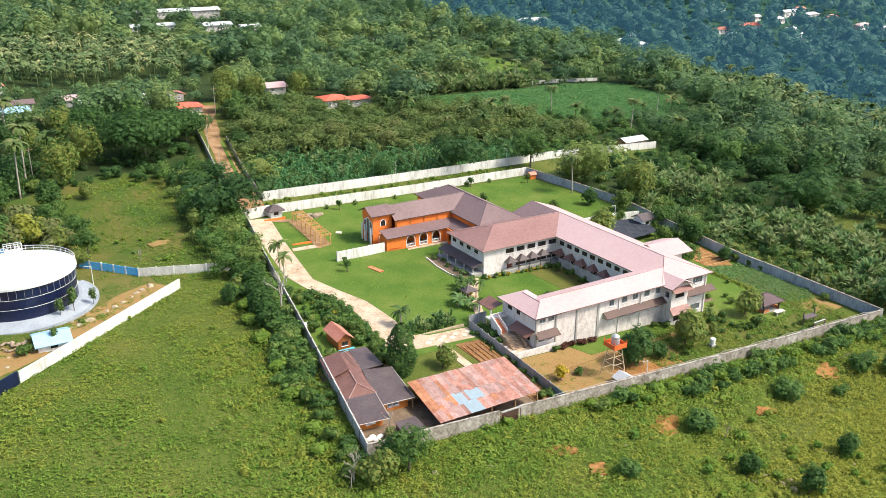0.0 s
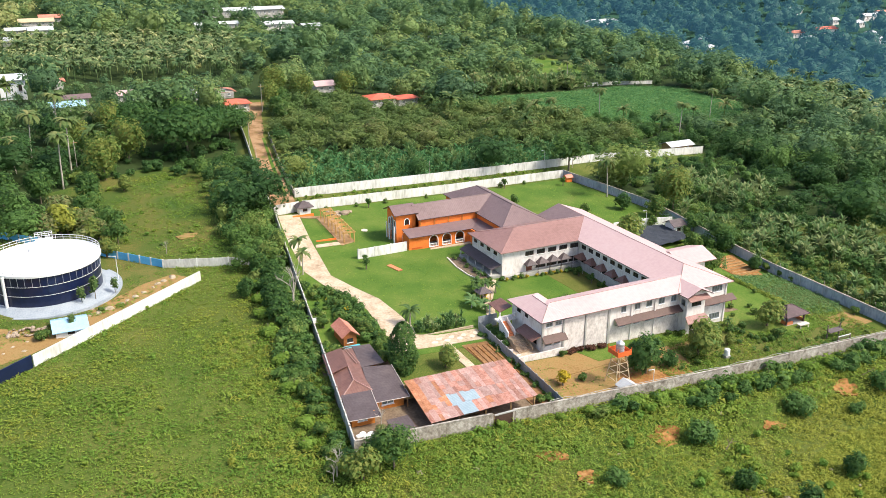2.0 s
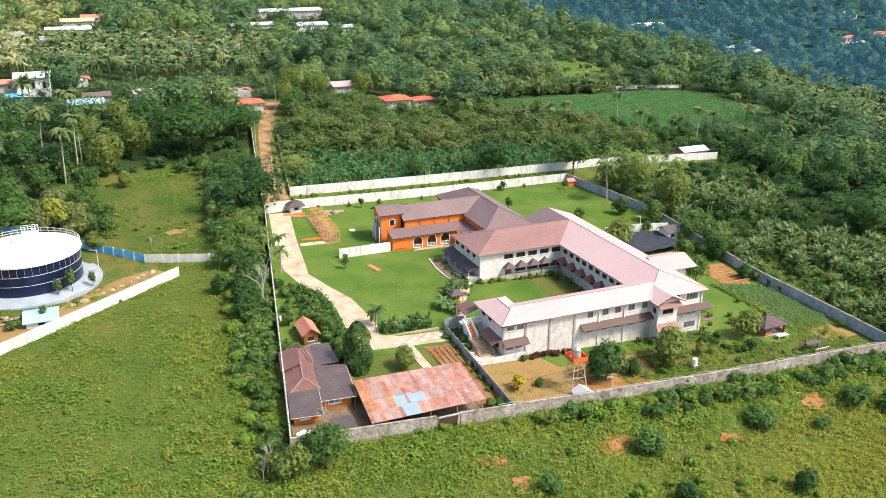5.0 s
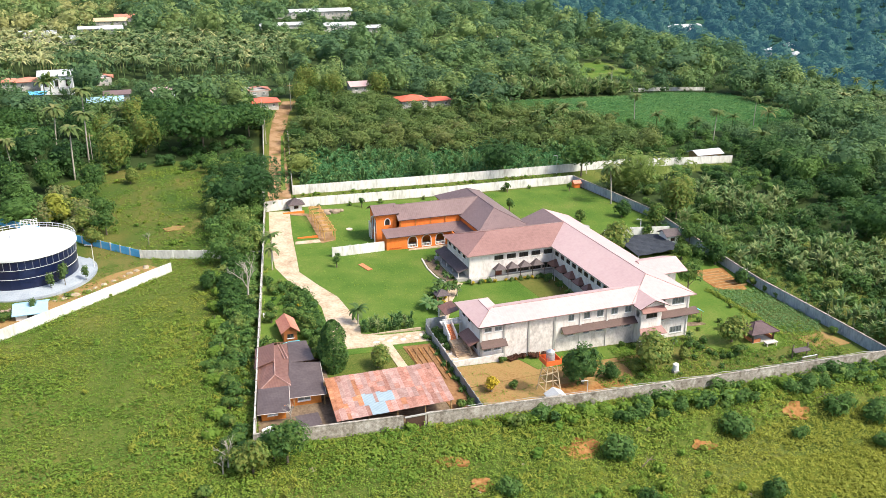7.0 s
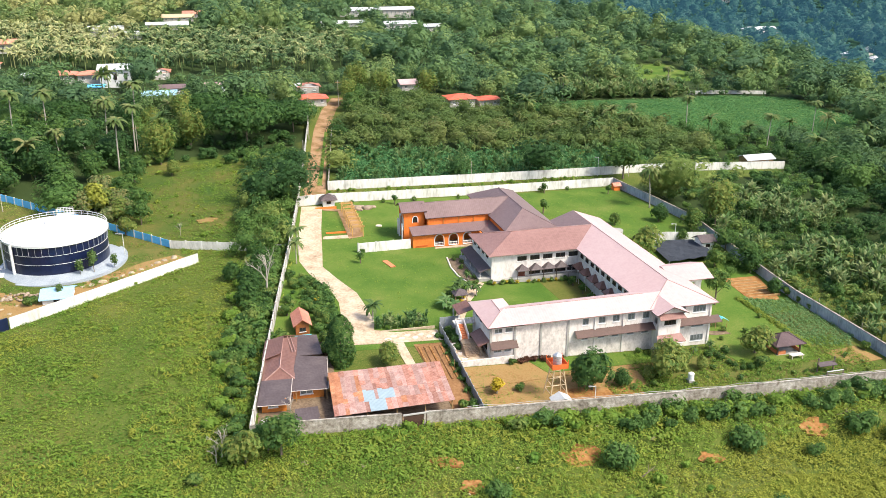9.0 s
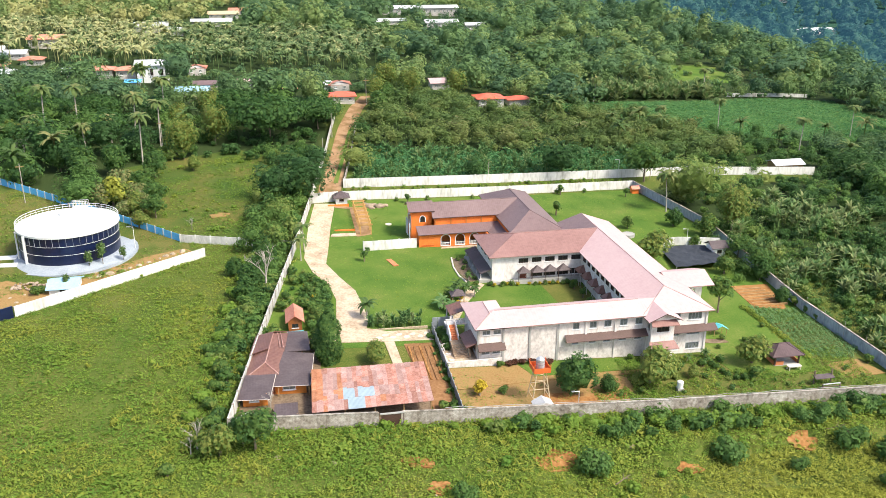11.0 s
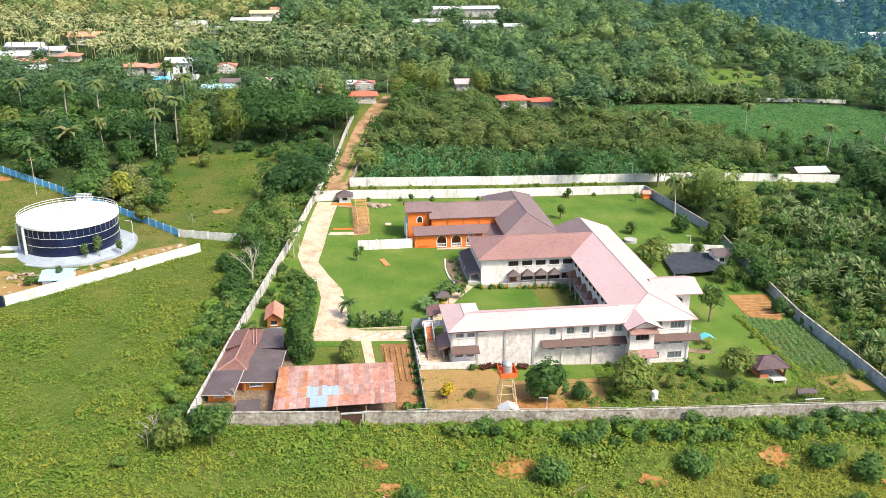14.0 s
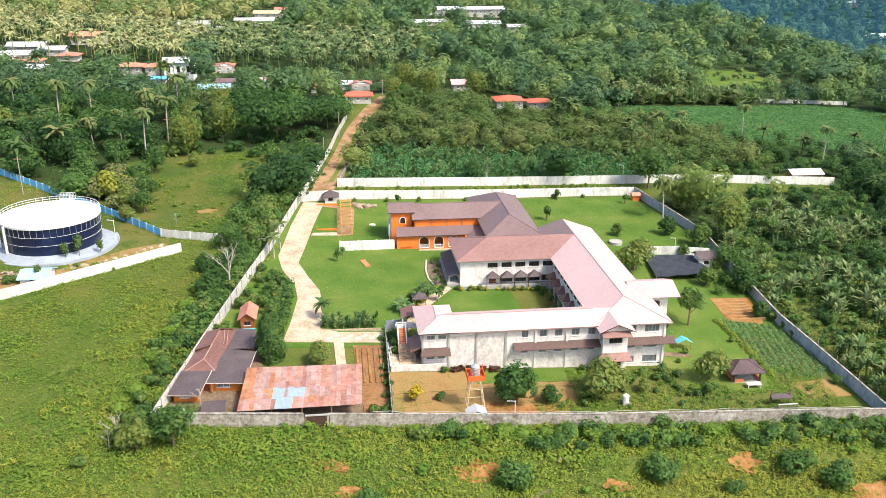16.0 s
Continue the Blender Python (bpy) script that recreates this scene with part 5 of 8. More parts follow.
    return (C00 * (1 - s) + C10 * s) * (1 - t) + (C01 * (1 - s) + C11 * s) * t
edges = [0.0] + [(i + rg.uniform(-0.16, 0.16)) / cols for i in range(1, cols)] + [1.0]
for i in range(cols):
    cuts = [j for j in range(rows_ + 1) if j in (0, 2, 4, rows_) or (rg.random() < 0.3 and not (i in range(6, 12) and j < 4))]
    shift = [0.0 if j in (0, rows_) else rg.uniform(-0.022, 0.022) for j in cuts]
    for k, (j, j2) in enumerate(zip(cuts, cuts[1:])):
        s0, s1, t0, t1 = edges[i] - 0.004, edges[i + 1] + 0.004, j / rows_ + shift[k] - 0.012, j2 / rows_ + shift[k + 1] + 0.012
        lift = Vector((0, 0, 0.012 * j + 0.012 * (i % 2) + rg.uniform(0, 0.012)))
        slip = rg.uniform(-0.008, 0.008)
        quad = [at(s0, t0) + lift, at(s1, t0 + slip) + lift, at(s1, t1 + slip) + lift, at(s0, t1) + lift]
        new_one = j == 2 and i in (6, 7, 9, 10, 11) or j == 0 and i in (7, 8, 9)
        pale = (not new_one) and rg.random() < (0.7 if i in (3, 4, 13, 14, 18) else 0.3)
        part("roof_sheet", Geo().sheet([quad], 0.02), M_NEWSHEET if new_one else M_RUSTPALE if pale else M_RUSTORANGE if rg.random() < (0.6 if i < 6 else 0.12) else M_RUST, shed, "new pale zinc sheet" if new_one else "")
for x in (-26.6, -22.3, -18, -13.8, -9.8):
    for y in (-13.7, -4.2):
        part("post", Geo().box(x - 0.08, x + 0.08, y - 0.08, y + 0.08, gz(x, y) - 0.3, 1.45 if y < -9 else 2.5), M_WOOD, shed)
for y, z in ((-13.7, 1.36), (-9, 1.86), (-4.3, 2.4)):
    part("beam", Geo().tube((-26.7, y, z), (-9.5, y, z), 0.07, n=6), M_WOOD, shed)
part("back_boarding", Geo().box(-26.6, -9.6, -4.35, -4.25, gz(-18, -4.3) - 0.6, 2.3), M_WOOD, shed)

hut("garden_hut", "small orange wooden hut with a red brown gable roof", -29.3, -27.0, 14.6, 19.4, 2.1, 1.2, "y", M_HUTWOOD, M_REDTILE, 0.45, wins=1, category="hut")
g = Geo().box(-29.6, -26.8, 13.2, 14.1, gz(-28, 13.6) - 0.2, gz(-28, 13.6) + 0.55)
solid("water_trough", g, M_TARP, "turquoise trough below the garden hut", "trough")

# guard house at the gate and the timber arbour before the chapel
hut("guard_house", "small guard house with a dark pyramid roof", -15.4, -12.6, 82.2, 84.6, 2.0, 1.2, "x", M_WHITE, M_DARKROOF, 0.7, (1, 1), wins=1)
arbour = thing("arbour", "ochre timber arbour frame on the paved court", "arbour", (-10.4, 68, gz(-10.4, 68)))
for i in range(7):
    y = 62.3 + 2.6 * i
    z = gz(-10.4, y)
    for x in (-11.6, -9.2):
        part("post", Geo().box(x - 0.1, x + 0.1, y - 0.1, y + 0.1, z - 0.2, z + 2.3), M_OCHRE, arbour)
    part("crossbeam", Geo().box(-12.0, -8.8, y - 0.09, y + 0.09, z + 2.3, z + 2.5), M_OCHRE, arbour)
for i in range(13):
    y = 62.3 + 1.3 * i
    part("slat", Geo().box(-11.7, -9.1, y - 0.07, y + 0.07, gz(-10.4, y) + 2.62, gz(-10.4, y) + 2.72), M_OCHRE, arbour)
for x in (-11.6, -9.2):
    za, zb = gz(-10.4, 62.3) + 2.55, gz(-10.4, 77.9) + 2.55
    part("rail", Geo().tube((x, 62.0, za), (x, 78.3, zb), 0.09, n=6), M_OCHRE, arbour)
solid("planter_wall", Geo().box(-17.5, -12.4, 80.62, 80.9, gz(-15, 80.7) - 0.1, gz(-15, 80.7) + 0.55), M_ORANGE, "low orange planter wall by the guard house", "planter")
solid("planter_wall", Geo().box(-17.2, -12.6, 64.6, 64.85, gz(-15, 64.7) - 0.2, gz(-15, 64.7) + 0.4), M_ORANGE, "low orange kerb wall beside the lawn", "planter")
for x, y, s in ((-7.5, 80.5, 0.9), (-6.2, 81.3, 0.7), (-4.9, 80.2, 1.0), (-8.3, 82.0, 0.6), (-3.6, 81.0, 0.7), (-6.9, 79.2, 0.6)):
    bm = bmesh.new()
    bmesh.ops.create_icosphere(bm, subdivisions=2, radius=1.0)
    for v in bm.verts:
        v.co *= 1 + 0.25 * noise.noise(v.co * 1.7 + Vector((x, y, 0)))
        v.co = Vector((v.co.x * s * 1.3, v.co.y * s, v.co.z * s * 0.7)) + Vector((x, y, gz(x, y) + s * 0.3))
    me = bpy.data.meshes.new("boulder")
    bm.to_mesh(me)
    bm.free()
    me.materials.append(M_RUBBLE)
    tagged(new("boulder", me), "brown garden boulder near the back wall", "boulder", "garden boulders")
solid("stepping_ring", Geo().tube((-4.4, 68.5, gz(-4.4, 68.5) - 0.1), (-4.4, 68.5, gz(-4.4, 68.5) + 0.22), 0.75, n=16), M_PAVER, "pale round garden basin on the lawn", "basin")
solid("plank_bed", Geo().obox((-6.9, 45.2), (0.25, -0.97), (0.97, 0.25), 2.0, 0.55, gz(-7, 45) - 0.1, gz(-7, 45) + 0.22), M_BRICK, "long orange slab lying on the lawn", "slab")

# small pavilion between lawn and courtyard
pav_ = thing("pavilion", "tiny grey roofed pavilion among the shrubs", "pavilion", (2.4, 24.3, gz(2.4, 24.3)))
pz = gz(2.4, 24.3)
part("roof", Geo().sheet(hip_roof(1.0, 3.8, 23.0, 25.6, pz + 1.7, 0.9, "x", (1, 1)), 0.1), M_DARKROOF, pav_)
for x in (1.3, 3.5):
    for y in (23.3, 25.3):
        part("post", Geo().box(x - 0.07, x + 0.07, y - 0.07, y + 0.07, pz - 0.2, pz + 1.72), M_WOOD, pav_)

# gazebo in the east garden
gaz = thing("gazebo", "open garden pavilion with a dark brown hipped roof", "gazebo", (53, -2.6, gz(53, -2.6)))
gzz = gz(53, -2.6)
part("roof", Geo().sheet(hip_roof(50.0, 56.0, -6.2, -1.4, gzz + 2.0, 1.35, "x", (1, 1)), 0.12), M_PLUM, gaz, "dark brown hipped roof")
for x in (51.0, 55.4):
    for y in (-5.4, -2.2):
        part("post", Geo().box(x - 0.12, x + 0.12, y - 0.12, y + 0.12, gzz - 0.4, gzz + 2.05), M_TRIM, gaz)
part("half_wall", Geo().box(51.1, 52.6, -5.5, -5.3, gzz - 0.3, gzz + 0.7), M_BRICK, gaz)
for x in (50.9, 55.3):
    part("half_wall", Geo().box(x, x + 0.2, -5.3, -2.2, gzz - 0.3, gzz + 0.7), M_BRICK, gaz)
part("floor", Geo().box(50.8, 55.6, -5.6, -1.8, gzz - 0.5, gzz + 0.08), M_CONC, gaz)
part("ridge_cap", Geo().tube((52.4, -3.8, gzz + 3.37), (53.6, -3.8, gzz + 3.37), 0.09, n=6), M_PLUM, gaz)
for x, y in ((50.0, -6.2), (56.0, -6.2), (56.0, -1.4), (50.0, -1.4)):
    part("ridge_cap", Geo().tube((x, y, gzz + 2.03), (52.4 if x < 53 else 53.6, -3.8, gzz + 3.37), 0.07, n=6), M_PLUM, gaz)
tab = thing("garden_table", "pale wooden table before the garden pavilion", "table", (53.6, -7.0, gz(53.6, -7.0)))
tz = gz(53.6, -7.0)
part("tabletop", Geo().box(52.4, 54.8, -7.5, -6.5, tz + 0.72, tz + 0.82), M_FASCIA, tab)
for x in (52.6, 54.6):
    for y in (-7.35, -6.65):
        part("leg", Geo().box(x - 0.07, x + 0.07, y - 0.07, y + 0.07, tz - 0.15, tz + 0.72), M_FASCIA, tab)

# water tower
wt = thing("water_tower", "steel tank on a red platform with pale lattice legs", "water tower", (7.4, -11.4, gz(7.4, -11.4)))
wz = gz(7.4, -11.4)
LEG = [(sx, sy) for sx in (-1, 1) for sy in (-1, 1)]
for sx, sy in LEG:
    part("leg", Geo().tube((7.4 + 1.5 * sx, -11.4 + 1.5 * sy, wz - 0.2), (7.4 + 0.72 * sx, -11.4 + 0.72 * sy, 3.35), 0.075, n=6), M_TAN, wt)
for k in range(1, 4):
    z = wz + (3.35 - wz) * k / 4
    r = 1.5 - 0.78 * k / 4
    for a, b in ((0, 1), (1, 3), (3, 2), (2, 0)):
        (ax, ay), (bx, by) = LEG[a], LEG[b]
        part("brace", Geo().tube((7.4 + r * ax, -11.4 + r * ay, z), (7.4 + r * bx, -11.4 + r * by, z), 0.05, n=5), M_TAN, wt)
part("platform", Geo().box(6.1, 8.7, -12.7, -10.1, 3.35, 3.5), M_RED, wt, "orange red platform")
for a, b, c, d_ in ((6.1, 8.7, -12.7, -12.62), (6.1, 8.7, -10.18, -10.1), (6.1, 6.18, -12.62, -10.18), (8.62, 8.7, -12.62, -10.18)):
    part("side_board", Geo().box(a, b, c, d_, 3.5, 4.15), M_RED, wt)
for sx, sy in LEG:
    part("railing_post", Geo().box(7.4 + 1.26 * sx - 0.05, 7.4 + 1.26 * sx + 0.05, -11.4 + 1.26 * sy - 0.05, -11.4 + 1.26 * sy + 0.05, 3.4, 4.7), M_RED, wt)
tk = part("tank", Geo().tube((7.4, -11.4, 3.52), (7.4, -11.4, 5.15), 0.66, n=20).tube((7.4, -11.4, 5.15), (7.4, -11.4, 5.5), 0.66, 0.2, n=20), M_STEEL, wt, "dull steel water tank")
for z in (3.9, 4.35, 4.8):
    part("hoop", Geo().tube((7.4, -11.4, z), (7.4, -11.4, z + 0.08), 0.70, n=20), M_GREYSHEET, tk)
pump = thing("pump_house", "low hut with a white gable roof by the block wall", "hut", (7.2, -14.0, gz(7.2, -14.0)))
pz = gz(7.2, -14)
part("wall", Geo().box(6.0, 8.5, -14.9, -13.3, pz - 0.4, pz + 1.25), M_CONC, pump)
part("roof", Geo().sheet(hip_roof(5.7, 8.8, -15.2, -12.9, pz + 1.25, 0.85, "y", (0, 0)), 0.08), M_PALEROOF, pump, "white sheet gable roof")
st = thing("water_tank", "white plastic water tank on a stand in the garden", "water tank", (31, -10.9, gz(31, -10.9)))
sz = gz(31, -10.9)
part("stand", Geo().box(30.5, 31.5, -11.4, -10.4, sz - 0.2, sz + 0.6), M_CONC, st)
part("body", Geo().tube((31, -10.9, sz + 0.6), (31, -10.9, sz + 1.7), 0.5, n=16).tube((31, -10.9, sz + 1.7), (31, -10.9, sz + 1.9), 0.5, 0.2, n=16), M_WHITE, st)
fr = thing("animal_pen", "dark timber pen frame by the block wall", "pen", (55.4, -13.4, gz(55.4, -13.4)))
fz = gz(55.4, -13.4)
for x, y, h in ((53.9, -14.6, 1.5), (57.0, -14.6, 1.5), (53.9, -12.2, 2.8), (57.0, -12.2, 2.8)):
    part("post", Geo().box(x - 0.09, x + 0.09, y - 0.09, y + 0.09, fz - 0.3, fz + h), M_BARK, fr)
for z in (0.5, 1.1, 1.5):
    part("rail", Geo().box(53.9, 57.0, -14.66, -14.54, fz + z, fz + z + 0.12), M_RAIL if z > 1.3 else M_BARK, fr)
part("pen_roof", Geo().sheet([[(53.8, -12.9, fz + 1.6), (57.2, -12.9, fz + 1.6), (57.2, -11.9, fz + 1.9), (53.8, -11.9, fz + 1.9)]], 0.08), M_DARKROOF, fr)
umb = thing("garden_awning", "small crumpled turquoise tarpaulin over garden clutter", "awning", (46.9, 6.4, gz(46.9, 6.4)))
uz = gz(46.9, 6.4)
part("canopy", Geo().sheet([[(45.5, 5.6, uz + 1.5), (46.9, 5.3, uz + 2.3), (46.8, 7.4, uz + 2.1), (45.6, 7.3, uz + 1.4)], [(46.9, 5.3, uz + 2.3), (48.4, 5.7, uz + 1.4), (48.0, 7.3, uz + 1.6), (46.8, 7.4, uz + 2.1)]], 0.04), M_TARP, umb)
for x, y in ((45.7, 5.8), (48.1, 5.9), (45.7, 7.1), (47.9, 7.1)):
    part("pole", Geo().tube((x, y, uz - 0.2), (x, y, uz + 1.45), 0.05, n=6), M_WOOD, umb)
# shaded parking and its lodge
net = thing("shade_net", "dark shade netting stretched flat over the parking", "shade net", (58, 42, gz(58, 42)))
nz = gz(58, 42)
g = Geo()
N_ = 10
A_, B_, C_, D_ = Vector((52.4, 35.2)), Vector((64.8, 36.4)), Vector((64.9, 47.0)), Vector((54.0, 48.4))
def net_at(i, j):
    s_, t_ = i / N_, j / N_
    q = (A_ * (1 - s_) + B_ * s_) * (1 - t_) + (D_ * (1 - s_) + C_ * s_) * t_
    return (q.x, q.y, nz + 1.1 + 0.12 * math.sin(i * 2.1) * math.cos(j * 1.7) - 0.25 * math.sin(math.pi * s_) * math.sin(math.pi * t_))
g.sheet([[net_at(i, j), net_at(i + 1, j), net_at(i + 1, j + 1), net_at(i, j + 1)] for j in range(N_) for i in range(N_)], 0.03)
part("netting", g, M_NET, net)
for q in (A_, B_, C_, D_):
    part("pole", Geo().tube((q.x, q.y, nz - 0.6), (q.x, q.y, nz + 1.15), 0.06, n=6), M_STEEL, net)
hut("lodge", "small white lodge with a dark gable roof", 64.5, 67.6, 42.4, 45.6, 2.4, 1.2, "x", M_WHITE, M_DARKROOF, 0.5, wins=1)
hut("outhouse", "little red roofed outhouse in the corner of the lawn", 65.0, 66.8, 88.6, 90.2, 1.5, 0.7, "x", M_ORANGE, M_REDTILE, 0.3, wins=0, category="hut", plain=True)
solid("well_ring", Geo().tube((50.3, 56.4, gz(50.3, 56.4) - 0.3), (50.3, 56.4, gz(50.3, 56.4) + 0.7), 1.5, n=20), M_CONC, "grey concrete ring on the back lawn", "well ring")
ter = thing("garden_terrace", "timber edged terraces of bare garden soil", "terrace", (64, 21, gz(64, 21)))
for i in range(7):
    part("timber_edge", Geo().box(60.6, 67.6 - 0.2 * i, 17.4 + 1.3 * i, 17.6 + 1.3 * i, gz(64, 17.5 + 1.3 * i) - 0.2, gz(64, 17.5 + 1.3 * i) + 0.35), M_WOOD, ter)
bean = thing("bean_bed", "raised earth rows in the garden plot", "garden bed", (-8, 3, gz(-8, 3)))
for i in range(5):
    x = -9.7 + 0.95 * i
    g = Geo()
    vs = []
    for k in range(12):
        y = -3.6 + 1.0 * k
        z = gz(x, y)
        vs += [(x - 0.3, y, z), (x - 0.12, y, z + 0.26), (x + 0.12, y, z + 0.26), (x + 0.3, y, z)]
    g.add(vs, [(4 * k + j, 4 * k + 4 + j, 4 * k + 5 + j, 4 * k + 1 + j) for k in range(11) for j in range(3)] + [(0, 1, 2, 3), (47, 46, 45, 44)])
    part("earth_ridge", g, M_BROWNSOIL if i % 2 else M_SOIL, bean)

# ---- storage tank ----
TX, TY, TR = -71.8, 57.2, 9.6
TB, TT = 3.0, 9.3
tank = thing("storage_tank", "large round navy steel tank with a white deck and railing", "storage tank", (TX, TY, TB))
def ring(g, r0, r1, z0, z1, n=64, m=0):
    vs, fs = [], []
    for i in range(n):
        a = 2 * math.pi * i / n
        c, s = math.cos(a), math.sin(a)
        vs += [(TX + r1 * c, TY + r1 * s, z0), (TX + r1 * c, TY + r1 * s, z1), (TX + r0 * c, TY + r0 * s, z1), (TX + r0 * c, TY + r0 * s, z0)]
    for i in range(n):
        a, b = 4 * i, 4 * ((i + 1) % n)
        for k in range(4):
            fs.append((a + k, b + k, b + (k + 1) % 4, a + (k + 1) % 4))
    return g.add(vs, fs, m)
part("base_slab", Geo().tube((TX, TY, TB - 1.2), (TX, TY, TB - 0.15), 13.0, n=64).tube((TX, TY, TB - 0.15), (TX, TY, TB + 0.55), 12.4, 10.2, n=64), M_APRON, tank, "round blue grey concrete footing")
part("shell", Geo().tube((TX, TY, TB), (TX, TY, TT), TR, n=72), M_NAVY, tank, "navy blue enamelled shell")
for z in (TB + 0.35, TT - 3.75, TT - 2.0):
    part("shell_band", ring(Geo(), TR - 0.02, TR + 0.06, z, z + 0.05), M_RAIL, tank, "thin pale band")
for i in range(48):
    a = 2 * math.pi * i / 48
    part("stiffener", Geo().obox((TX + (TR + 0.05) * math.cos(a), TY + (TR + 0.05) * math.sin(a)), (-math.sin(a), math.cos(a)), (math.cos(a), math.sin(a)), 0.022, 0.05, TT - 1.95, TT - 0.15), M_GREYSHEET, tank)
part("deck", Geo().tube((TX, TY, TT - 0.1), (TX, TY, TT + 0.14), TR + 0.15, n=72).tube((TX, TY, TT + 0.14), (TX, TY, TT + 0.65), TR - 0.1, 0.4, n=72), M_TANKTOP, tank, "white shallow cone deck")
part("rim", ring(Geo(), TR + 0.1, TR + 0.35, TT - 0.18, TT + 0.2), M_RAIL, tank)
for i in range(44):
    a = 2 * math.pi * i / 44
    x, y = TX + (TR + 0.2) * math.cos(a), TY + (TR + 0.2) * math.sin(a)
    part("railing_post", Geo().tube((x, y, TT + 0.1), (x, y, TT + 1.15), 0.035, n=5), M_RAIL, tank)
for z in (TT + 0.62, TT + 1.12):
    part("handrail", ring(Geo(), TR + 0.16, TR + 0.24, z, z + 0.07), M_RAIL, tank)
for a, w in ((-2.35, 0.28), (-2.75, 0.16)):
    x, y = TX + (TR + 0.45) * math.cos(a), TY + (TR + 0.45) * math.sin(a)
    part("inlet_pipe", Geo().tube((x, y, TB + 0.1), (x, y, TT - 0.1), w, n=10).tube((x, y, TT - 0.2), (TX + (TR - 0.6) * math.cos(a), TY + (TR - 0.6) * math.sin(a), TT - 0.2), w, n=10), M_RAIL, tank, "white standing pipe")
landing = Geo().box(TX - 0.9, TX + 2.3, TY + TR + 0.3, TY + TR + 1.5, TT + 0.2, TT + 0.3)
for i in range(6):
    for y in (TY + TR + 0.35, TY + TR + 1.45):
        landing.tube((TX - 0.85 + 0.62 * i, y, TT + 0.25), (TX - 0.85 + 0.62 * i, y, TT + 1.5), 0.04, n=5)
for y in (TY + TR + 0.35, TY + TR + 1.45):
    landing.box(TX - 0.9, TX + 2.3, y - 0.04, y + 0.04, TT + 1.45, TT + 1.53)
part("landing", landing, M_RAIL, tank, "pale railed landing at the head of the ladder")
part("vent", Geo().tube((TX - 2.2, TY + 3.4, TT + 0.3), (TX - 2.2, TY + 3.4, TT + 0.95), 0.22, n=10), M_STEEL, tank)
part("ladder", Geo().tube((TX + 1.2, TY + TR + 0.5, TB), (TX + 1.2, TY + TR + 0.5, TT + 1.2), 0.05, n=5).tube((TX + 1.8, TY + TR + 0.5, TB), (TX + 1.8, TY + TR + 0.5, TT + 1.2), 0.05, n=5), M_RAIL, tank)
hut("pump_shed", "small white pump shed with a pale blue roof", -72.0, -67.2, 35.8, 41.0, 1.4, 1.0, "x", M_WHITE, M_HUTBLUE, 0.5, wins=1, category="shed")
for x, y, sx, sy in ((-83.5, 54.5, 1.8, 0.9), (-82.6, 50.6, 1.7, 0.8)):
    solid("concrete_pad", Geo().box(x - sx, x + sx, y - sy, y + sy, gz(x, y) - 0.4, gz(x, y) + 0.3), M_WHITE, "white concrete slab beside the tank", "slab", group="slabs by the tank")

# poles and lamp posts
def pole(x, y, h, label, lamp=False, cross=False, r=0.11):
    z = gz(x, y)
    t = thing("lamp_post" if lamp else "utility_pole", label, "lamp post" if lamp else "utility pole", (x, y, z), "poles")
    part("shaft", Geo().tube((x, y, z - 0.3), (x, y, z + h), r, r * 0.6, n=8), M_RAIL if lamp else M_PALEBARK, t)
    if lamp:
        part("lamp_arm", Geo().tube((x, y, z + h - 0.1), (x - 0.9, y - 0.2, z + h + 0.1), 0.05, n=6), M_RAIL, t)
        part("lamp_head", Geo().box(x - 1.3, x - 0.8, y - 0.32, y - 0.08, z + h + 0.05, z + h + 0.18), M_STEEL, t)
    if cross:
        part("crossarm", Geo().box(x - 0.9, x + 0.9, y - 0.06, y + 0.06, z + h - 0.8, z + h - 0.65), M_WOOD, t)
    return t
for x, y, h in ((-20.2, 93.3, 7.0), (-15.8, 118, 7.5), (-11.3, 143, 7.5), (-8.6, 165, 8.5), (4.5, 186, 9.5), (28, 101.3, 5.5), (-87.5, 88, 9.5), (-60, 129, 9.5)):
    pole(x, y, h, "tall pale concrete utility pole", cross=h > 8)
for x, y, h in ((-59.4, 57.6, 5.0), (-82, 39, 4.2), (13.2, -13.2, 2.6), (61.4, 49, 4.4), (66.8, 103.2, 5.5)):
    pole(x, y, h, "slim pale lamp post", lamp=True, r=0.08)
for x, y in ((68.6, 19), (68.9, 13.5), (69.2, 8), (69.5, 2.5), (69.9, -3), (70.2, -9)):
    pole(x, y, 3.4, "thin fence lamp post on the garden wall", r=0.05)


# ---- houses of the far village ----
def far_house(x, y, w, d, h, roof, walls, rise=2.2, hips=(0, 0), along="x", wins=3, label="village house with a red roof among trees"):
    z = gz(x, y)
    hut("village_house", label, x - w / 2, x + w / 2, y - d / 2, y + d / 2, h, rise, along, walls, roof, 0.9, hips, wins=wins, ground_z=z, plain=True)
R, W_ = M_REDTILE, M_CREAM
Z_, P_, G_, B_ = M_PALEROOF, M_PINKROOF, M_GREYROOF, M_REDBRIGHT
HOUSES = [
    (51.5, 194, 9.6, 8.4, 3.4, B_, "village house with a bright red gable roof"), (64, 198.5, 8.0, 6.0, 3.0, B_, "low village house with a flat red roof"),
    (37, 217, 7.0, 8.0, 2.8, P_, "pale roofed house among tall trees"), (-4.2, 191, 9.3, 7.0, 2.7, B_, "red roofed house at the end of the dirt road"),
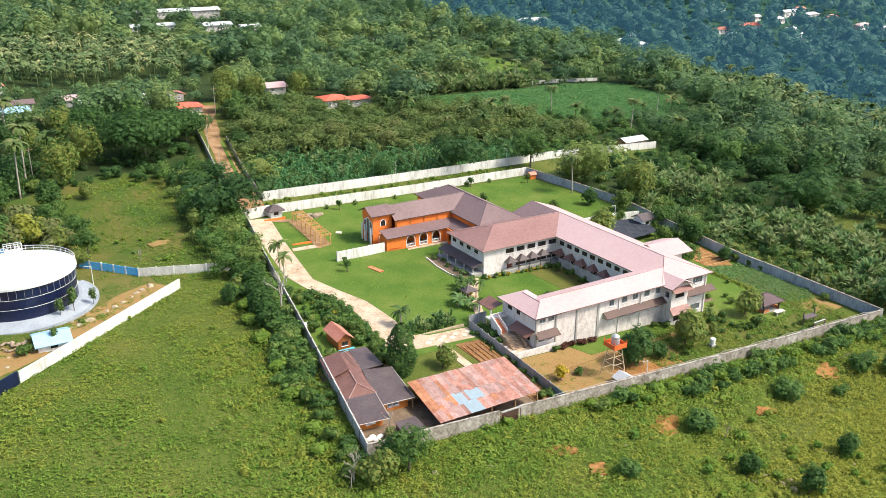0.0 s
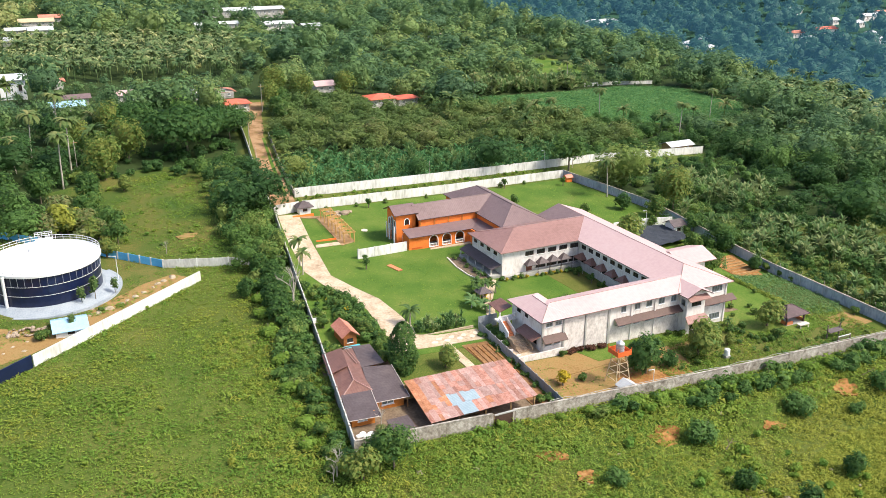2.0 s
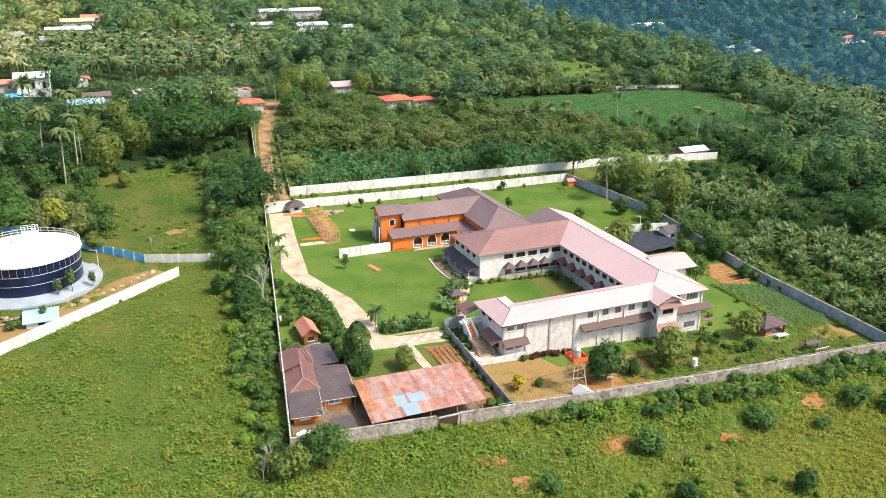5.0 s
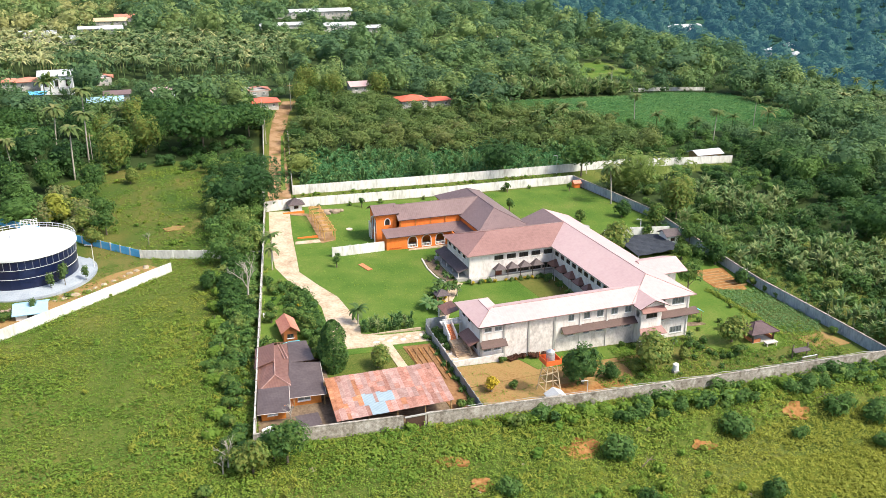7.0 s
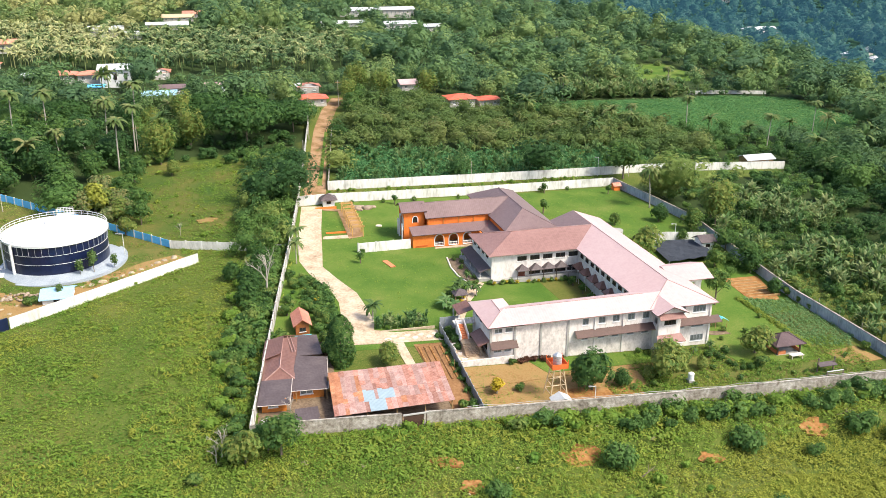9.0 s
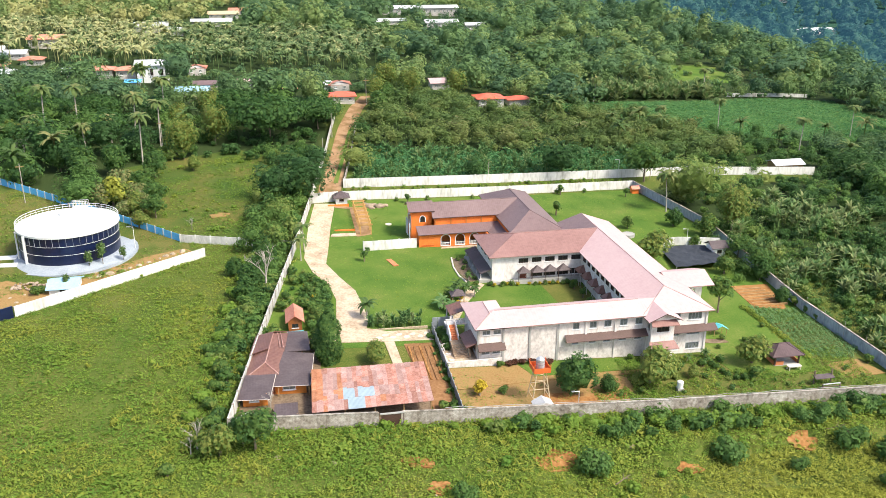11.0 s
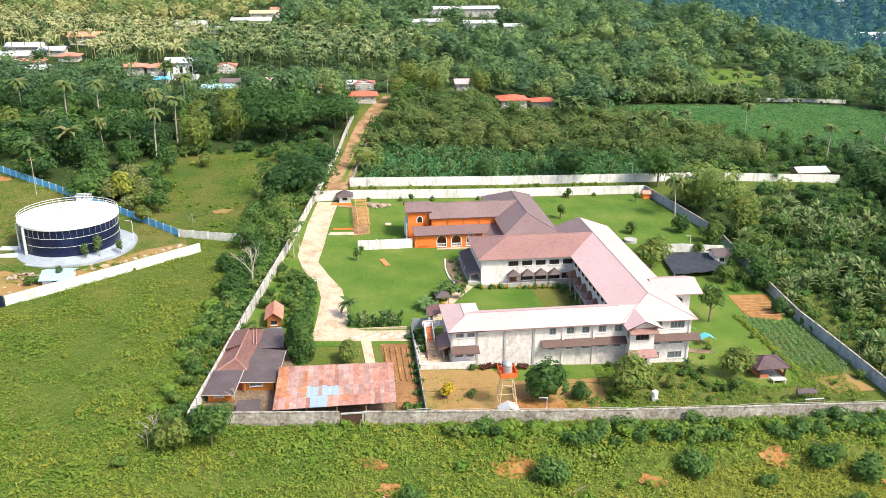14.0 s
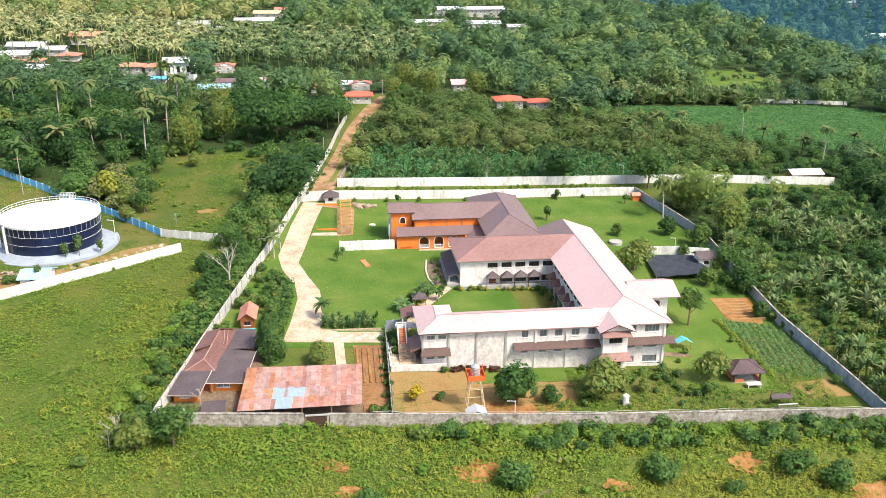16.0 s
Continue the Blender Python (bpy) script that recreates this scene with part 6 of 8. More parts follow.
    (-2.5, 215, 7.0, 7.0, 2.5, R, "red roofed village house"), (-9.5, 217, 6.4, 6.0, 2.5, Z_, "pale zinc roofed village house"), (-22, 210.5, 5.0, 6.0, 2.3, R, "red roofed village house"),
    (-29.2, 215, 9.0, 6.0, 2.1, Z_, "long zinc roofed village house"), (-37, 219.5, 6.5, 7.0, 2.9, P_, "pink roofed village house"), (-52.4, 219, 8.0, 6.0, 2.3, G_, "grey roofed village house"),
    (-56.5, 207, 10.5, 7.0, 2.1, M_HUTBLUE, "village house with a faded teal roof"), (-57.7, 251, 7.0, 7.0, 2.9, R, "red roofed house in the trees"),
    (-72.8, 234, 11.0, 9.0, 6.8, Z_, "white two-storey flat house"), (-79, 222.8, 4.4, 4.0, 1.9, M_BLUEFENCE, "small lean-to with a bright blue roof"),
    (-83, 240, 8.0, 7.0, 3.6, R, "red roofed village house"), (-93, 239, 9.6, 7.0, 3.6, R, "red roofed village house"), (-102, 237, 7.2, 6.0, 3.2, Z_, "white roofed village house"),
    (-124, 268, 8.0, 7.0, 2.3, R, "red roofed village house"), (-128, 236, 8.6, 7.0, 2.1, Z_, "white roofed village house"), (-135, 251, 10.0, 7.0, 2.3, R, "red roofed village house"),
    (-146, 252, 10.4, 7.0, 2.3, P_, "pink roofed village house"), (-147, 265.5, 16.0, 8.0, 2.3, Z_, "long white roofed village house"), (-134, 281, 10.0, 8.0, 2.5, Z_, "zinc roofed village house"),
    (-147, 289, 15.0, 9.0, 2.5, Z_, "zinc roofed village house"), (-160, 277, 9.0, 8.0, 2.5, P_, "pink roofed village house"), (-127.6, 316, 14.5, 10.0, 4.2, R, "large red roofed house"),
    (-88, 379, 16.5, 10.0, 3.6, Z_, "long pale roofed building"), (-73, 370, 9.7, 8.0, 2.5, Z_, "pale roofed building in the trees"), (-53, 412, 11.0, 9.0, 2.9, Z_, "pale roofed building in the trees"),
    (-44, 478, 12.0, 11.0, 2.4, R, "red roofed building on the slope"), (-53, 456, 17.6, 10.0, 2.4, M_TAN, "large tan roofed building on the slope"), (-61, 415, 17.0, 7.0, 2.5, Z_, "long pale roofed building"),
    (37, 434, 9.0, 8.0, 2.9, Z_, "pale roofed building in the trees"), (166, 383, 6.4, 6.0, 2.5, P_, "pale roofed house among tall trees"),
    (80, 508, 54.0, 12.0, 5.0, Z_, "long white school building on the hillside"), (52, 446, 16.0, 8.0, 2.4, Z_, "white school building on the hillside"),
    (81, 433, 20.0, 9.0, 4.0, Z_, "white school building on the hillside"), (101, 426, 11.0, 8.0, 3.6, Z_, "white school building on the hillside")]
for x, y, w, d, h, roof, lab in HOUSES:
    far_house(x, y, w, d, h, roof, M_WHITE if h > 5 else M_OLDWALL, rise=min(1.6, 0.17 * d), hips=(1, 1) if roof in (R, B_) and w < 12 else (0, 0), wins=max(2, int(w / 3)), label=lab)
hut("field_hut", "field hut with a pale zinc roof by the white wall", 121, 130, 110, 115, 2.9, 1.1, "x", M_WOOD, M_PALEROOF, 0.6, wins=2, category="hut")
rg = random.Random(21)
VALLEY = [(705, 590, 20, R), (752, 595, 35, B_), (591, 455, 8, P_), (693, 564, 15, Z_), (745, 526, 19, Z_), (735, 501, 17, Z_), (772, 550, 10, Z_), (737, 563, 11, Z_), (811, 601, 13, Z_), (854, 621, 25, Z_), (861, 595, 20, Z_), (812, 695, 16, Z_), (802, 628, 10, Z_), (878, 625, 14, R), (555, 754, 15, Z_), (551, 556, 10, Z_), (565, 755, 42, Z_), (544, 580, 13, Z_), (856, 521, 21, P_), (874, 576, 14, R), (857, 500, 17, Z_), (813, 701, 11, Z_), (588, 609, 6, Z_), (654, 967, 20, Z_)]
for x, y, w, roof in VALLEY:
    far_house(x, y, w, rg.uniform(8, 11), rg.uniform(5.0, 6.5), roof, W_, rise=2.6, hips=(rg.choice((0, 1)),) * 2, label="distant house on the valley side", wins=3)

# loose things about the yards
hose = Geo()
hp = [(-8 + 2.6 * i, -15.25 - 0.024 * (2.6 * i) + 0.12 * math.sin(i * 1.9)) for i in range(30)]
hp = [(x, y, gz(x, y) + 2.30 + 0.10 * math.sin(i * 2.3)) for i, (x, y) in enumerate(hp)]
hose.add([(x, y + 0.04 * math.cos(a * 1.257), z + 0.04 * math.sin(a * 1.257)) for x, y, z in hp for a in range(5)],
         [(5 * i + a, 5 * i + (a + 1) % 5, 5 * i + 5 + (a + 1) % 5, 5 * i + 5 + a) for i in range(len(hp) - 1) for a in range(5)])
solid("water_hose", hose, M_CONC, "pale water hose lying along the top of the block wall", "hose")
for x, y, w in ((-36.6, -11.3, 0.55), (-35.7, -11.6, 0.6), (-36.0, -10.9, 0.5), (-34.9, -11.2, 0.5)):
    bm = bmesh.new()
    bmesh.ops.create_icosphere(bm, subdivisions=2, radius=1.0)
    for v in bm.verts:
        v.co = Vector((math.copysign(abs(v.co.x) ** 0.6, v.co.x) * w, math.copysign(abs(v.co.y) ** 0.6, v.co.y) * w * 0.6, v.co.z * 0.28 * (1 + 0.3 * noise.noise(v.co * 2 + Vector((x, y, 0))))))
        v.co += Vector((x, y, gz(x, y) + 0.3))
    me = bpy.data.meshes.new("sack")
    bm.to_mesh(me)
    bm.free()
    me.materials.append(M_WHITE)
    tagged(new("sack", me), "full white sack lying in the yard corner", "sack", "sacks in the yard")
bx = thing("crate", "white open crate on the side garden grass", "crate", (-30.4, 25.6, gz(-30.4, 25.6)))
bz = gz(-30.4, 25.6)
for a, b, c, d_ in ((-31.0, -29.8, 25.1, 25.16), (-31.0, -29.8, 26.04, 26.1), (-31.0, -30.94, 25.16, 26.04), (-29.86, -29.8, 25.16, 26.04)):
    part("side", Geo().box(a, b, c, d_, bz, bz + 0.6), M_WHITE, bx)
part("bottom", Geo().box(-30.94, -29.86, 25.16, 26.04, bz, bz + 0.08), M_WHITE, bx)
# kerbs of the driveway's planting beds and of the courtyard bed
for a, b in (((-15.4, 14.3), (-5.2, 14.0)),):
    solid("kerb", Geo().obox(((a[0] + b[0]) / 2, (a[1] + b[1]) / 2), (0.9996, -0.029), (0.029, 0.9996), 5.1, 0.12, gz(-10, 14) - 0.3, gz(-10, 14) + 0.35), M_DRIVE, "low beige kerb beside the cross drive", "kerb", "structure")
kb = [(6.2, 32.8), (5.4, 36.5), (5.3, 41), (6.0, 46.6)]
for i, (a, b) in enumerate(zip(kb, kb[1:])):
    d_ = Vector((b[0] - a[0], b[1] - a[1]))
    solid("kerb", Geo().obox(((a[0] + b[0]) / 2, (a[1] + b[1]) / 2), d_.normalized(), (d_.normalized().y, -d_.normalized().x), d_.length / 2, 0.14, gz(*a) - 0.4, gz(*a) + 0.3), M_FASCIA, "pale stone kerb round the planted bed", "kerb", "structure")
# crooked garden sticks in the plot
stk = random.Random(12)
for i in range(7):
    x, y = -9.8 + 0.7 * i, 1.5 + stk.uniform(-3, 6)
    ob = thing("garden_stake", "thin upright wooden garden stake", "stake", (x, y, gz(x, y)), "stakes in the plot")
    part("stick", Geo().tube((x, y, gz(x, y) - 0.2), (x + stk.uniform(-0.2, 0.2), y, gz(x, y) + 1.6), 0.045, n=5), M_WOOD, ob)
# fallen pale branches on the slope
for x, y, turn in ((13.6, -30.2, 0.5), (49.6, -24.6, 0.1)):
    z = gz(x, y) + 0.55
    ob = thing("fallen_branch", "pale bare fallen branch among the weeds", "branch", (x, y, z), "fallen branches")
    c, s_ = math.cos(turn), math.sin(turn)
    part("limb", Geo().tube((x - 1.6 * c, y - 1.6 * s_, z), (x + 1.5 * c, y + 1.5 * s_, z + 0.25), 0.09, 0.04, 6).tube((x, y, z + 0.1), (x + 1.1 * c - 0.8 * s_, y + 1.1 * s_ + 0.8 * c, z + 0.3), 0.06, 0.03, 5).tube((x + 0.5 * c, y + 0.5 * s_, z + 0.1), (x + 1.2 * c + 0.7 * s_, y + 1.2 * s_ - 0.7 * c, z + 0.2), 0.05, 0.03, 5), M_BARK, ob)


# ---- plants ----
RNG = np.random.default_rng(7)


def leaves(at, way, size, rng, slim=0.62, fold=0.25):
    """Folded leaf sprays: at, way (n, 3): place and facing; size (n,). Returns corners (4n, 3) and faces (n, 4)."""
    n = len(at)
    way = way / np.linalg.norm(way, axis=1, keepdims=True)
    ref = rng.normal(size=(n, 3))
    a = np.cross(way, ref)
    a /= np.linalg.norm(a, axis=1, keepdims=True) + 1e-9
    b = np.cross(way, a)
    s = size[:, None]
    v = np.stack([at - a * s, at - b * s * slim + way * s * fold, at + a * s, at + b * s * slim + way * s * fold], 1)
    return v.reshape(-1, 3), np.arange(4 * n).reshape(n, 4)


def crown(rng, r, h, base, lobes, n, size, heart=0.58, loose=0.26, shell=(0.68, 1.14)):
    """Leaf sprays over the lobes of a crown of radius r from height base to h."""
    mid, half = (base + h) / 2, (h - base) / 2
    c = rng.normal(size=(lobes, 3))
    c /= np.linalg.norm(c, axis=1, keepdims=True)
    c *= rng.uniform(0.40, 0.64, (lobes, 1))
    c[:, 2] = c[:, 2] * 0.9 + 0.05
    lr = rng.uniform(0.36, 0.56, lobes)
    k = rng.choice(lobes, n, p=lr ** 2 / (lr ** 2).sum())
    d = rng.normal(size=(n, 3))
    d[:, 2] += 0.45
    d /= np.linalg.norm(d, axis=1, keepdims=True)
    p = c[k] + d * (lr[k] * rng.uniform(*shell, n))[:, None]
    p = p * np.array([r, r, half]) + np.array([0, 0, mid])
    way = d + rng.normal(size=(n, 3)) * loose + np.array([0, 0, 0.4])
    v, f = leaves(p, way, size * rng.uniform(0.6, 1.3, n), rng, 0.62, 0.2)
    if not heart:
        return v, f
    core, quads = core_of(rng)
    core = core * np.array([r * heart, r * heart, half * heart]) + np.array([0, 0, mid])
    return np.concatenate([v, core]), np.concatenate([f, quads + len(v)])


def core_of(rng):
    """A small lumpy closed body of 24 faces that fills the heart of a crown."""
    pts = np.array([(i, j, k) for i in (-1, 0, 1) for j in (-1, 0, 1) for k in (-1, 0, 1) if i or j or k], float)
    idx = {tuple(p): n for n, p in enumerate(pts.astype(int).tolist())}
    quads = []
    for ax in range(3):
        for side in (-1, 1):
            for a in (-1, 0):
                for b in (-1, 0):
                    q = []
                    for da, db in ((0, 0), (1, 0), (1, 1), (0, 1)):
                        p = [0, 0, 0]
                        p[ax], p[(ax + 1) % 3], p[(ax + 2) % 3] = side, a + da, b + db
                        q.append(idx[tuple(p)])
                    quads.append(q if side > 0 else q[::-1])
    out = pts / np.linalg.norm(pts, axis=1, keepdims=True) * rng.uniform(0.7, 1.2, (26, 1))
    return out, np.array(quads)


def stem(rng, h, r, limbs=4, spread=1.5, lean=0.0):
    g = Geo()
    top = Vector((lean * h, 0, h))
    g.tube((0, 0, -0.6), top * 0.5, r, r * 0.7, 6)
    g.tube(top * 0.5, top, r * 0.7, r * 0.35, 6)
    for i in range(limbs):
        a = 2 * math.pi * (i + rng.uniform(0, 0.6)) / limbs
        s = rng.uniform(0.5, 0.85)
        o = top * s
        g.tube(o, o + Vector((math.cos(a) * spread, math.sin(a) * spread, h * rng.uniform(0.3, 0.55))), r * 0.42, r * 0.14, 5)
    return g


def frond_fan(rng, n, long, wide, height, droop, lift=0.7, segs=5):
    """A head of arching leaves, two strips a leaf, folded along the rib."""
    vs, fs = [], []
    for i in range(n):
        a = 2 * math.pi * (i + rng.uniform(-0.3, 0.3)) / n
        up = rng.uniform(lift - 0.75, lift + 0.45)
        L = long * rng.uniform(0.8, 1.1)
        d = np.array([math.cos(a), math.sin(a), 0])
        s = np.array([-math.sin(a), math.cos(a), 0])
        p = np.array([0, 0, height])
        o = len(vs)
        ang = up
        for k in range(segs + 1):
            w = wide * math.sin(math.pi * min(0.97, (k + 0.55) / (segs + 0.6))) ** 0.8
            vs += [p - s * w + np.array([0, 0, -0.35 * w]), p, p + s * w + np.array([0, 0, -0.35 * w])]
            p = p + (d * math.cos(ang) + np.array([0, 0, 1]) * math.sin(ang)) * L / segs
            ang -= droop / segs
        for k in range(segs):
            b = o + 3 * k
            fs += [(b, b + 3, b + 4, b + 1), (b + 1, b + 4, b + 5, b + 2)]
    return np.array(vs), np.array(fs)


def tube_arrays(geo):
    quads = [f for f in geo.f if len(f) == 4]
    return np.array(geo.v), np.array(quads)


def scatter(templates, x, y, z, scale, turn, tint, rng, squash=None):
    """Join copies of the templates at the places; returns corners, faces and tints."""
    V, F, T = [], [], []
    pick = rng.integers(0, len(templates), len(x))
    o = 0
    for k, (tv, tf) in enumerate(templates):
        i = np.nonzero(pick == k)[0]
        if not len(i):
            continue
        c, s = np.cos(turn[i])[:, None], np.sin(turn[i])[:, None]
        sc = scale[i][:, None]
        vx = (tv[:, 0] * c - tv[:, 1] * s) * sc + x[i][:, None]
        vy = (tv[:, 0] * s + tv[:, 1] * c) * sc + y[i][:, None]
        vz = tv[:, 2] * sc * (1 if squash is None else squash[i][:, None]) + z[i][:, None]
        V.append(np.stack([vx, vy, vz], -1).reshape(-1, 3))
        F.append((tf[None] + (np.arange(len(i)) * len(tv))[:, None, None] + o).reshape(-1, tf.shape[1]))
        T.append(np.repeat(tint[i], len(tv)))
        o += len(i) * len(tv)
    return np.concatenate(V), np.concatenate(F), np.concatenate(T)


def stuff(name, templates, x, y, scale, tint, material, label, category, rng, sink=0.0, squash=None):
    turn = rng.uniform(0, 2 * math.pi, len(x))
    v, f, t = scatter(templates, x, y, ground(x, y) - sink, scale, turn, tint, rng, squash)
    return tagged(new(name, bulk(name, v, f, material, t)), label, category, kind="stuff")


def spread(x0, x1, y0, y1, gap, rng, keep):
    """Jittered places about gap apart where keep(x, y) holds."""
    X, Y = np.meshgrid(np.arange(x0, x1, gap), np.arange(y0, y1, gap))
    X = (X + rng.uniform(-0.48, 0.48, X.shape) * gap).ravel()
    Y = (Y + rng.uniform(-0.48, 0.48, Y.shape) * gap).ravel()
    ok = keep(X, Y)
    return X[ok], Y[ok]


# single plants that stand apart, each a thing
def tint_mesh(name, vf, material, tint):
    v, f = vf
    return bulk(name, v, f, material, np.full(len(v), tint))


KINDS = {}
def plant_kind(key, r, h, base, lobes, n, size, material, tint, trunk=0.22, limbs=4, bark=None):
    rng = np.random.default_rng(hash_of(key))
    prng = random.Random(hash_of(key))
    KINDS[key] = (tint_mesh("crown", crown(rng, r, h, base, lobes, n, size), material, tint), stem(prng, h * 0.62, trunk, limbs, r * 0.5).mesh("trunk", bark or M_BARK))


def hash_of(s):
    k = 17
    for c in s:
        k = (k * 31 + ord(c)) % 100003
    return k


for key, *row in (
        ("round_a", 2.9, 5.6, -0.2, 14, 1500, 0.34, M_DENSE, 0.12), ("round_b", 2.6, 4.6, -0.1, 11, 1100, 0.32, M_DENSE, 0.56), ("shade", 3.6, 7.0, 1.6, 10, 1000, 0.40, M_DENSE, 0.30),
        ("bright", 2.4, 4.0, 0.0, 9, 1000, 0.27, M_DENSE, 0.84), ("bush", 1.5, 2.0, 0.0, 6, 320, 0.28, M_DENSE, 0.55), ("bush_dark", 1.5, 2.2, 0.0, 6, 340, 0.28, M_DENSE, 0.38),
        ("shrub", 0.8, 1.2, 0.0, 4, 130, 0.2, M_DENSE, 0.6), ("gold", 1.3, 2.2, 0.2, 6, 260, 0.22, M_GOLD, 0.5), ("crimson", 0.8, 1.2, 0.0, 4, 130, 0.2, M_CRIMSON, 0.5),
        ("big", 4.6, 9.0, 1.2, 13, 1500, 0.48, M_DENSE, 0.16), ("umbrella", 8.5, 9.6, 2.6, 26, 2900, 0.50, M_DENSE, 0.02), ("olive", 4.5, 12.5, 0.5, 16, 1700, 0.40, M_DENSE, 0.80), ("dry", 2.4, 4.0, 0.0, 9, 650, 0.3, M_PALM, 0.55), ("weedbush", 1.7, 2.2, -0.2, 7, 420, 0.30, M_WEED, 0.45), ("sapling", 1.2, 3.4, 0.8, 5, 220, 0.26, M_DENSE, 0.4), ("slender", 0.85, 4.2, 0.9, 9, 240, 0.2, M_PALM, 0.0, 0.07), ("slopebush", 2.5, 4.2, -0.2, 8, 800, 0.34, M_LEAF, 0.42), ("yellowing", 2.4, 4.0, 0.0, 9, 700, 0.3, M_WEED, 1.0), ("roundtop", 2.9, 7.6, 3.0, 12, 1000, 0.32, M_DENSE, 0.5)):
    plant_kind(key, *row)


def cone_crown(rng):
    """A dense upright evergreen, full below and rounded at the top."""
    n = 2600
    t = rng.uniform(0, 1, n)
    a = rng.uniform(0, 2 * math.pi, n)
    full = np.where(t < 0.3, 0.78 + 0.73 * t, np.sqrt(np.clip(1 - ((t - 0.3) / 0.72) ** 2, 0, 1)))
    rad = 2.15 * full * (1 + 0.12 * np.sin(3 * a + 9 * t) + 0.08 * np.sin(5 * a - 14 * t)) * rng.uniform(0.8, 1.06, n)
    p = np.stack([rad * np.cos(a), rad * np.sin(a), 0.1 + 8.4 * t], -1)
    way = np.stack([np.cos(a), np.sin(a), 0.3 + 0.8 * t], -1) + rng.normal(size=(n, 3)) * 0.4
    return leaves(p, way, 0.30 * rng.uniform(0.7, 1.3, n), rng)


KINDS["cone"] = (tint_mesh("crown", cone_crown(np.random.default_rng(4)), M_DENSE, 0.26), stem(random.Random(4), 4.0, 0.2, 0).mesh("trunk", M_BARK))


def palm_kind(key, h, r, n, long, wide, droop, material, tint, lean=0.04):
    rng = random.Random(hash_of(key))
    v, f = frond_fan(rng, n, long, wide, h, droop, segs=6)
    v = v + np.array([lean * h, 0, 0])
    g = Geo().tube((0, 0, -0.5), (lean * h * 0.4, 0, h * 0.5), r, r * 0.8, 8).tube((lean * h * 0.4, 0, h * 0.5), (lean * h, 0, h), r * 0.8, r * 0.65, 8)
    KINDS[key] = (bulk("fronds", v, f, material, np.full(len(v), tint)), g.mesh("trunk", M_PALEBARK))


palm_kind("palm_low", 2.6, 0.16, 13, 2.3, 0.34, 1.9, M_PALM, -0.1)
palm_kind("palm_mid", 6.0, 0.17, 15, 3.0, 0.42, 2.0, M_PALM, 0.3)
palm_kind("palm_tall", 12.5, 0.22, 34, 3.9, 0.46, 2.0, M_PALM, 0.32)
palm_kind("palm_tall_b", 10.5, 0.2, 34, 4.0, 0.46, 2.1, M_PALM, 0.45, 0.09)
palm_kind("banana", 1.7, 0.16, 9, 2.6, 0.42, 1.5, M_BANANA, 0.4)

LABELS = {"round_a": "dense dark green garden tree", "round_b": "round green garden tree", "shade": "spreading green shade tree", "bright": "bright green bushy tree", "bush": "leafy green bush",
          "bush_dark": "dark green leafy bush", "shrub": "small trimmed green shrub", "gold": "shrub with golden yellow leaves", "crimson": "low hedge shrub with dark red leaves", "big": "tall dark broadleaved tree",
          "weedbush": "rank green thicket of weeds", "sapling": "slender young tree", "slopebush": "leafy green bush on the slope", "yellowing": "bushy tree with yellowing leaves", "slender": "thin feathery blue green sapling", "roundtop": "round headed green tree on a bare stem", "umbrella": "huge dark spreading shade tree", "olive": "tall olive green tree with fine leaves", "dry": "dry pale scrubby bush", "cone": "dense upright dark evergreen tree", "palm_low": "short garden palm with arching fronds", "palm_mid": "young coconut palm",
          "palm_tall": "tall coconut palm with yellowing fronds", "palm_tall_b": "leaning coconut palm with dry fronds", "banana": "banana plant with broad torn leaves"}
CATS = {"bush": "bush", "slopebush": "bush", "bush_dark": "bush", "shrub": "shrub", "gold": "shrub", "crimson": "shrub", "weedbush": "bush", "banana": "banana plant", "palm_low": "palm", "palm_mid": "palm", "palm_tall": "palm", "palm_tall_b": "palm"}


def plant(key, x, y, scale=1.0, turn=0.0, place=""):
    up, low = KINDS[key]
    cat = CATS.get(key, "tree")
    ob = thing({"banana plant": "banana_plant"}.get(cat, cat), LABELS[key] + (" " + place if place else ""), cat, (0, 0, 0), cat + "s " + (place or "on the slope"))
    a = new("fronds" if "palm" in key or key == "banana" else "crown", up)
    b = new("trunk", low)
    a.parent = b.parent = ob
    ob.location, ob.scale, ob.rotation_euler = (x, y, gz(x, y)), (scale,) * 3, (0, 0, turn)
    return ob


def plants(place, text):
    """Lines of: kind x,y,scale x,y,scale ..."""
    rg = random.Random(hash_of(place))
    for line in text.strip().splitlines():
        key, *spots = line.split()
        for s in spots:
            x, y, k = (float(c) for c in s.split(","))
            plant(key, x, y, k, rg.uniform(0, 6.28), place)


plants("inside the walls", """
cone -23.3,3.9,1.0
bright -16.2,2.9,0.95
round_a 14.0,-10.2,1.22 19.4,-9.8,0.55
bright 27.2,-8.0,1.6 31.2,-6.2,0.9 24.6,-8.4,0.6 35,-7,0.55
gold -1.3,-8.8,1.15
bush 2.5,-8.6,0.7 -7.6,-12.2,0.75 20.5,-9.6,0.7 24.5,-11,0.6
bright 49.6,41.4,1.75
roundtop 51.4,15.3,1.0
round_b 62.5,33.5,0.9
round_a 67.0,18.4,0.62 68.6,29.5,0.9
shade 69.5,33,0.9 70.4,42,0.8
bright 47.5,-4.0,1.3
bush 45.4,-8.6,1.15 44.2,1.5,0.4 46.6,4.4,0.55 48.8,0.6,0.7 50.4,3.4,0.5 57.4,1.2,0.6 56.8,8.4,0.5 47.2,14.6,0.6 69.6,10.5,0.7 69.4,13.5,0.8 68.2,-6.4,0.8 69.0,17.0,1.0
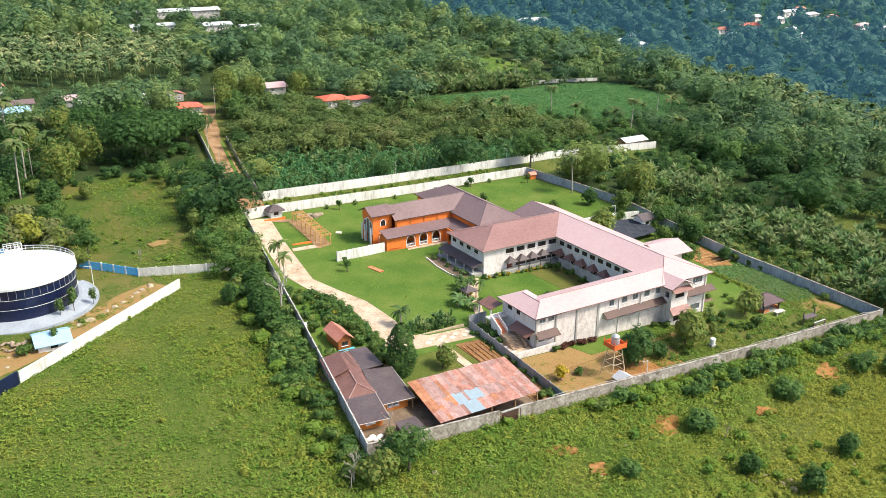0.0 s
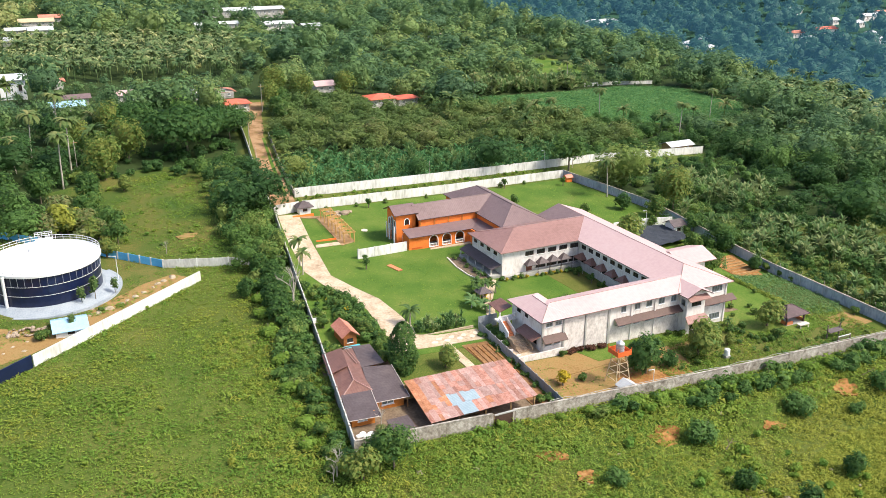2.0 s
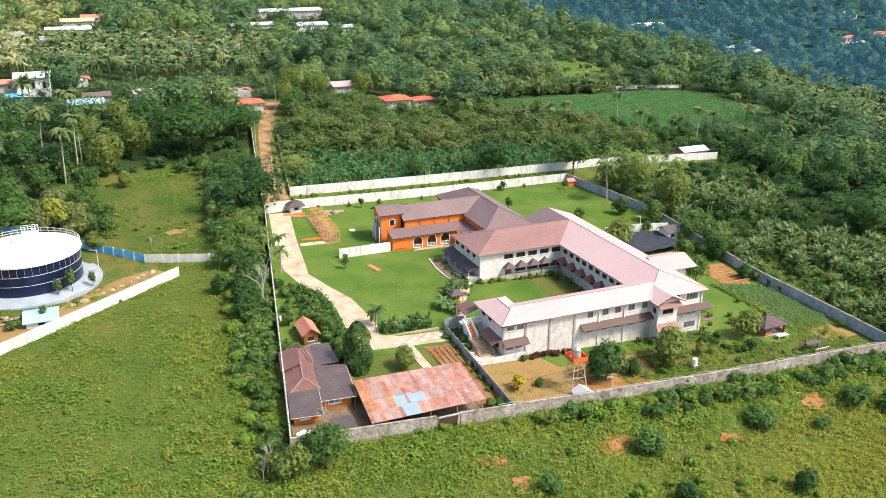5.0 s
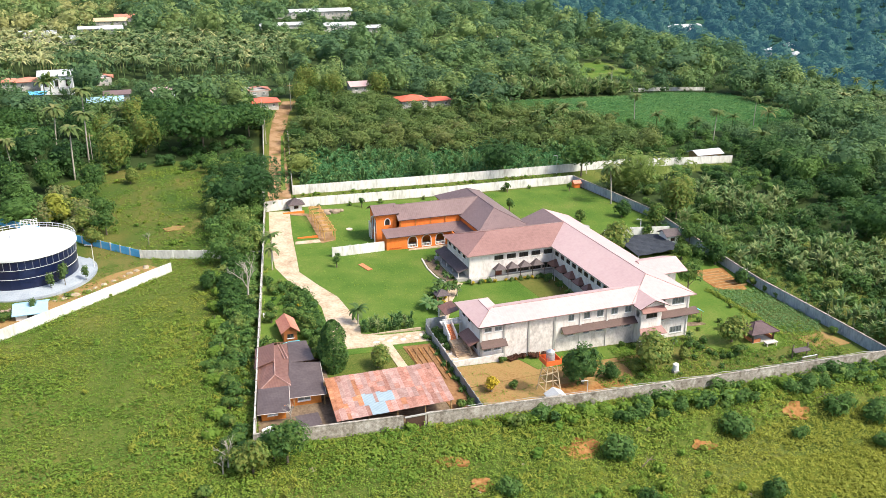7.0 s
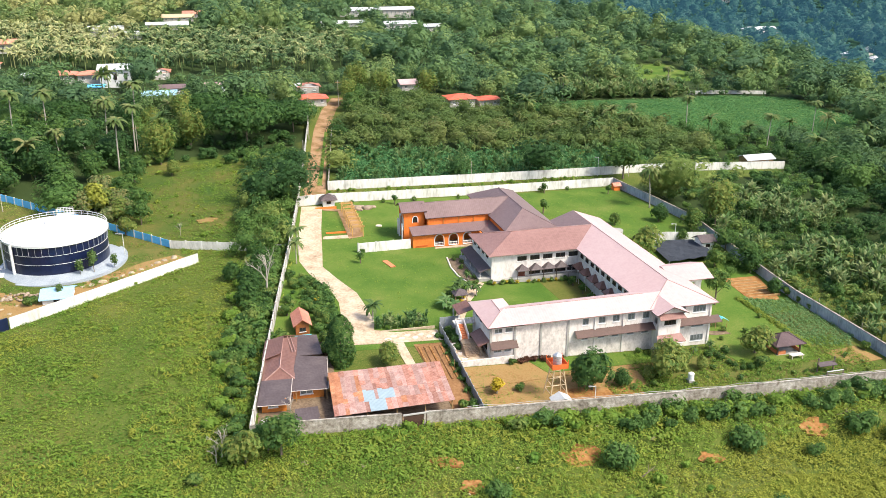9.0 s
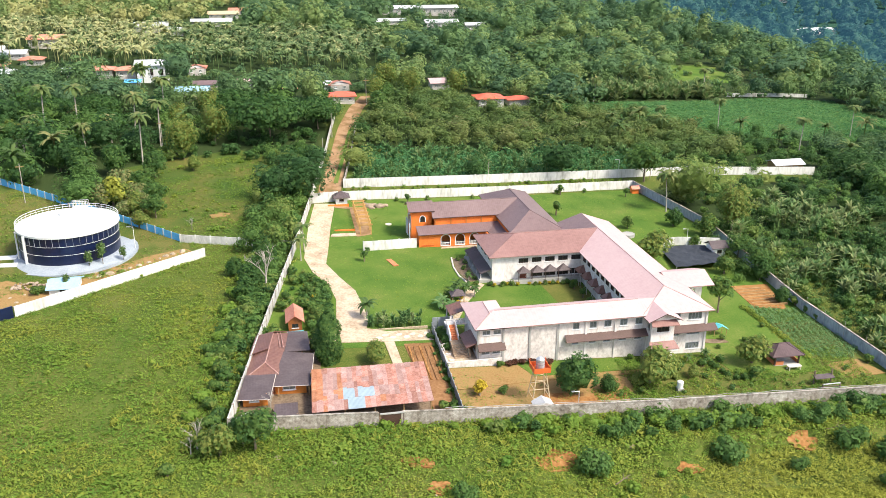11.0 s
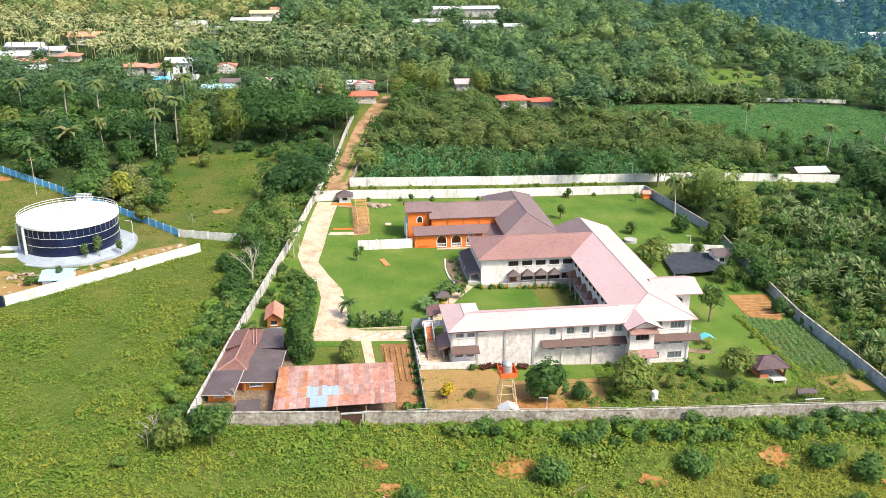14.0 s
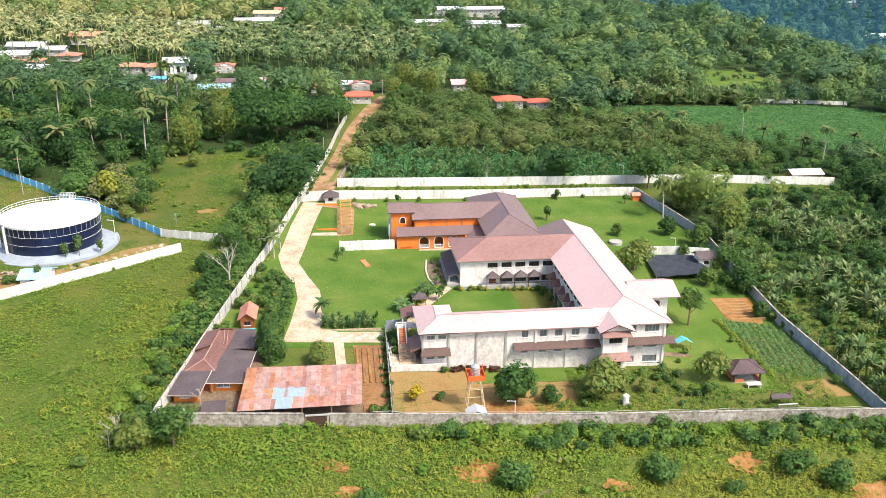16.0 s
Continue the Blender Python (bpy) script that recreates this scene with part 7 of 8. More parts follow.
bush_dark 40.2,-2.4,0.5 40.3,-3.8,0.5 40.4,-5.2,0.55 40.6,-6.6,0.5 41.2,-7.8,0.5 41.9,-8.8,0.5 43.2,-9.0,0.6
palm_low -15.4,18.6,1.15
palm_mid -24.6,52.8,0.95 -25.6,48,0.8
palm_tall_b 67.6,73.0,0.95
round_a 64.5,62.5,0.8
sapling 38,72.5,1.15 -12.6,46.6,0.8 -11.6,50,0.6
round_b 52.3,61.6,0.65 69.5,55,1.2
shrub -8.2,84,1 0,84.6,1 8,85.6,1.1 20,86.8,0.9 33,88,1.2 44,89.6,1.3 52,90.4,1.0
sapling 44.5,88.5,0.9 2.5,83,0.8 62,86,0.8
bush -27.6,35.6,1.0 -24.6,30.4,0.9 -26.4,24,1.1 -24.4,20.5,1.2 -30,23,1.1 -22.7,12.5,1.0 -25.3,7.6,1.1 -22.3,15.5,0.9 -31.6,12.5,1.0
round_b -24.2,17.5,0.62 -24.8,11.2,0.55
gold -24.0,27.5,0.55 -23.4,23.8,0.5 -25.6,33.5,0.4
bush_dark -27.4,40.5,0.9 -29.6,28.5,0.8 -33.4,13.6,0.9
crimson 5.8,-0.2,0.9 7.0,-0.2,1.0 8.2,-0.3,1.0 9.4,-0.3,1.05 10.6,-0.3,1.0 11.8,-0.3,0.95 13.0,-0.3,0.9
bush 4.2,-0.6,0.6 29.0,-1.6,0.7 27.0,-0.6,0.6
palm_low 40.2,-1.4,0.55 36.4,-2.4,0.5
bush_dark 34.5,-4.2,0.6 38.6,-4.0,0.7 42,-3,0.7 30.5,-4.4,0.6
banana -1.5,21.5,0.8 0.2,20.2,0.8 -0.6,23,0.8 0.8,18.6,0.7
palm_low 4.6,27.2,0.7 6.2,26.0,0.7 5.2,28.8,0.6 3.8,29.6,0.7
bush 1.0,26.5,0.7 6.8,29.3,0.6 7.6,31,0.6 3.2,21.2,0.6
palm_low 6.8,33.6,0.55
shrub 8.2,34.2,0.9 7.6,37,0.9 7.2,40,0.9 8.2,43,0.9 7.0,45,0.9
shrub 13,30.4,1.0 14.8,30.4,1.1 19.6,30.2,0.8 21.6,30.2,0.9 23.4,30.2,0.9 25.4,30.0,0.9 26.6,28.6,1.0
sapling 26.8,27.5,0.7 27.2,23.5,0.7 27.0,19.5,0.7 26.8,15.5,0.6
gold 2.2,22.6,0.5 3.4,25.0,0.45 1.4,20.0,0.4 11.2,30.2,0.4 20.6,30.3,0.35 16,30.2,0.4
shrub 16.8,18,1.3 17.8,18.6,1.0
bush 27.4,29.6,0.6 27.9,25.6,0.6 27.8,21.6,0.55 27.6,17.6,0.6 28.2,14.6,0.55
gold 22.6,30.4,0.35 24.4,30.4,0.35 13.8,30.6,0.4 18.4,30.3,0.35
bush_dark 10.6,30.8,0.5 26.2,30.2,0.6
palm_low 3.0,27.8,0.75 1.8,25.2,0.7
bush_dark -2.9,9.6,0.9 -3.2,7.6,1.0 -3.6,5.6,0.7 -3.3,11.2,0.8 -5.9,-11.8,0.6
banana 44.6,9.2,0.6 45.8,11,0.6
round_b 63.6,49.4,0.6
""")
plants("outside the block wall", """
weedbush 1.5,-18.4,0.9 6.0,-17.8,1.0 10.3,-18.2,0.9 2.8,-17.6,0.8 19.6,-18.9,1.1 16.7,-18.6,0.8 23.3,-19.4,0.9 28.0,-19.3,1.1 31.6,-19.8,1.0 34.7,-20.8,1.1 41.3,-19.6,1.0 45.9,-20,1.0 52.4,-20.2,1.0 56.6,-20.4,0.9 61.2,-21.5,1.0 -2.1,-17.4,0.7 -7,-17.2,0.5 13.4,-18.9,0.8
slopebush 10.4,-27.4,1.05 31.0,-27.0,1.05 -9,-33,0.7 25.4,-21,0.6 46,-21.4,0.65
slopebush 50.6,-27.4,1.1 55.4,-30.2,1.05 57.5,-20.4,0.7 40.2,-30.6,0.6 36,-21.8,0.7 52.5,-21.6,0.65 18.4,-20.6,0.6
round_a 8.2,-39,0.6 12.8,-45.5,0.75 26,-42,0.65
bush_dark 38,-22.4,0.9 47.5,-23,0.9 20.8,-22.6,0.9 66,-24,1.1 64,-30,1.2 50,-36,1.2
shade -35.0,-19.6,0.9 -36.6,-18.4,0.65
bright -39.6,-20.2,1.2
bush -42,-14,1.0 -41.2,-9,1.1 -40.6,-4,1.1 -40.4,1.5,1.2 -39,6,1.1 -38.2,11,1.2 -37.6,16,1.3 -36.8,21,1.3 -43,-17.6,1.0 -46,-24,0.9
bush_dark -39.2,-1,1.1 -38.2,8.6,1.2 -37.4,19,1.3 -36.4,25,1.5 -35.6,30,1.6 -34.4,36,1.6 -33.2,42,1.6
round_a -36.6,27.6,0.85 -35.8,33,0.95 -34.2,39,0.85 -32.6,46,0.8 -38.6,41,0.7 -33.4,51,0.75
weedbush -42.6,-6,0.9 -41.6,4,1.0 -40.4,13,1.0 -39.6,23,1.1 -38.8,31,1.0 -37.4,38,0.9 -37,46,1.0 -44,-11,0.8
slender -66.8,47.4,1.0 -64.4,48.4,1.35 -60.8,50.6,0.9 -69.2,37.6,0.85
bush -73.6,36.6,0.8 -74.5,36,0.9 -82,30,1.1 -64,44,0.5
""")
plants("beyond the walls", """
palm_tall -64.4,118.2,1.05 -94.2,145,1.15 -61.2,134.5,1.05 -62,160,1.15 -86,150,1.1 -108,150,1.1
palm_tall_b -94,131,0.9 -79,122.5,0.9 -74.4,135,0.85 -70,150,1.1
umbrella -30,139,1.5 -15,152,1.05 -42,164,1.1 -95,158,1.0 -82,166,0.9
olive -54,123,1.1 -46,138,1.1 -57,152,0.85 -48,160,1.1 8,188,0.9 22,196,1.0 14,204,1.1 40,200,1.0
yellowing -67.5,85.5,1.7 -64.2,88.5,1.2
bright -81,194,1.35 -73,196,1.2 -89,199,1.4 -66,190,1.2 -51,112,1.0 -108,140,2.2 -100,136,1.9
dry -33.6,-11.6,0.4
dry -66.7,94,1.6 -69.2,85,1.4 -62.4,87,1.3 -60.4,80,1.2 -64,78,1.0
shade 6.5,168,1.0 8.5,178,1.1 -13,177,1.1 -12,186,0.9 12,188,1.1
big -70,108,0.9 -78,108,0.9 -84,112,0.8 -60,106,0.8
shade 73,99.5,1.6 -58,84,0.9 -61,92,1.0 -57,76,0.8
bright -62,80,1.3 -66,86,1.4 -60,70,1.0
olive 77.5,58,1.1 80,64,0.8
palm_tall 141,129.5,0.95 128,160,0.9 76,102,0.6 176,152,0.85 150,215,0.9
palm_tall_b 105,158,0.8 98,206,0.9
""")

# bare pale trees by the wall
bare = Geo()
brg = random.Random(9)
def branch(g, p, d, length, r, depth):
    q = p + d * length
    g.tube(p, q, r, r * 0.65, 5)
    if depth:
        for _ in range(3 if depth > 1 else 2):
            e = (d + Vector((brg.uniform(-0.8, 0.8), brg.uniform(-0.8, 0.8), brg.uniform(-0.1, 0.5)))).normalized()
            branch(g, p + d * length * brg.uniform(0.6, 1.0), e, length * brg.uniform(0.5, 0.75), r * 0.55, depth - 1)
branch(bare, Vector((0, 0, -0.3)), Vector((0.05, 0, 1)), 3.2, 0.16, 4)
bare_mesh = bare.mesh("trunk", M_PALEBARK)
for x, y, s in ((-42.6, -18.7, 0.8), (-32.9, 31.0, 1.6), (-43.4, -19.6, 0.5), (-48.6, 68, 0.5), (-60, 83, 0.8), (-93.9, 118, 1.3), (-32.8, -9.8, 0.55)):
    t = thing("bare_tree", "leafless pale grey tree with bare branches", "tree", (x, y, gz(x, y)), "bare trees")
    ob = new("trunk", bare_mesh)
    ob.parent, ob.scale = t, (s, s, s)

# rocks on the front slope
rock_bm = bmesh.new()
bmesh.ops.create_icosphere(rock_bm, subdivisions=2, radius=0.5)
for v in rock_bm.verts:
    v.co *= 1 + 0.35 * noise.noise(v.co * 2.3)
    v.co.z *= 0.7
rock_me = bpy.data.meshes.new("rock")
rock_bm.to_mesh(rock_me)
rock_bm.free()
rock_me.materials.append(M_ROCK)
rg = random.Random(5)
for x, y, s in ((-32.2, -21.6, 1.1), (17.3, -24.1, 0.9), (-24.8, -23.6, 0.9), (-4.5, -27.7, 0.8), (10.6, -20.0, 0.9), (11.5, -35.9, 1.0), (10.7, -42.5, 1.4), (11.4, -44.0, 1.5), (7.8, -40.2, 1.0), (9.6, -41.3, 1.2), (9.0, -38.6, 0.9), (12.4, -42.4, 1.1), (8.6, -35.9, 0.8), (10.2, -40.0, 0.9), (23.8, -39.8, 0.8), (24.6, -44, 0.7), (-12.6, -31.7, 0.6), (3.7, -26.1, 0.6),
                (-64.6, 43.6, 1.6), (-62.6, 44.6, 2.0), (-63.6, 45.2, 1.1), (-60.4, 46.2, 1.2), (-59.2, 47.3, 1.4), (-56, 49.8, 1.2), (-51.6, 54, 1.3), (-49.8, 55.2, 1.8), (-54, 51.6, 1.0), (-80, 33, 0.7), (-78.6, 35, 0.9), (-76.4, 36.2, 0.7), (-81, 36.6, 0.8), (-66, 43.2, 1.4), (-57.6, 48.4, 1.4), (-53, 52.8, 1.5), (-65.4, 45.4, 1.0), (-77, 33, 0.9)):
    ob = tagged(new("rock", rock_me), "pale rock lying among the weeds", "rock", "loose rocks")
    ob.location, ob.scale, ob.rotation_euler = (x, y, gz(x, y) + 0.06 * s), (s, s * rg.uniform(0.55, 1.0), s * rg.uniform(0.5, 0.8)), (0, 0, rg.uniform(0, 6))

# heap of brown stones beside the pump shed
heap = random.Random(17)
stone_me = rock_me.copy()
stone_me.name = "stone"
stone_me.materials[0] = M_RUBBLE
for i in range(34):
    a, r = heap.uniform(0, 6.28), 2.6 * math.sqrt(heap.random())
    x, y, k = -76.2 + 1.25 * r * math.cos(a), 39.6 + 0.9 * r * math.sin(a), heap.uniform(0.5, 1.0)
    ob = tagged(new("stone", stone_me), "broken brown stone in the heap by the tank", "stone", "stones of the heap")
    ob.location, ob.scale, ob.rotation_euler = (x, y, gz(x, y) + 0.16 + 0.5 * max(0, 1 - r / 2.6)), (k, k * 0.8, k * 0.8), (heap.uniform(-0.4, 0.4), heap.uniform(-0.4, 0.4), heap.uniform(0, 6))

# ---- woods, groves, crops and weeds ----
CLEAR = [(-64, 62), (-36, 60), (-31, 80), (-28, 116), (-40, 126), (-66, 110)]
TANKLOT = [(-100, 8), (-73, 27), (-40, 55), (-50, 63), (-68, 80), (-100, 106), (-140, 120), (-140, 0)]
ROADBAND = [(-22.5, 82), (-9, 168), (-4, 205), (11, 205), (2, 165), (-1, 152), (-10.5, 98), (-10, 94)]
BACKYARD = [(-13, 84), (68, 91), (136, 106.5), (136, 110), (72, 106), (-11, 98)]


def open_land(x, y):
    """Where no wood grows."""
    o = inside(LOT, x, y) | inside(CLEAR, x, y) | inside(TANKLOT, x, y) | inside(ROADBAND, x, y) | inside(BACKYARD, x, y) | inside(FIELD_A, x, y) | inside(FIELD_B, x, y)
    o |= (y < 60) & (x < -31) | (y < -14) & (x < 76) | (y < -20) & (x < 140) | (x < 73) & (y < 84)
    o |= inside(ORCHARD, x, y) | inside([(112, 99), (128, 101), (135, 118), (114, 119)], x, y) | (x > -18) & (x < 2) & (y > 90) & (y < 103)
    return o


GIANTS = ((-30, 139, 15), (-15, 152, 10), (-54, 123, 8), (-46, 138, 7), (-62, 134, 4), (-94, 132, 6), (-79, 122, 6), (-74, 135, 5), (-64, 118, 5))


def giants(x, y):
    """Room for the great trees and palms at the back of the clearing."""
    near = np.zeros(x.shape, bool)
    for gx_, gy_, r in GIANTS:
        near |= (x - gx_) ** 2 + (y - gy_ + r / 3) ** 2 < r * r
    return near


def seen_land(x, y):
    """The fan of land that the flight looks over."""
    return (x > -45 - 0.38 * (y + 124)) & (x < -55 + 1.75 * (y + 110)) & ((x < crest(y) + 22) | (x > crest(y) + 130))


def off_houses(x, y):
    """Clear of the valley houses and of a strip before them."""
    ok = np.ones(x.shape, bool)
    for hx, hy, w, _ in VALLEY:
        along, side = (hx - x) * 0.76 + (hy - y) * 0.65, (hx - x) * 0.65 - (hy - y) * 0.76
        ok &= ~((np.abs(side) < w / 2 + 3) & (along > -9) & (along < 26))
    return ok


def village(x, y):
    """On the ground of a village house or close to it."""
    near = np.zeros(x.shape, bool)
    for hx, hy, w, d, *_ in HOUSES:
        near |= (np.abs(x - hx) < w / 2 + 3.0) & (np.abs(y - hy) < d / 2 + 3.2)
    return near


def before_house(x, y):
    """Just in front of a village house, where only low growth stands."""
    low = np.zeros(x.shape, bool)
    for hx, hy, w, *_ in HOUSES:
        far = math.hypot(hx + 45, hy + 115)
        ux, uy = (hx + 45) / far, (hy + 115) / far
        along, side = (hx - x) * ux + (hy - y) * uy, (hx - x) * uy - (hy - y) * ux
        low |= (np.abs(side) < w / 2 + 3) & (along > 0) & (along < (44 if w >= 15 else 34 if hx < -60 else 24))
    return low


WOODS = [crown(RNG, r, h, b, k, 480, s * 0.92, 0.52, 0.18, (0.8, 1.1)) for r, h, b, k, s in ((4.2, 8.0, 0.0, 9, 0.45), (4.8, 7.0, -0.2, 12, 0.47), (3.7, 9.0, 0.0, 8, 0.43), (4.4, 9.8, 0.2, 11, 0.46), (4.0, 6.2, -0.2, 8, 0.42))]
TREES = [crown(RNG, r, h, b, k, 235, s, 0.5, 0.18, (0.8, 1.1)) for r, h, b, k, s in ((4.2, 8.0, 0.0, 11, 0.56), (4.8, 7.0, -0.2, 14, 0.58), (3.6, 9.0, 0.0, 9, 0.54), (4.4, 9.8, 0.2, 13, 0.58), (3.8, 6.2, -0.2, 10, 0.52))]
OUTER = [crown(RNG, r, h, b, k + 5, 250, s * 0.72, 0.5, 0.16, (0.84, 1.08)) for r, h, b, k, s in ((4.4, 8.6, 0.0, 8, 0.74), (5.0, 7.4, -0.2, 7, 0.76), (3.8, 9.8, 0.0, 5, 0.72), (4.4, 10.6, 0.2, 6, 0.74), (4.9, 8.0, 0.0, 5, 0.74))]
LIGHT = [crown(RNG, r, h, b, k + 4, 96, s * 0.68, 0.48, 0.16, (0.86, 1.08)) for r, h, b, k, s in ((4.4, 9, 0.4, 6, 1.15), (5.0, 8, 0.2, 4, 1.2), (3.8, 10, 0.5, 5, 1.1), (4.6, 8.6, 0.2, 3, 1.15), (4.2, 9.4, 0.2, 4, 1.12))]
HILLS = [crown(RNG, r, h, b, k + 2, 22, s * 1.14, 0.52, 0.16, (0.86, 1.06)) for r, h, b, k, s in ((4.6, 9, 0.0, 5, 1.3), (5.2, 8, 0.0, 4, 1.35), (4.0, 10, 0.0, 3, 1.25), (4.8, 8, 0.0, 3, 1.3))]
BUSHES = [crown(RNG, r, h, b, k, 80, s) for r, h, b, k, s in ((1.6, 2.2, -0.2, 6, 0.38), (1.9, 2.0, -0.2, 7, 0.40), (1.3, 2.6, -0.1, 5, 0.36))]
prg = random.Random(31)
PALMS = []
for i in range(5):
    v, f = frond_fan(prg, 18, 4.5, 0.46, 7.0, 1.9, 0.9, segs=3)
    g = Geo().tube((0, 0, -0.5), (0, 0, 7.5), 0.2, 0.15, 5)
    tv, tf = tube_arrays(g)
    PALMS.append((np.concatenate([v, tv]), np.concatenate([f, tf + len(v)])))
BANANAS = []
for i in range(4):
    V, F, o = [], [], 0
    for k in range(3):
        v, f = frond_fan(prg, 8, 2.7, 0.32, 1.5 + 0.7 * k, 1.25, 1.5, segs=4)
        foot = np.array([prg.uniform(-1, 1), prg.uniform(-1, 1), 0])
        tv, tf = tube_arrays(Geo().tube((0, 0, -0.4), (0, 0, 1.6 + 0.7 * k), 0.2, 0.12, 5))
        V += [v + foot, tv + foot]
        F += [f + o, tf + o + len(v)]
        o += len(v) + len(tv)
    BANANAS.append((np.concatenate(V), np.concatenate(F)))


ROW_BANANAS = []
for i in range(4):
    V, F, o = [], [], 0
    for k in range(4):
        v, f = frond_fan(prg, 8, 1.9, 0.34, 0.3 + 0.55 * k, 1.2, 1.5, segs=3)
        v = v + np.array([prg.uniform(-1.2, 1.2), prg.uniform(-1.2, 1.2), 0])
        V.append(v), F.append(f + o)
        o += len(v)
    ROW_BANANAS.append((np.concatenate(V), np.concatenate(F)))


def patchy(x, y, size, seed):
    """A slow wander from 0 to 1 over the land."""
    a = np.sin(x / size + seed) + np.sin(y / size * 1.1 + seed * 2.3) + np.sin((x + y) / size * 0.7 + seed * 1.7) + np.sin((x - 1.6 * y) / size * 1.9 + seed)
    return np.clip(0.5 + a / 6, 0, 1)


def grove(x, y):
    """Where coconut palms stand instead of broadleaved trees."""
    return (inside([(-200, 268), (-100, 258), (-30, 254), (18, 262), (38, 357), (-50, 366), (-240, 378)], x, y)) | (inside([(196, 60), (262, 60), (262, 170), (240, 200), (214, 176)], x, y))


def bananas_at(x, y):
    return inside([(73, -12), (92, -20), (118, 10), (112, 48), (124, 70), (112, 84), (92, 74), (75, 62), (71, 20)], x, y) | inside([(72, 203), (95, 209), (120, 206.5), (149, 210), (160, 213), (158, 224), (84, 222)], x, y)


co = np.empty(len(land.vertices) * 3, np.float32)
land.vertices.foreach_get("co", co)
gx, gy = co[0::3].astype(float), co[1::3].astype(float)
wood = (gy > 40) & ~open_land(gx, gy) | (gx > 200) & (gy > -40)
land.attributes.new("wood", "FLOAT", "POINT").data.foreach_set("value", wood.astype(np.float32))
def species(x, y, rng, size, seed):
    """Tints of a mixed wood in drifts of dark, middling and light kinds, and the height of each tree."""
    k = rng.uniform(size=len(x)) * 0.7 + 0.45 * patchy(x, y, size, seed) - 0.08
    tone = np.where(k < 0.34, -0.02, np.where(k < 0.66, 0.36, 0.88)) + rng.normal(0, 0.14, len(x))
    tall = np.where(k < 0.34, 1.05, np.where(k < 0.66, 0.85, 0.95)) * rng.uniform(0.6, 1.3, len(x))
    tall = np.where(rng.uniform(size=len(x)) < 0.07, tall * 1.45, tall)
    return np.clip(tone, -0.05, 1.05), tall


x, y = spread(-200, 300, -30, 235, 8.0, RNG, lambda x, y: seen_land(x, y) & ~giants(x, y) & ~open_land(x, y) & ~village(x, y) & ~grove(x, y) & ~bananas_at(x, y) & (x < crest(y) + 22))
orch = (y > 126) & (y < 200) & (x > -2) & (x < 118) & (y < 196 - 0.22 * (x - 40))
tone, tall = species(x, y, RNG, 13, 1.0)
high = np.where(orch, 0.62, 0.62 + 0.6 * patchy(x, y, 11, 3.0)) * tall
high = np.where(orch, np.clip(high, 0.46, 0.66), high)
high = np.where((x > 80) & (x < 190) & (y > 125) & (y < 180 - 0.2 * (x - 70)), np.minimum(high, 0.52), high)
high = np.where((x > 80) & (x < 132) & (y > 72) & (y < 124), np.minimum(high, 0.40), high)
high = np.where((x >= 132) & (x < 180) & (y >= 105) & (y < 150), np.minimum(high, 0.66), high)
high = np.where(before_house(x, y), np.minimum(high, 0.31), high)
meadow_edge = (x > 140) & (x < 196) & (y > 226) & (y < 262)
high = np.where(meadow_edge, np.minimum(high, 0.3), high)
rim = (x > 196) & (y > 208) | (x > crest(y) - 22) & (y > 150)
high, tone = np.where(rim, np.clip(high, 0.3, 0.48), high), np.where(rim, 0.36 + 0.3 * tone, tone)
high = np.where((y > 218) & (x < 26), np.minimum(high, 0.42), high)
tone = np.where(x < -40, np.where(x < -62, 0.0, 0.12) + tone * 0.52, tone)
out = (x > 150) | (y > 172)
tone = np.where((x > 100) & (y < 160), 0.05 + tone * 0.55, tone)
near = ~out & ~orch
stuff("woodland", WOODS, x[near], y[near], high[near] * 1.42, tone[near], M_LEAF, "dense mixed green woodland round the compound", "woodland", RNG, squash=RNG.uniform(0.72, 0.95, near.sum()))
far = out & ~orch
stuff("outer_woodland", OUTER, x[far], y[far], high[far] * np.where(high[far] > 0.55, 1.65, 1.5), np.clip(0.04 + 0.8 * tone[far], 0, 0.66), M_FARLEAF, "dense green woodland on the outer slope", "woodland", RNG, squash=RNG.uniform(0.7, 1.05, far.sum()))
x, y = spread(-3, 118, 124, 200, 5.4, RNG, lambda x, y: (y < 197 - 0.22 * (x - 40)) & ~open_land(x, y) & ~village(x, y))
stuff("olive_trees", TREES, x, y, RNG.uniform(0.72, 1.12, len(x)) * np.where(before_house(x, y), np.where(x < 30, 0.62, 0.9), 1.0), np.clip(0.2 + 0.5 * patchy(x, y, 16, 5.0) + RNG.normal(0, 0.16, len(x)), 0, 1), M_OLIVE, "closed band of olive green trees before the crop field", "orchard", RNG, squash=RNG.uniform(0.62, 0.9, len(x)))
x, y = spread(-420, 300, 232, 580, 11.0, RNG, lambda x, y: seen_land(x, y) & ~open_land(x, y) & ~village(x, y) & ~grove(x, y) & (x < crest(y) + 22))
tone, tall = species(x, y, RNG, 26, 2.0)
# tone climbs to the far left: bright haze painted into the leaf colour
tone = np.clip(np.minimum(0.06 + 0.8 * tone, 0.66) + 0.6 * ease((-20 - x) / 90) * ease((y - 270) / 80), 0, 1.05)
tall = np.where((y < 268) & (x < 30), np.minimum(tall, 0.42), tall)
tall = np.where(before_house(x, y) | (x > 140) & (x < 196) & (y < 262), np.minimum(tall, 0.3), tall)
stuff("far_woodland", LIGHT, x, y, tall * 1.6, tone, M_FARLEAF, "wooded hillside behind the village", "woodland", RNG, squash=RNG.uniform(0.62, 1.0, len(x)))
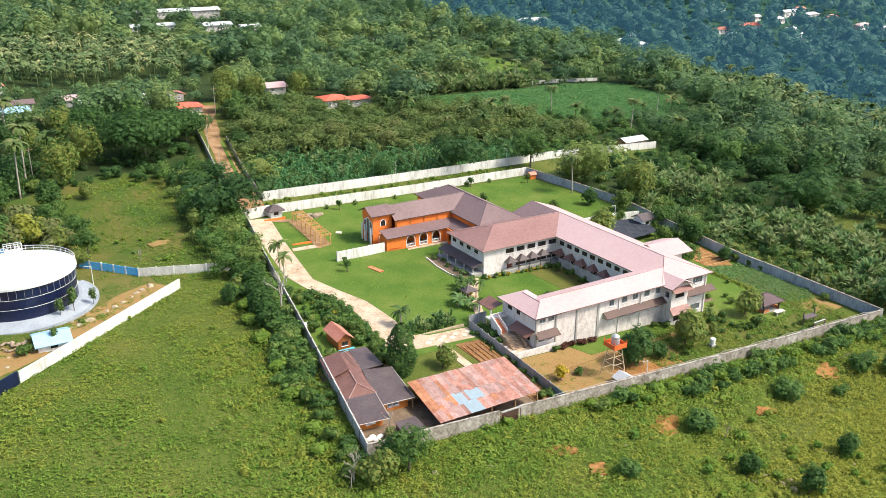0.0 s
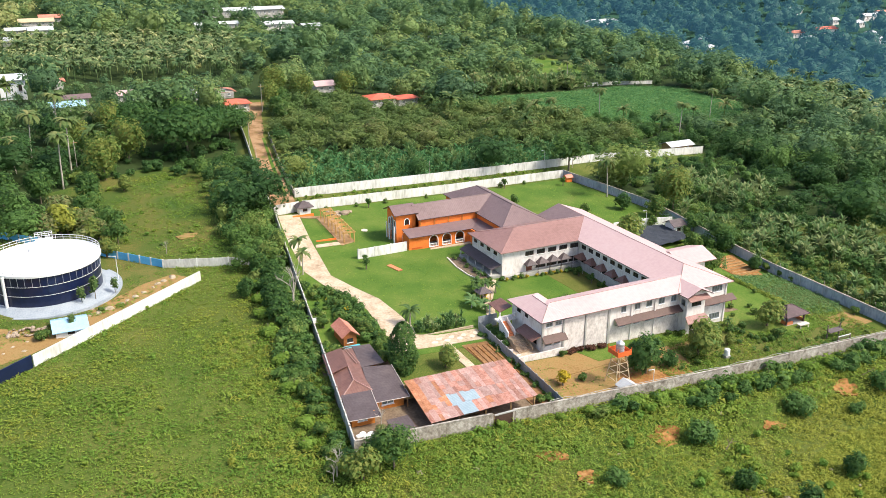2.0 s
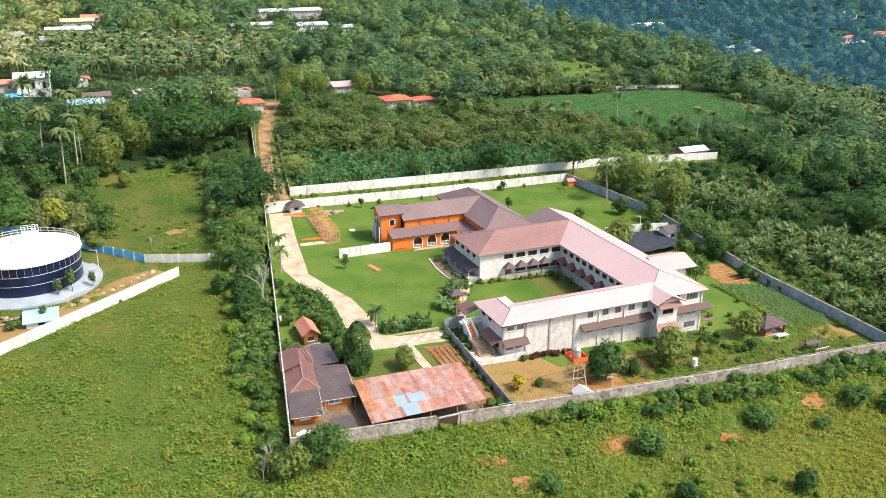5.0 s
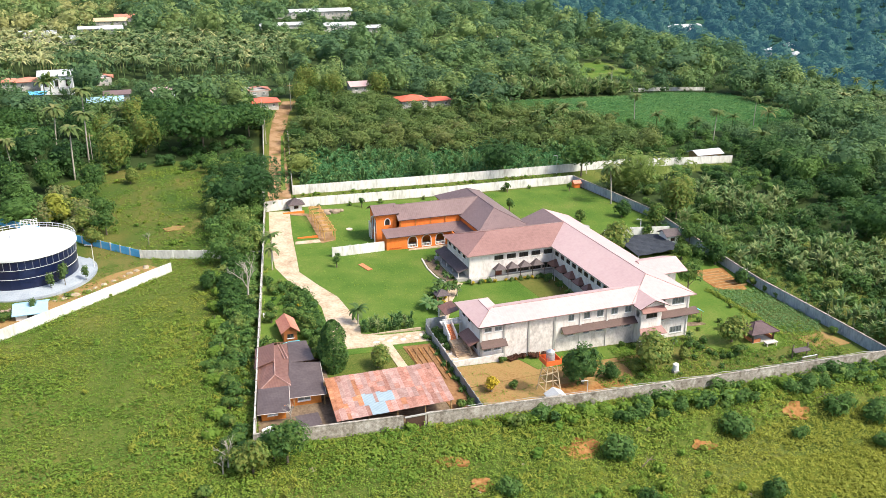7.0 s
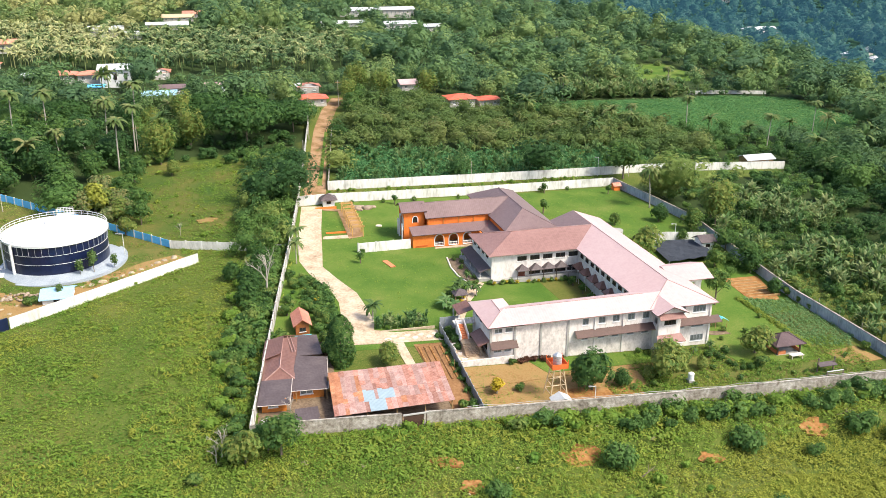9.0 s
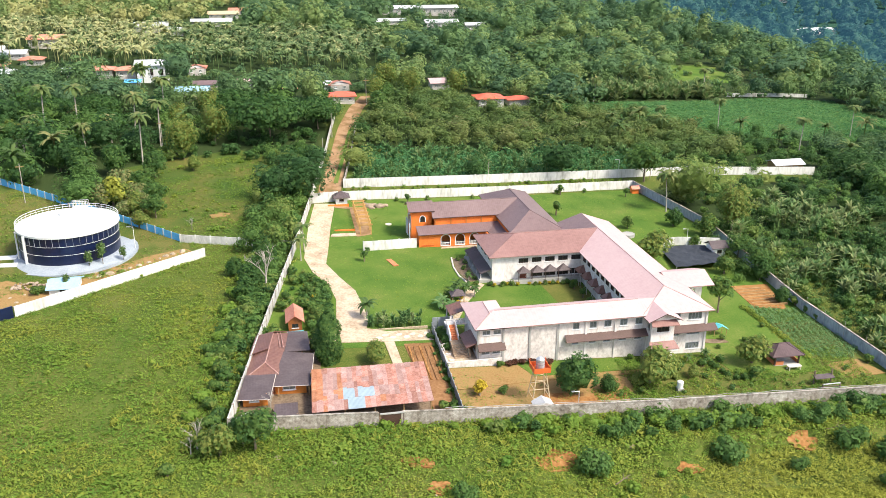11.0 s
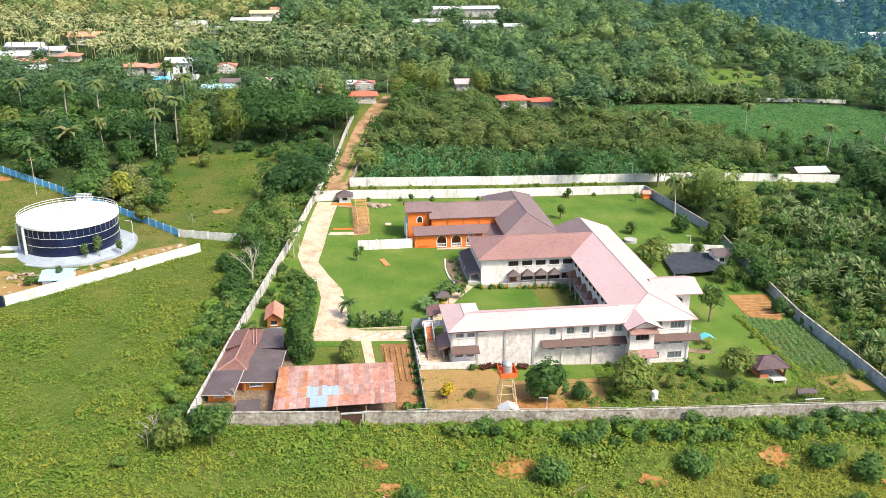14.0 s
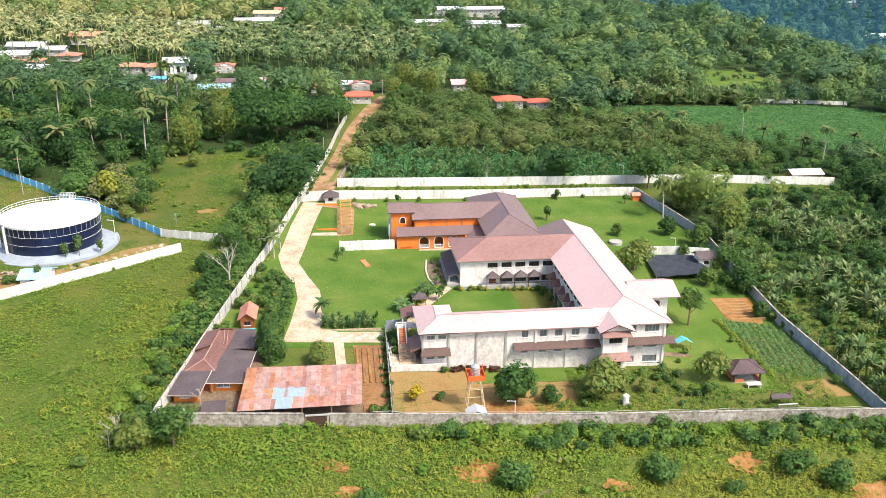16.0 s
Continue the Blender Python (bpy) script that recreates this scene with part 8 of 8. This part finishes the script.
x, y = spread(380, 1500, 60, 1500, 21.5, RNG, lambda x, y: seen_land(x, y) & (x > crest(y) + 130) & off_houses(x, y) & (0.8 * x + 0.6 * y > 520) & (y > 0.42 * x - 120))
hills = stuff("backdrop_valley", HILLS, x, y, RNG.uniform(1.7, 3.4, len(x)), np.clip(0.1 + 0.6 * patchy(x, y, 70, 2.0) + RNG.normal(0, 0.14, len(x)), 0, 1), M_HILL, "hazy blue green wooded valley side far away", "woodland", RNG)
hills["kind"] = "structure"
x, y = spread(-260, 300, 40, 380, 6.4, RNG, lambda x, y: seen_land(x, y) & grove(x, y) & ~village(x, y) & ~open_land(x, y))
# western palms get the lightest tone, the hazy sun put into their colour
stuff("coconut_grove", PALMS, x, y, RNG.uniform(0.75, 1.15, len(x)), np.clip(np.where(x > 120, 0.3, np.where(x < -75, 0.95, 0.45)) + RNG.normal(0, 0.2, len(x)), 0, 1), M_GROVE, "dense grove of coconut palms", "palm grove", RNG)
x, y = spread(-260, 300, 40, 380, 12, RNG, lambda x, y: seen_land(x, y) & grove(x, y) & ~village(x, y) & ~open_land(x, y))
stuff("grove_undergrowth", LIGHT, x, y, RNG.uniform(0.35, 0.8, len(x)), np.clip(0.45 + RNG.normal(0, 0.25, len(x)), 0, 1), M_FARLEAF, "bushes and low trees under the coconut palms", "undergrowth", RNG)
x, y = spread(-200, 300, 60, 230, 20, RNG, lambda x, y: seen_land(x, y) & ~open_land(x, y) & ~village(x, y) & ((x > 60) & ((y > 130) | (x > 130)) | (x < -45)))
stuff("scattered_palms", PALMS, x, y, RNG.uniform(0.7, 1.2, len(x)), np.clip(0.12 + RNG.normal(0, 0.2, len(x)), 0, 1), M_PALM, "coconut palms rising from the woodland", "palms", RNG)
x, y = spread(60, 160, -25, 240, 2.8, RNG, lambda x, y: bananas_at(x, y) & ~inside(LOT, x, y) & (y < 190) & (patchy(x, y, 6, 4) > np.where(y > 24, 0.5, 0.36)))
stuff("banana_grove", BANANAS, x, y, RNG.uniform(0.55, 1.15, len(x)), np.clip(0.72 + RNG.normal(0, 0.2, len(x)), 0, 1), M_BANANA, "thick grove of banana plants", "banana grove", RNG)
x, y = spread(70, 162, 200, 226, 3.0, RNG, lambda x, y: bananas_at(x, y))
stuff("field_bananas", ROW_BANANAS, x, y, RNG.uniform(1.2, 2.0, len(x)), np.clip(0.7 + RNG.normal(0, 0.2, len(x)), 0, 1), M_BANANA, "row of banana plants behind the crop field", "banana grove", RNG)
x, y = spread(60, 160, -25, 110, 3.1, RNG, lambda x, y: bananas_at(x, y) & ~inside(LOT, x, y))
stuff("undergrowth", BUSHES, x, y, RNG.uniform(0.5, 1.05, len(x)), np.clip(np.where(x < 86, 0.52, 0.2) + RNG.normal(0, 0.22, len(x)), 0, 1), M_LEAF, "leafy undergrowth between the banana plants", "undergrowth", RNG)
x, y = spread(60, 160, -25, 110, 11, RNG, lambda x, y: bananas_at(x, y) & ~inside(LOT, x, y) & (x > 76))
stuff("garden_trees", TREES, x, y, RNG.uniform(0.35, 0.7, len(x)), np.clip(0.6 + RNG.normal(0, 0.24, len(x)), 0, 1), M_LEAF, "light green trees among the bananas", "trees", RNG)
x, y = spread(-38, -20, 54, 126, 3.0, RNG, lambda x, y: (x < -22.8 + (y - 83) * 0.157) & (x > -38 + (y - 60) * 0.13))
stuff("hedgerow", TREES, x, y, RNG.uniform(0.34, 0.72, len(x)), np.clip(0.68 + RNG.normal(0, 0.28, len(x)), 0, 1), M_LEAF, "overgrown hedgerow along the boundary wall", "hedgerow", RNG)
x, y = spread(158, 206, 211, 224, 2.6, RNG, lambda x, y: (np.abs(y - 217.6) > 0.9) & (np.abs(y - 218.5) < 4.5) & (RNG.uniform(size=x.shape) < np.where(y < 217.6, 0.3, 0.7)))
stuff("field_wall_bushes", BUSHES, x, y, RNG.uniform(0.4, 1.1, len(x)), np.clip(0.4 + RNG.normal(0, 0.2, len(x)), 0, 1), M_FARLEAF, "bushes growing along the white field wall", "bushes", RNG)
x, y = spread(144, 199, 248, 305, 6, RNG, lambda x, y: inside(FIELD_B, x, y) & (RNG.uniform(size=x.shape) < 0.22))
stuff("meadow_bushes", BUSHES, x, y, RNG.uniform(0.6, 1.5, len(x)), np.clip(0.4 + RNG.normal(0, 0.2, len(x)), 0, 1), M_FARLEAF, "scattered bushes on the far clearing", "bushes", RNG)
x, y = spread(60, 73, 26, 58, 2.9, RNG, lambda x, y: inside([(62, 28.5), (68.6, 28.5), (70.6, 55), (68.6, 57), (68.4, 47), (67, 40.5), (63.6, 36)], x, y))
stuff("wall_garden", TREES, x, y, RNG.uniform(0.24, 0.46, len(x)), np.clip(0.5 + RNG.normal(0, 0.2, len(x)), 0, 1), M_LEAF, "leafy garden trees along the grey wall", "trees", RNG)
x, y = spread(78, 190, 66, 160, 5.4, RNG, lambda x, y: ~inside(LOT, x, y) & ~inside(BACKYARD, x, y) & ~inside(FIELD_A, x, y) & ~inside(ORCHARD, x, y) & ~bananas_at(x, y) & ~inside([(112, 99), (128, 101), (135, 118), (114, 119)], x, y) & (y < 150 - 0.1 * (x - 100)))
stuff("scrub", BUSHES, x, y, RNG.uniform(0.9, 1.8, len(x)), np.clip(np.where(x > 128, 0.1, 0.42) + 0.3 * patchy(x, y, 9, 4) + RNG.normal(0, 0.18, len(x)), 0, 1), M_LEAF, "green scrub filling the gaps of the wood", "scrub", RNG)
# growth leaning on the outside of the west wall, and beside the drive within
def beside_wall(x, y):
    off = -21.4 - (83 - y) * 0.1756 - x
    return (off > 1.0) & (off < 5.5 + 2.5 * np.sin(y / 6.0))
x, y = spread(-48, -24, -16, 56, 1.55, RNG, lambda x, y: beside_wall(x, y) & ((y > 4) | (RNG.uniform(size=x.shape) < 0.6)))
stuff("wall_hedge", BUSHES, x, y, RNG.uniform(0.45, 1.2, len(x)) * np.where(y > 15, 1.15, 0.85), np.clip(0.5 + RNG.normal(0, 0.24, len(x)), 0, 1), M_LEAF, "dense bushes crowding the outside of the boundary wall", "hedge", RNG)
x, y = spread(-46, -26, 18, 56, 4.4, RNG, lambda x, y: beside_wall(x, y))
stuff("wall_trees", TREES, x, y, RNG.uniform(0.3, 0.6, len(x)), np.clip(0.3 + RNG.normal(0, 0.24, len(x)), 0, 1), M_LEAF, "young trees crowding the outside of the boundary wall", "trees", RNG)
x, y = spread(-28, -20, 7, 46, 1.25, RNG, lambda x, y: inside([(-25.6, 7.5), (-22.7, 7.5), (-21.7, 17), (-21.0, 27), (-22.2, 34), (-25.4, 42), (-26.4, 30), (-25.6, 20)], x, y))
stuff("drive_hedge", BUSHES, x, y, RNG.uniform(0.4, 0.95, len(x)), np.clip(0.45 + RNG.normal(0, 0.2, len(x)), 0, 1), M_LEAF, "dense leafy hedge beside the winding drive", "hedge", RNG)
x, y = spread(-36, -24, 11, 50, 2.0, RNG, lambda x, y: inside([(-34, 12), (-26, 21), (-26.5, 30), (-26, 44), (-27.5, 47), (-33.2, 14)], x, y) & (RNG.uniform(size=x.shape) < 0.6))
stuff("side_garden", BUSHES, x, y, RNG.uniform(0.25, 0.65, len(x)), np.clip(0.5 + RNG.normal(0, 0.25, len(x)), 0, 1), M_LEAF, "mixed shrubs in the side garden", "shrubs", RNG)
x, y = spread(-12, 72, 88, 103, 1.5, RNG, lambda x, y: (y > 88.5 + 0.098 * (x + 13)) & (y < 94.2 + 0.1 * (x + 12)) & (RNG.uniform(size=x.shape) < 0.75))
stuff("strip_weeds", BUSHES, x, y, RNG.uniform(0.2, 0.5, len(x)), np.clip(0.45 + RNG.normal(0, 0.15, len(x)), 0, 1), M_WEED, "weeds in the strip between the white walls", "weeds", RNG)
# crops in rows
def rows_of(poly, gap, along, turn, rng):
    px, py = [p[0] for p in poly], [p[1] for p in poly]
    c, s = math.cos(turn), math.sin(turn)
    cx, cy = sum(px) / len(px), sum(py) / len(py)
    span = max(max(px) - min(px), max(py) - min(py))
    U, V = np.meshgrid(np.arange(-span, span, along), np.arange(-span, span, gap))
    U, V = U + rng.uniform(-0.3, 0.3, U.shape) * along, V + rng.uniform(-0.1, 0.1, V.shape) * gap
    x, y = (cx + U * c - V * s).ravel(), (cy + U * s + V * c).ravel()
    ok = inside(poly, x, y)
    return x[ok], y[ok]
TUFTS = []
for i in range(6):
    n_ = 10
    p_ = RNG.normal(size=(n_, 3)) * np.array([0.42, 0.42, 0.10]) + np.array([0, 0, 0.22])
    TUFTS.append(leaves(p_, RNG.normal(size=(n_, 3)) * 0.34 + np.array([0, 0, 1.0]), RNG.uniform(0.18, 0.36, n_), RNG, 0.32))
GRASS = []
for i in range(6):
    n_ = 11
    lean_ = RNG.normal(size=(n_, 3)) * np.array([1, 1, 0.25])
    v_, f_ = leaves(RNG.normal(size=(n_, 3)) * np.array([0.34, 0.34, 0.0]) + np.array([0, 0, 0.4]), lean_ * 0.7 + np.array([0, 0, 0.9]), RNG.uniform(0.3, 0.5, n_), RNG, 0.24, 0.1)
    GRASS.append((v_, f_))
CLUMPS = []
for i in range(7):
    n_ = 24
    d_ = RNG.normal(size=(n_, 3)) * np.array([1, 1, 0.5]) + np.array([0, 0, 0.8])
    d_ /= np.linalg.norm(d_, axis=1, keepdims=True)
    CLUMPS.append(leaves(d_ * RNG.uniform(0.8, 1.1, (n_, 1)) * np.array([0.60, 0.60, 0.58]), d_ + RNG.normal(size=(n_, 3)) * 0.4 + np.array([0, 0, 0.5]), RNG.uniform(0.11, 0.18, n_), RNG, 0.6, 0.15))
x, y = spread(66, 126, -25, 88, 1.35, RNG, lambda x, y: bananas_at(x, y) & ~inside(LOT, x, y) & (y < 70))
stuff("grove_weeds", CLUMPS, x, y, RNG.uniform(0.8, 1.7, len(x)), np.clip(0.08 + 0.4 * patchy(x, y, 6, 3) + RNG.normal(0, 0.16, len(x)), 0, 1), M_DENSE, "rank weeds under the banana plants", "weeds", RNG)
x, y = rows_of(FIELD_A, 1.7, 1.2, -0.35, RNG)
stuff("crop_rows", TUFTS, x, y, RNG.uniform(1.3, 2.0, len(x)), np.clip(0.4 + RNG.normal(0, 0.2, len(x)), 0, 1), M_CROP, "rows of leafy green crops on the slope", "crop", RNG)
x, y = rows_of(ORCHARD, 2.2, 1.15, 0.1, RNG)
stuff("plantation", CLUMPS, x, y, RNG.uniform(1.3, 3.0, len(x)), np.clip(0.22 + RNG.normal(0, 0.2, len(x)), 0, 1), M_CROP, "young plantation in rows behind the white wall", "plantation", RNG, squash=RNG.uniform(0.9, 1.7, len(x)))
x, y = spread(-8, 92, 100, 134, 4.6, RNG, lambda x, y: inside(ORCHARD, x, y))
stuff("plantation_bananas", BANANAS, x, y, RNG.uniform(0.5, 0.95, len(x)), np.clip(0.35 + RNG.normal(0, 0.2, len(x)), 0, 1), M_BANANA, "banana plants standing in the plantation", "bananas", RNG)
VEG = [(58.2, 17.5), (67.6, 15.0), (69.6, -1.5), (66.5, -4.6), (58.8, -3.4)]
x, y = rows_of(VEG, 1.15, 0.42, 1.42, RNG)
stuff("vegetable_rows", CLUMPS, x, y, RNG.uniform(0.7, 1.2, len(x)), np.clip(0.9 + RNG.normal(0, 0.12, len(x)), 0, 1), M_CROP, "rows of leafy vegetables in the garden", "vegetables", RNG)
x, y = spread(17, 66, -16.2, -1, 0.66, RNG, lambda x, y: (np.hypot(x - 53, y + 4.2) > 4.2) & (patchy(x, y, 4, 3) > 0.15) & ~((x > 42) & (y > -6) & (x < 50)) & ((x > 24) | (y < -9)))
stuff("garden_greens", CLUMPS, x, y, RNG.uniform(0.45, 1.05, len(x)), np.clip(0.12 + 0.5 * patchy(x, y, 5, 7) + RNG.normal(0, 0.16, len(x)), 0, 1), M_WEED, "low green garden growth below the wing", "garden plants", RNG)
x, y = spread(22, 66, -16, -4, 2.6, RNG, lambda x, y: (np.hypot(x - 53, y + 4.2) > 5) & (patchy(x, y, 6, 2) > 0.45) & ~((x > 42) & (y > -7) & (x < 50)))
stuff("garden_bushes", BUSHES, x, y, RNG.uniform(0.2, 0.5, len(x)), np.clip(0.7 + RNG.normal(0, 0.2, len(x)), 0, 1), M_LEAF, "scattered bushes in the lower garden", "bushes", RNG)
x, y = spread(-24, 70, 14, 92, 1.5, RNG, lambda x, y: inside([(-19, 80), (-20, 46), (-15, 36), (-14.4, 18), (-4, 18), (6, 30), (4.8, 47), (-1, 51), (-2, 80)], x, y) | inside([(31.5, 50), (52, 52), (68, 54), (70.6, 60), (66, 90.5), (0, 84), (0, 66), (18, 66), (18, 76), (31, 76)], x, y) & (RNG.uniform(size=x.shape) < 0.75))
stuff("lawn_tufts", TUFTS, x, y, RNG.uniform(0.2, 0.5, len(x)), np.clip(0.45 + 0.3 * patchy(x, y, 5, 3) + RNG.normal(0, 0.08, len(x)), 0, 1), M_WEED, "tufts of coarser grass in the lawns", "grass tufts", RNG)
x, y = spread(-15.2, -5.5, 14.7, 17.2, 1.1, RNG, lambda x, y: np.ones(x.shape, bool))
stuff("flower_border", BANANAS, x, y, RNG.uniform(0.26, 0.5, len(x)), np.clip(0.35 + RNG.normal(0, 0.25, len(x)), 0, 1), M_BANANA, "leafy border along the cross drive", "flower border", RNG)
x, y = spread(-4.4, 23, -14, -1, 0.8, RNG, lambda x, y: (patchy(x, y, 3, 2) > 0.5) & (x - 0.4 * y < 26) & (RNG.uniform(size=x.shape) < 0.6))
stuff("yard_tufts", TUFTS, x, y, RNG.uniform(0.3, 0.7, len(x)), np.clip(0.5 + RNG.normal(0, 0.2, len(x)), 0, 1), M_WEED, "thin tufts of grass in the dry yard", "grass tufts", RNG)
# rough weeds on open ground
def off_scars(x, y):
    ok = np.ones(x.shape, bool)
    for sx, sy, sr in SCARS:
        ok &= np.hypot(x - sx, (y - sy) * 1.6) > sr * (0.75 if sx > -38 else 0.35) * RNG.uniform(0.15, 1.0, x.shape)
    return ok
def weedy(x, y):
    return ~inside(LOT, x, y) & ((y < -15.5) & (x < 150) | (x < -27.5) & (y < 62)) & ~inside([(-78, 25), (-45, 52), (-49, 60), (-104, 104), (-130, 60)], x, y)
def yellowing(x, y):
    return np.clip((0.7 * x - y - 40) / 20, 0, 1) * np.where(y < -26, 0.85, 0)
def leafy(x, y):
    """The lush part of the slope, before and beside the walls."""
    return (y < -15.5) & (y > -50) & (x > -74) & (x < 72) | (x < -32) & (x > -54 + 0.1 * y) & (y >= -15.5) & (y < 30)
x, y = spread(-76, 74, -50, 30, 0.86, RNG, lambda x, y: ((y > -37) | (x > -14)) & weedy(x, y) & leafy(x, y) & off_scars(x, y) & (RNG.uniform(size=x.shape) < np.where(y < -15.5, np.clip((x + 76) / 26, 0, 1), np.clip((x + 54 - 0.1 * y) / 12, 0, 1))))
stuff("leafy_weeds", CLUMPS, x, y, (0.72 + 0.5 * patchy(x, y, 5, 5.0) ** 2 + 0.4 * patchy(x, y, 1.6, 2.0) ** 2) * RNG.uniform(0.75, 1.3, len(x)) * np.where((y > -27) & (x > -30), 1.18, 1.0), np.clip(0.2 + 0.42 * patchy(x, y, 9, 8.0) + 0.36 * patchy(x, y, 1.7, 4.0) + yellowing(x, y) + RNG.normal(0, 0.10, len(x)), 0, 1), M_WEED, "rank leafy weeds over the front slope", "weeds", RNG, squash=RNG.uniform(0.6, 1.15, len(x)))
x, y = spread(-108, 120, -52, 62, 1.0, RNG, lambda x, y: weedy(x, y) & (~leafy(x, y) | (x < -44)) & (x > -60 - 0.38 * (y + 90)))
tall = 0.6 + 0.5 * patchy(x, y, 7, 5.0) ** 2 + 0.6 * patchy(x, y, 2.1, 1.0) ** 2
stuff("weeds", TUFTS, x, y, tall * RNG.uniform(0.7, 1.3, len(x)), np.clip(0.16 + 0.5 * patchy(x, y, 15, 8.0) + 0.45 * patchy(x, y, 2.4, 2.0) + yellowing(x, y) + RNG.normal(0, 0.13, len(x)), 0, 1), M_WEED, "rank weeds and grass over the open slope", "weeds", RNG, squash=np.full(len(x), 0.8))
x, y = spread(-74, 74, -50, 28, 1.3, RNG, lambda x, y: weedy(x, y) & leafy(x, y) & ((y > -37) | (x > -14)) & (patchy(x, y, 6, 7.0) > 0.38))
stuff("slope_grass", GRASS, x, y, RNG.uniform(0.6, 1.25, len(x)), np.clip(0.62 + 0.4 * patchy(x, y, 5, 3.0) + yellowing(x, y) + RNG.normal(0, 0.12, len(x)), 0, 1), M_WEED, "tall soft grass among the weeds of the slope", "grass", RNG)
x, y = spread(-60, 130, -55, -17, 4.2, RNG, lambda x, y: ~inside(LOT, x, y) & (patchy(x, y, 9, 6) > 0.55) & off_scars(x, y))
stuff("thicket", BUSHES, x, y, RNG.uniform(0.35, 0.8, len(x)), np.clip(0.4 + RNG.normal(0, 0.18, len(x)), 0, 1), M_WEED, "low thickets on the front slope", "thicket", RNG)
x, y = spread(-4, 76, -22, -16.6, 1.9, RNG, lambda x, y: ~inside(LOT, x, y) & (y < -16.6 - 0.024 * (x - 3)) & (patchy(x, y, 5, 1.5) > 0.36) & ((y > -19.5) | (x > 14)))
stuff("wall_thicket", BUSHES, x, y, RNG.uniform(0.5, 1.25, len(x)), np.clip(0.46 + RNG.normal(0, 0.22, len(x)), 0, 1), M_LEAF, "leafy thicket along the foot of the block wall", "thicket", RNG)
x, y = spread(-125, -38, -55, 50, 7.5, RNG, lambda x, y: weedy(x, y) & (patchy(x, y, 9, 9) > 0.55))
stuff("field_thicket", BUSHES, x, y, RNG.uniform(0.2, 0.5, len(x)), np.clip(0.62 + RNG.normal(0, 0.18, len(x)), 0, 1), M_WEED, "low bushes in the rough field", "thicket", RNG)
x, y = spread(-104, -28, 26, 128, 1.42, RNG, lambda x, y: (inside(CLEAR, x, y) | inside(TANKLOT, x, y)) & (np.hypot(x + 71.6, y - 57.2) > 13.4) & (patchy(x, y, 6, 2) > np.where(inside([(-88, 24), (-75, 29), (-60, 41), (-63, 46), (-80, 48), (-90, 40)], x, y), 0.36, 0.2)) & off_scars(x, y) & ~((x > -72.4) & (x < -66.4) & (y > 35.4) & (y < 40.2)))
stuff("clearing_weeds", CLUMPS, x, y, RNG.uniform(0.8, 1.6, len(x)) * (0.6 + 0.6 * patchy(x, y, 5, 2.5)), np.clip(0.12 + 0.5 * patchy(x, y, 8, 1.0) + 0.2 * patchy(x, y, 3, 6.0) + RNG.normal(0, 0.12, len(x)), 0, 1), M_WEED, "rough grass in the clearing", "weeds", RNG, squash=np.full(len(x), 0.55))
x, y = spread(-66, -30, 62, 128, 5.2, RNG, lambda x, y: inside(CLEAR, x, y) & (patchy(x, y, 7, 3) > 0.42))
stuff("clearing_bushes", BUSHES, x, y, RNG.uniform(0.25, 0.7, len(x)), np.clip(0.5 + RNG.normal(0, 0.22, len(x)), 0, 1), M_WEED, "scattered low bushes in the clearing", "bushes", RNG, squash=np.full(len(x), 0.75))
x, y = spread(-68, -16, 116, 146, 3.4, RNG, lambda x, y: (y > 121 + 0.12 * (x + 40)) & (y < 146) & (RNG.uniform(size=x.shape) < 0.75))
stuff("wood_edge", BUSHES, x, y, RNG.uniform(0.7, 1.7, len(x)), np.clip(0.25 + RNG.normal(0, 0.2, len(x)), 0, 1), M_LEAF, "bushes at the foot of the great trees", "bushes", RNG)
# hedge between lawn and vegetables, and creepers on the zinc fence
y = RNG.uniform(-4, 17.5, 150)
x = 57.9 + 0.035 * (17 - y) + RNG.normal(0, 0.25, 150)
stuff("garden_hedge", CLUMPS, x, y, RNG.uniform(0.7, 1.25, 150), np.clip(0.7 + RNG.normal(0, 0.15, 150), 0, 1), M_WEED, "low pale green hedge between the lawn and the vegetables", "hedge", RNG)
y = RNG.uniform(-14, 11.5, 28)
x = -5.05 - 0.018 * (12.8 - y) + RNG.normal(0, 0.4, 28)
stuff("fence_creepers", BUSHES, x, y, RNG.uniform(0.2, 0.5, 28), np.clip(0.45 + RNG.normal(0, 0.2, 28), 0, 1), M_LEAF, "creepers and bushes over the zinc fence", "creepers", RNG)
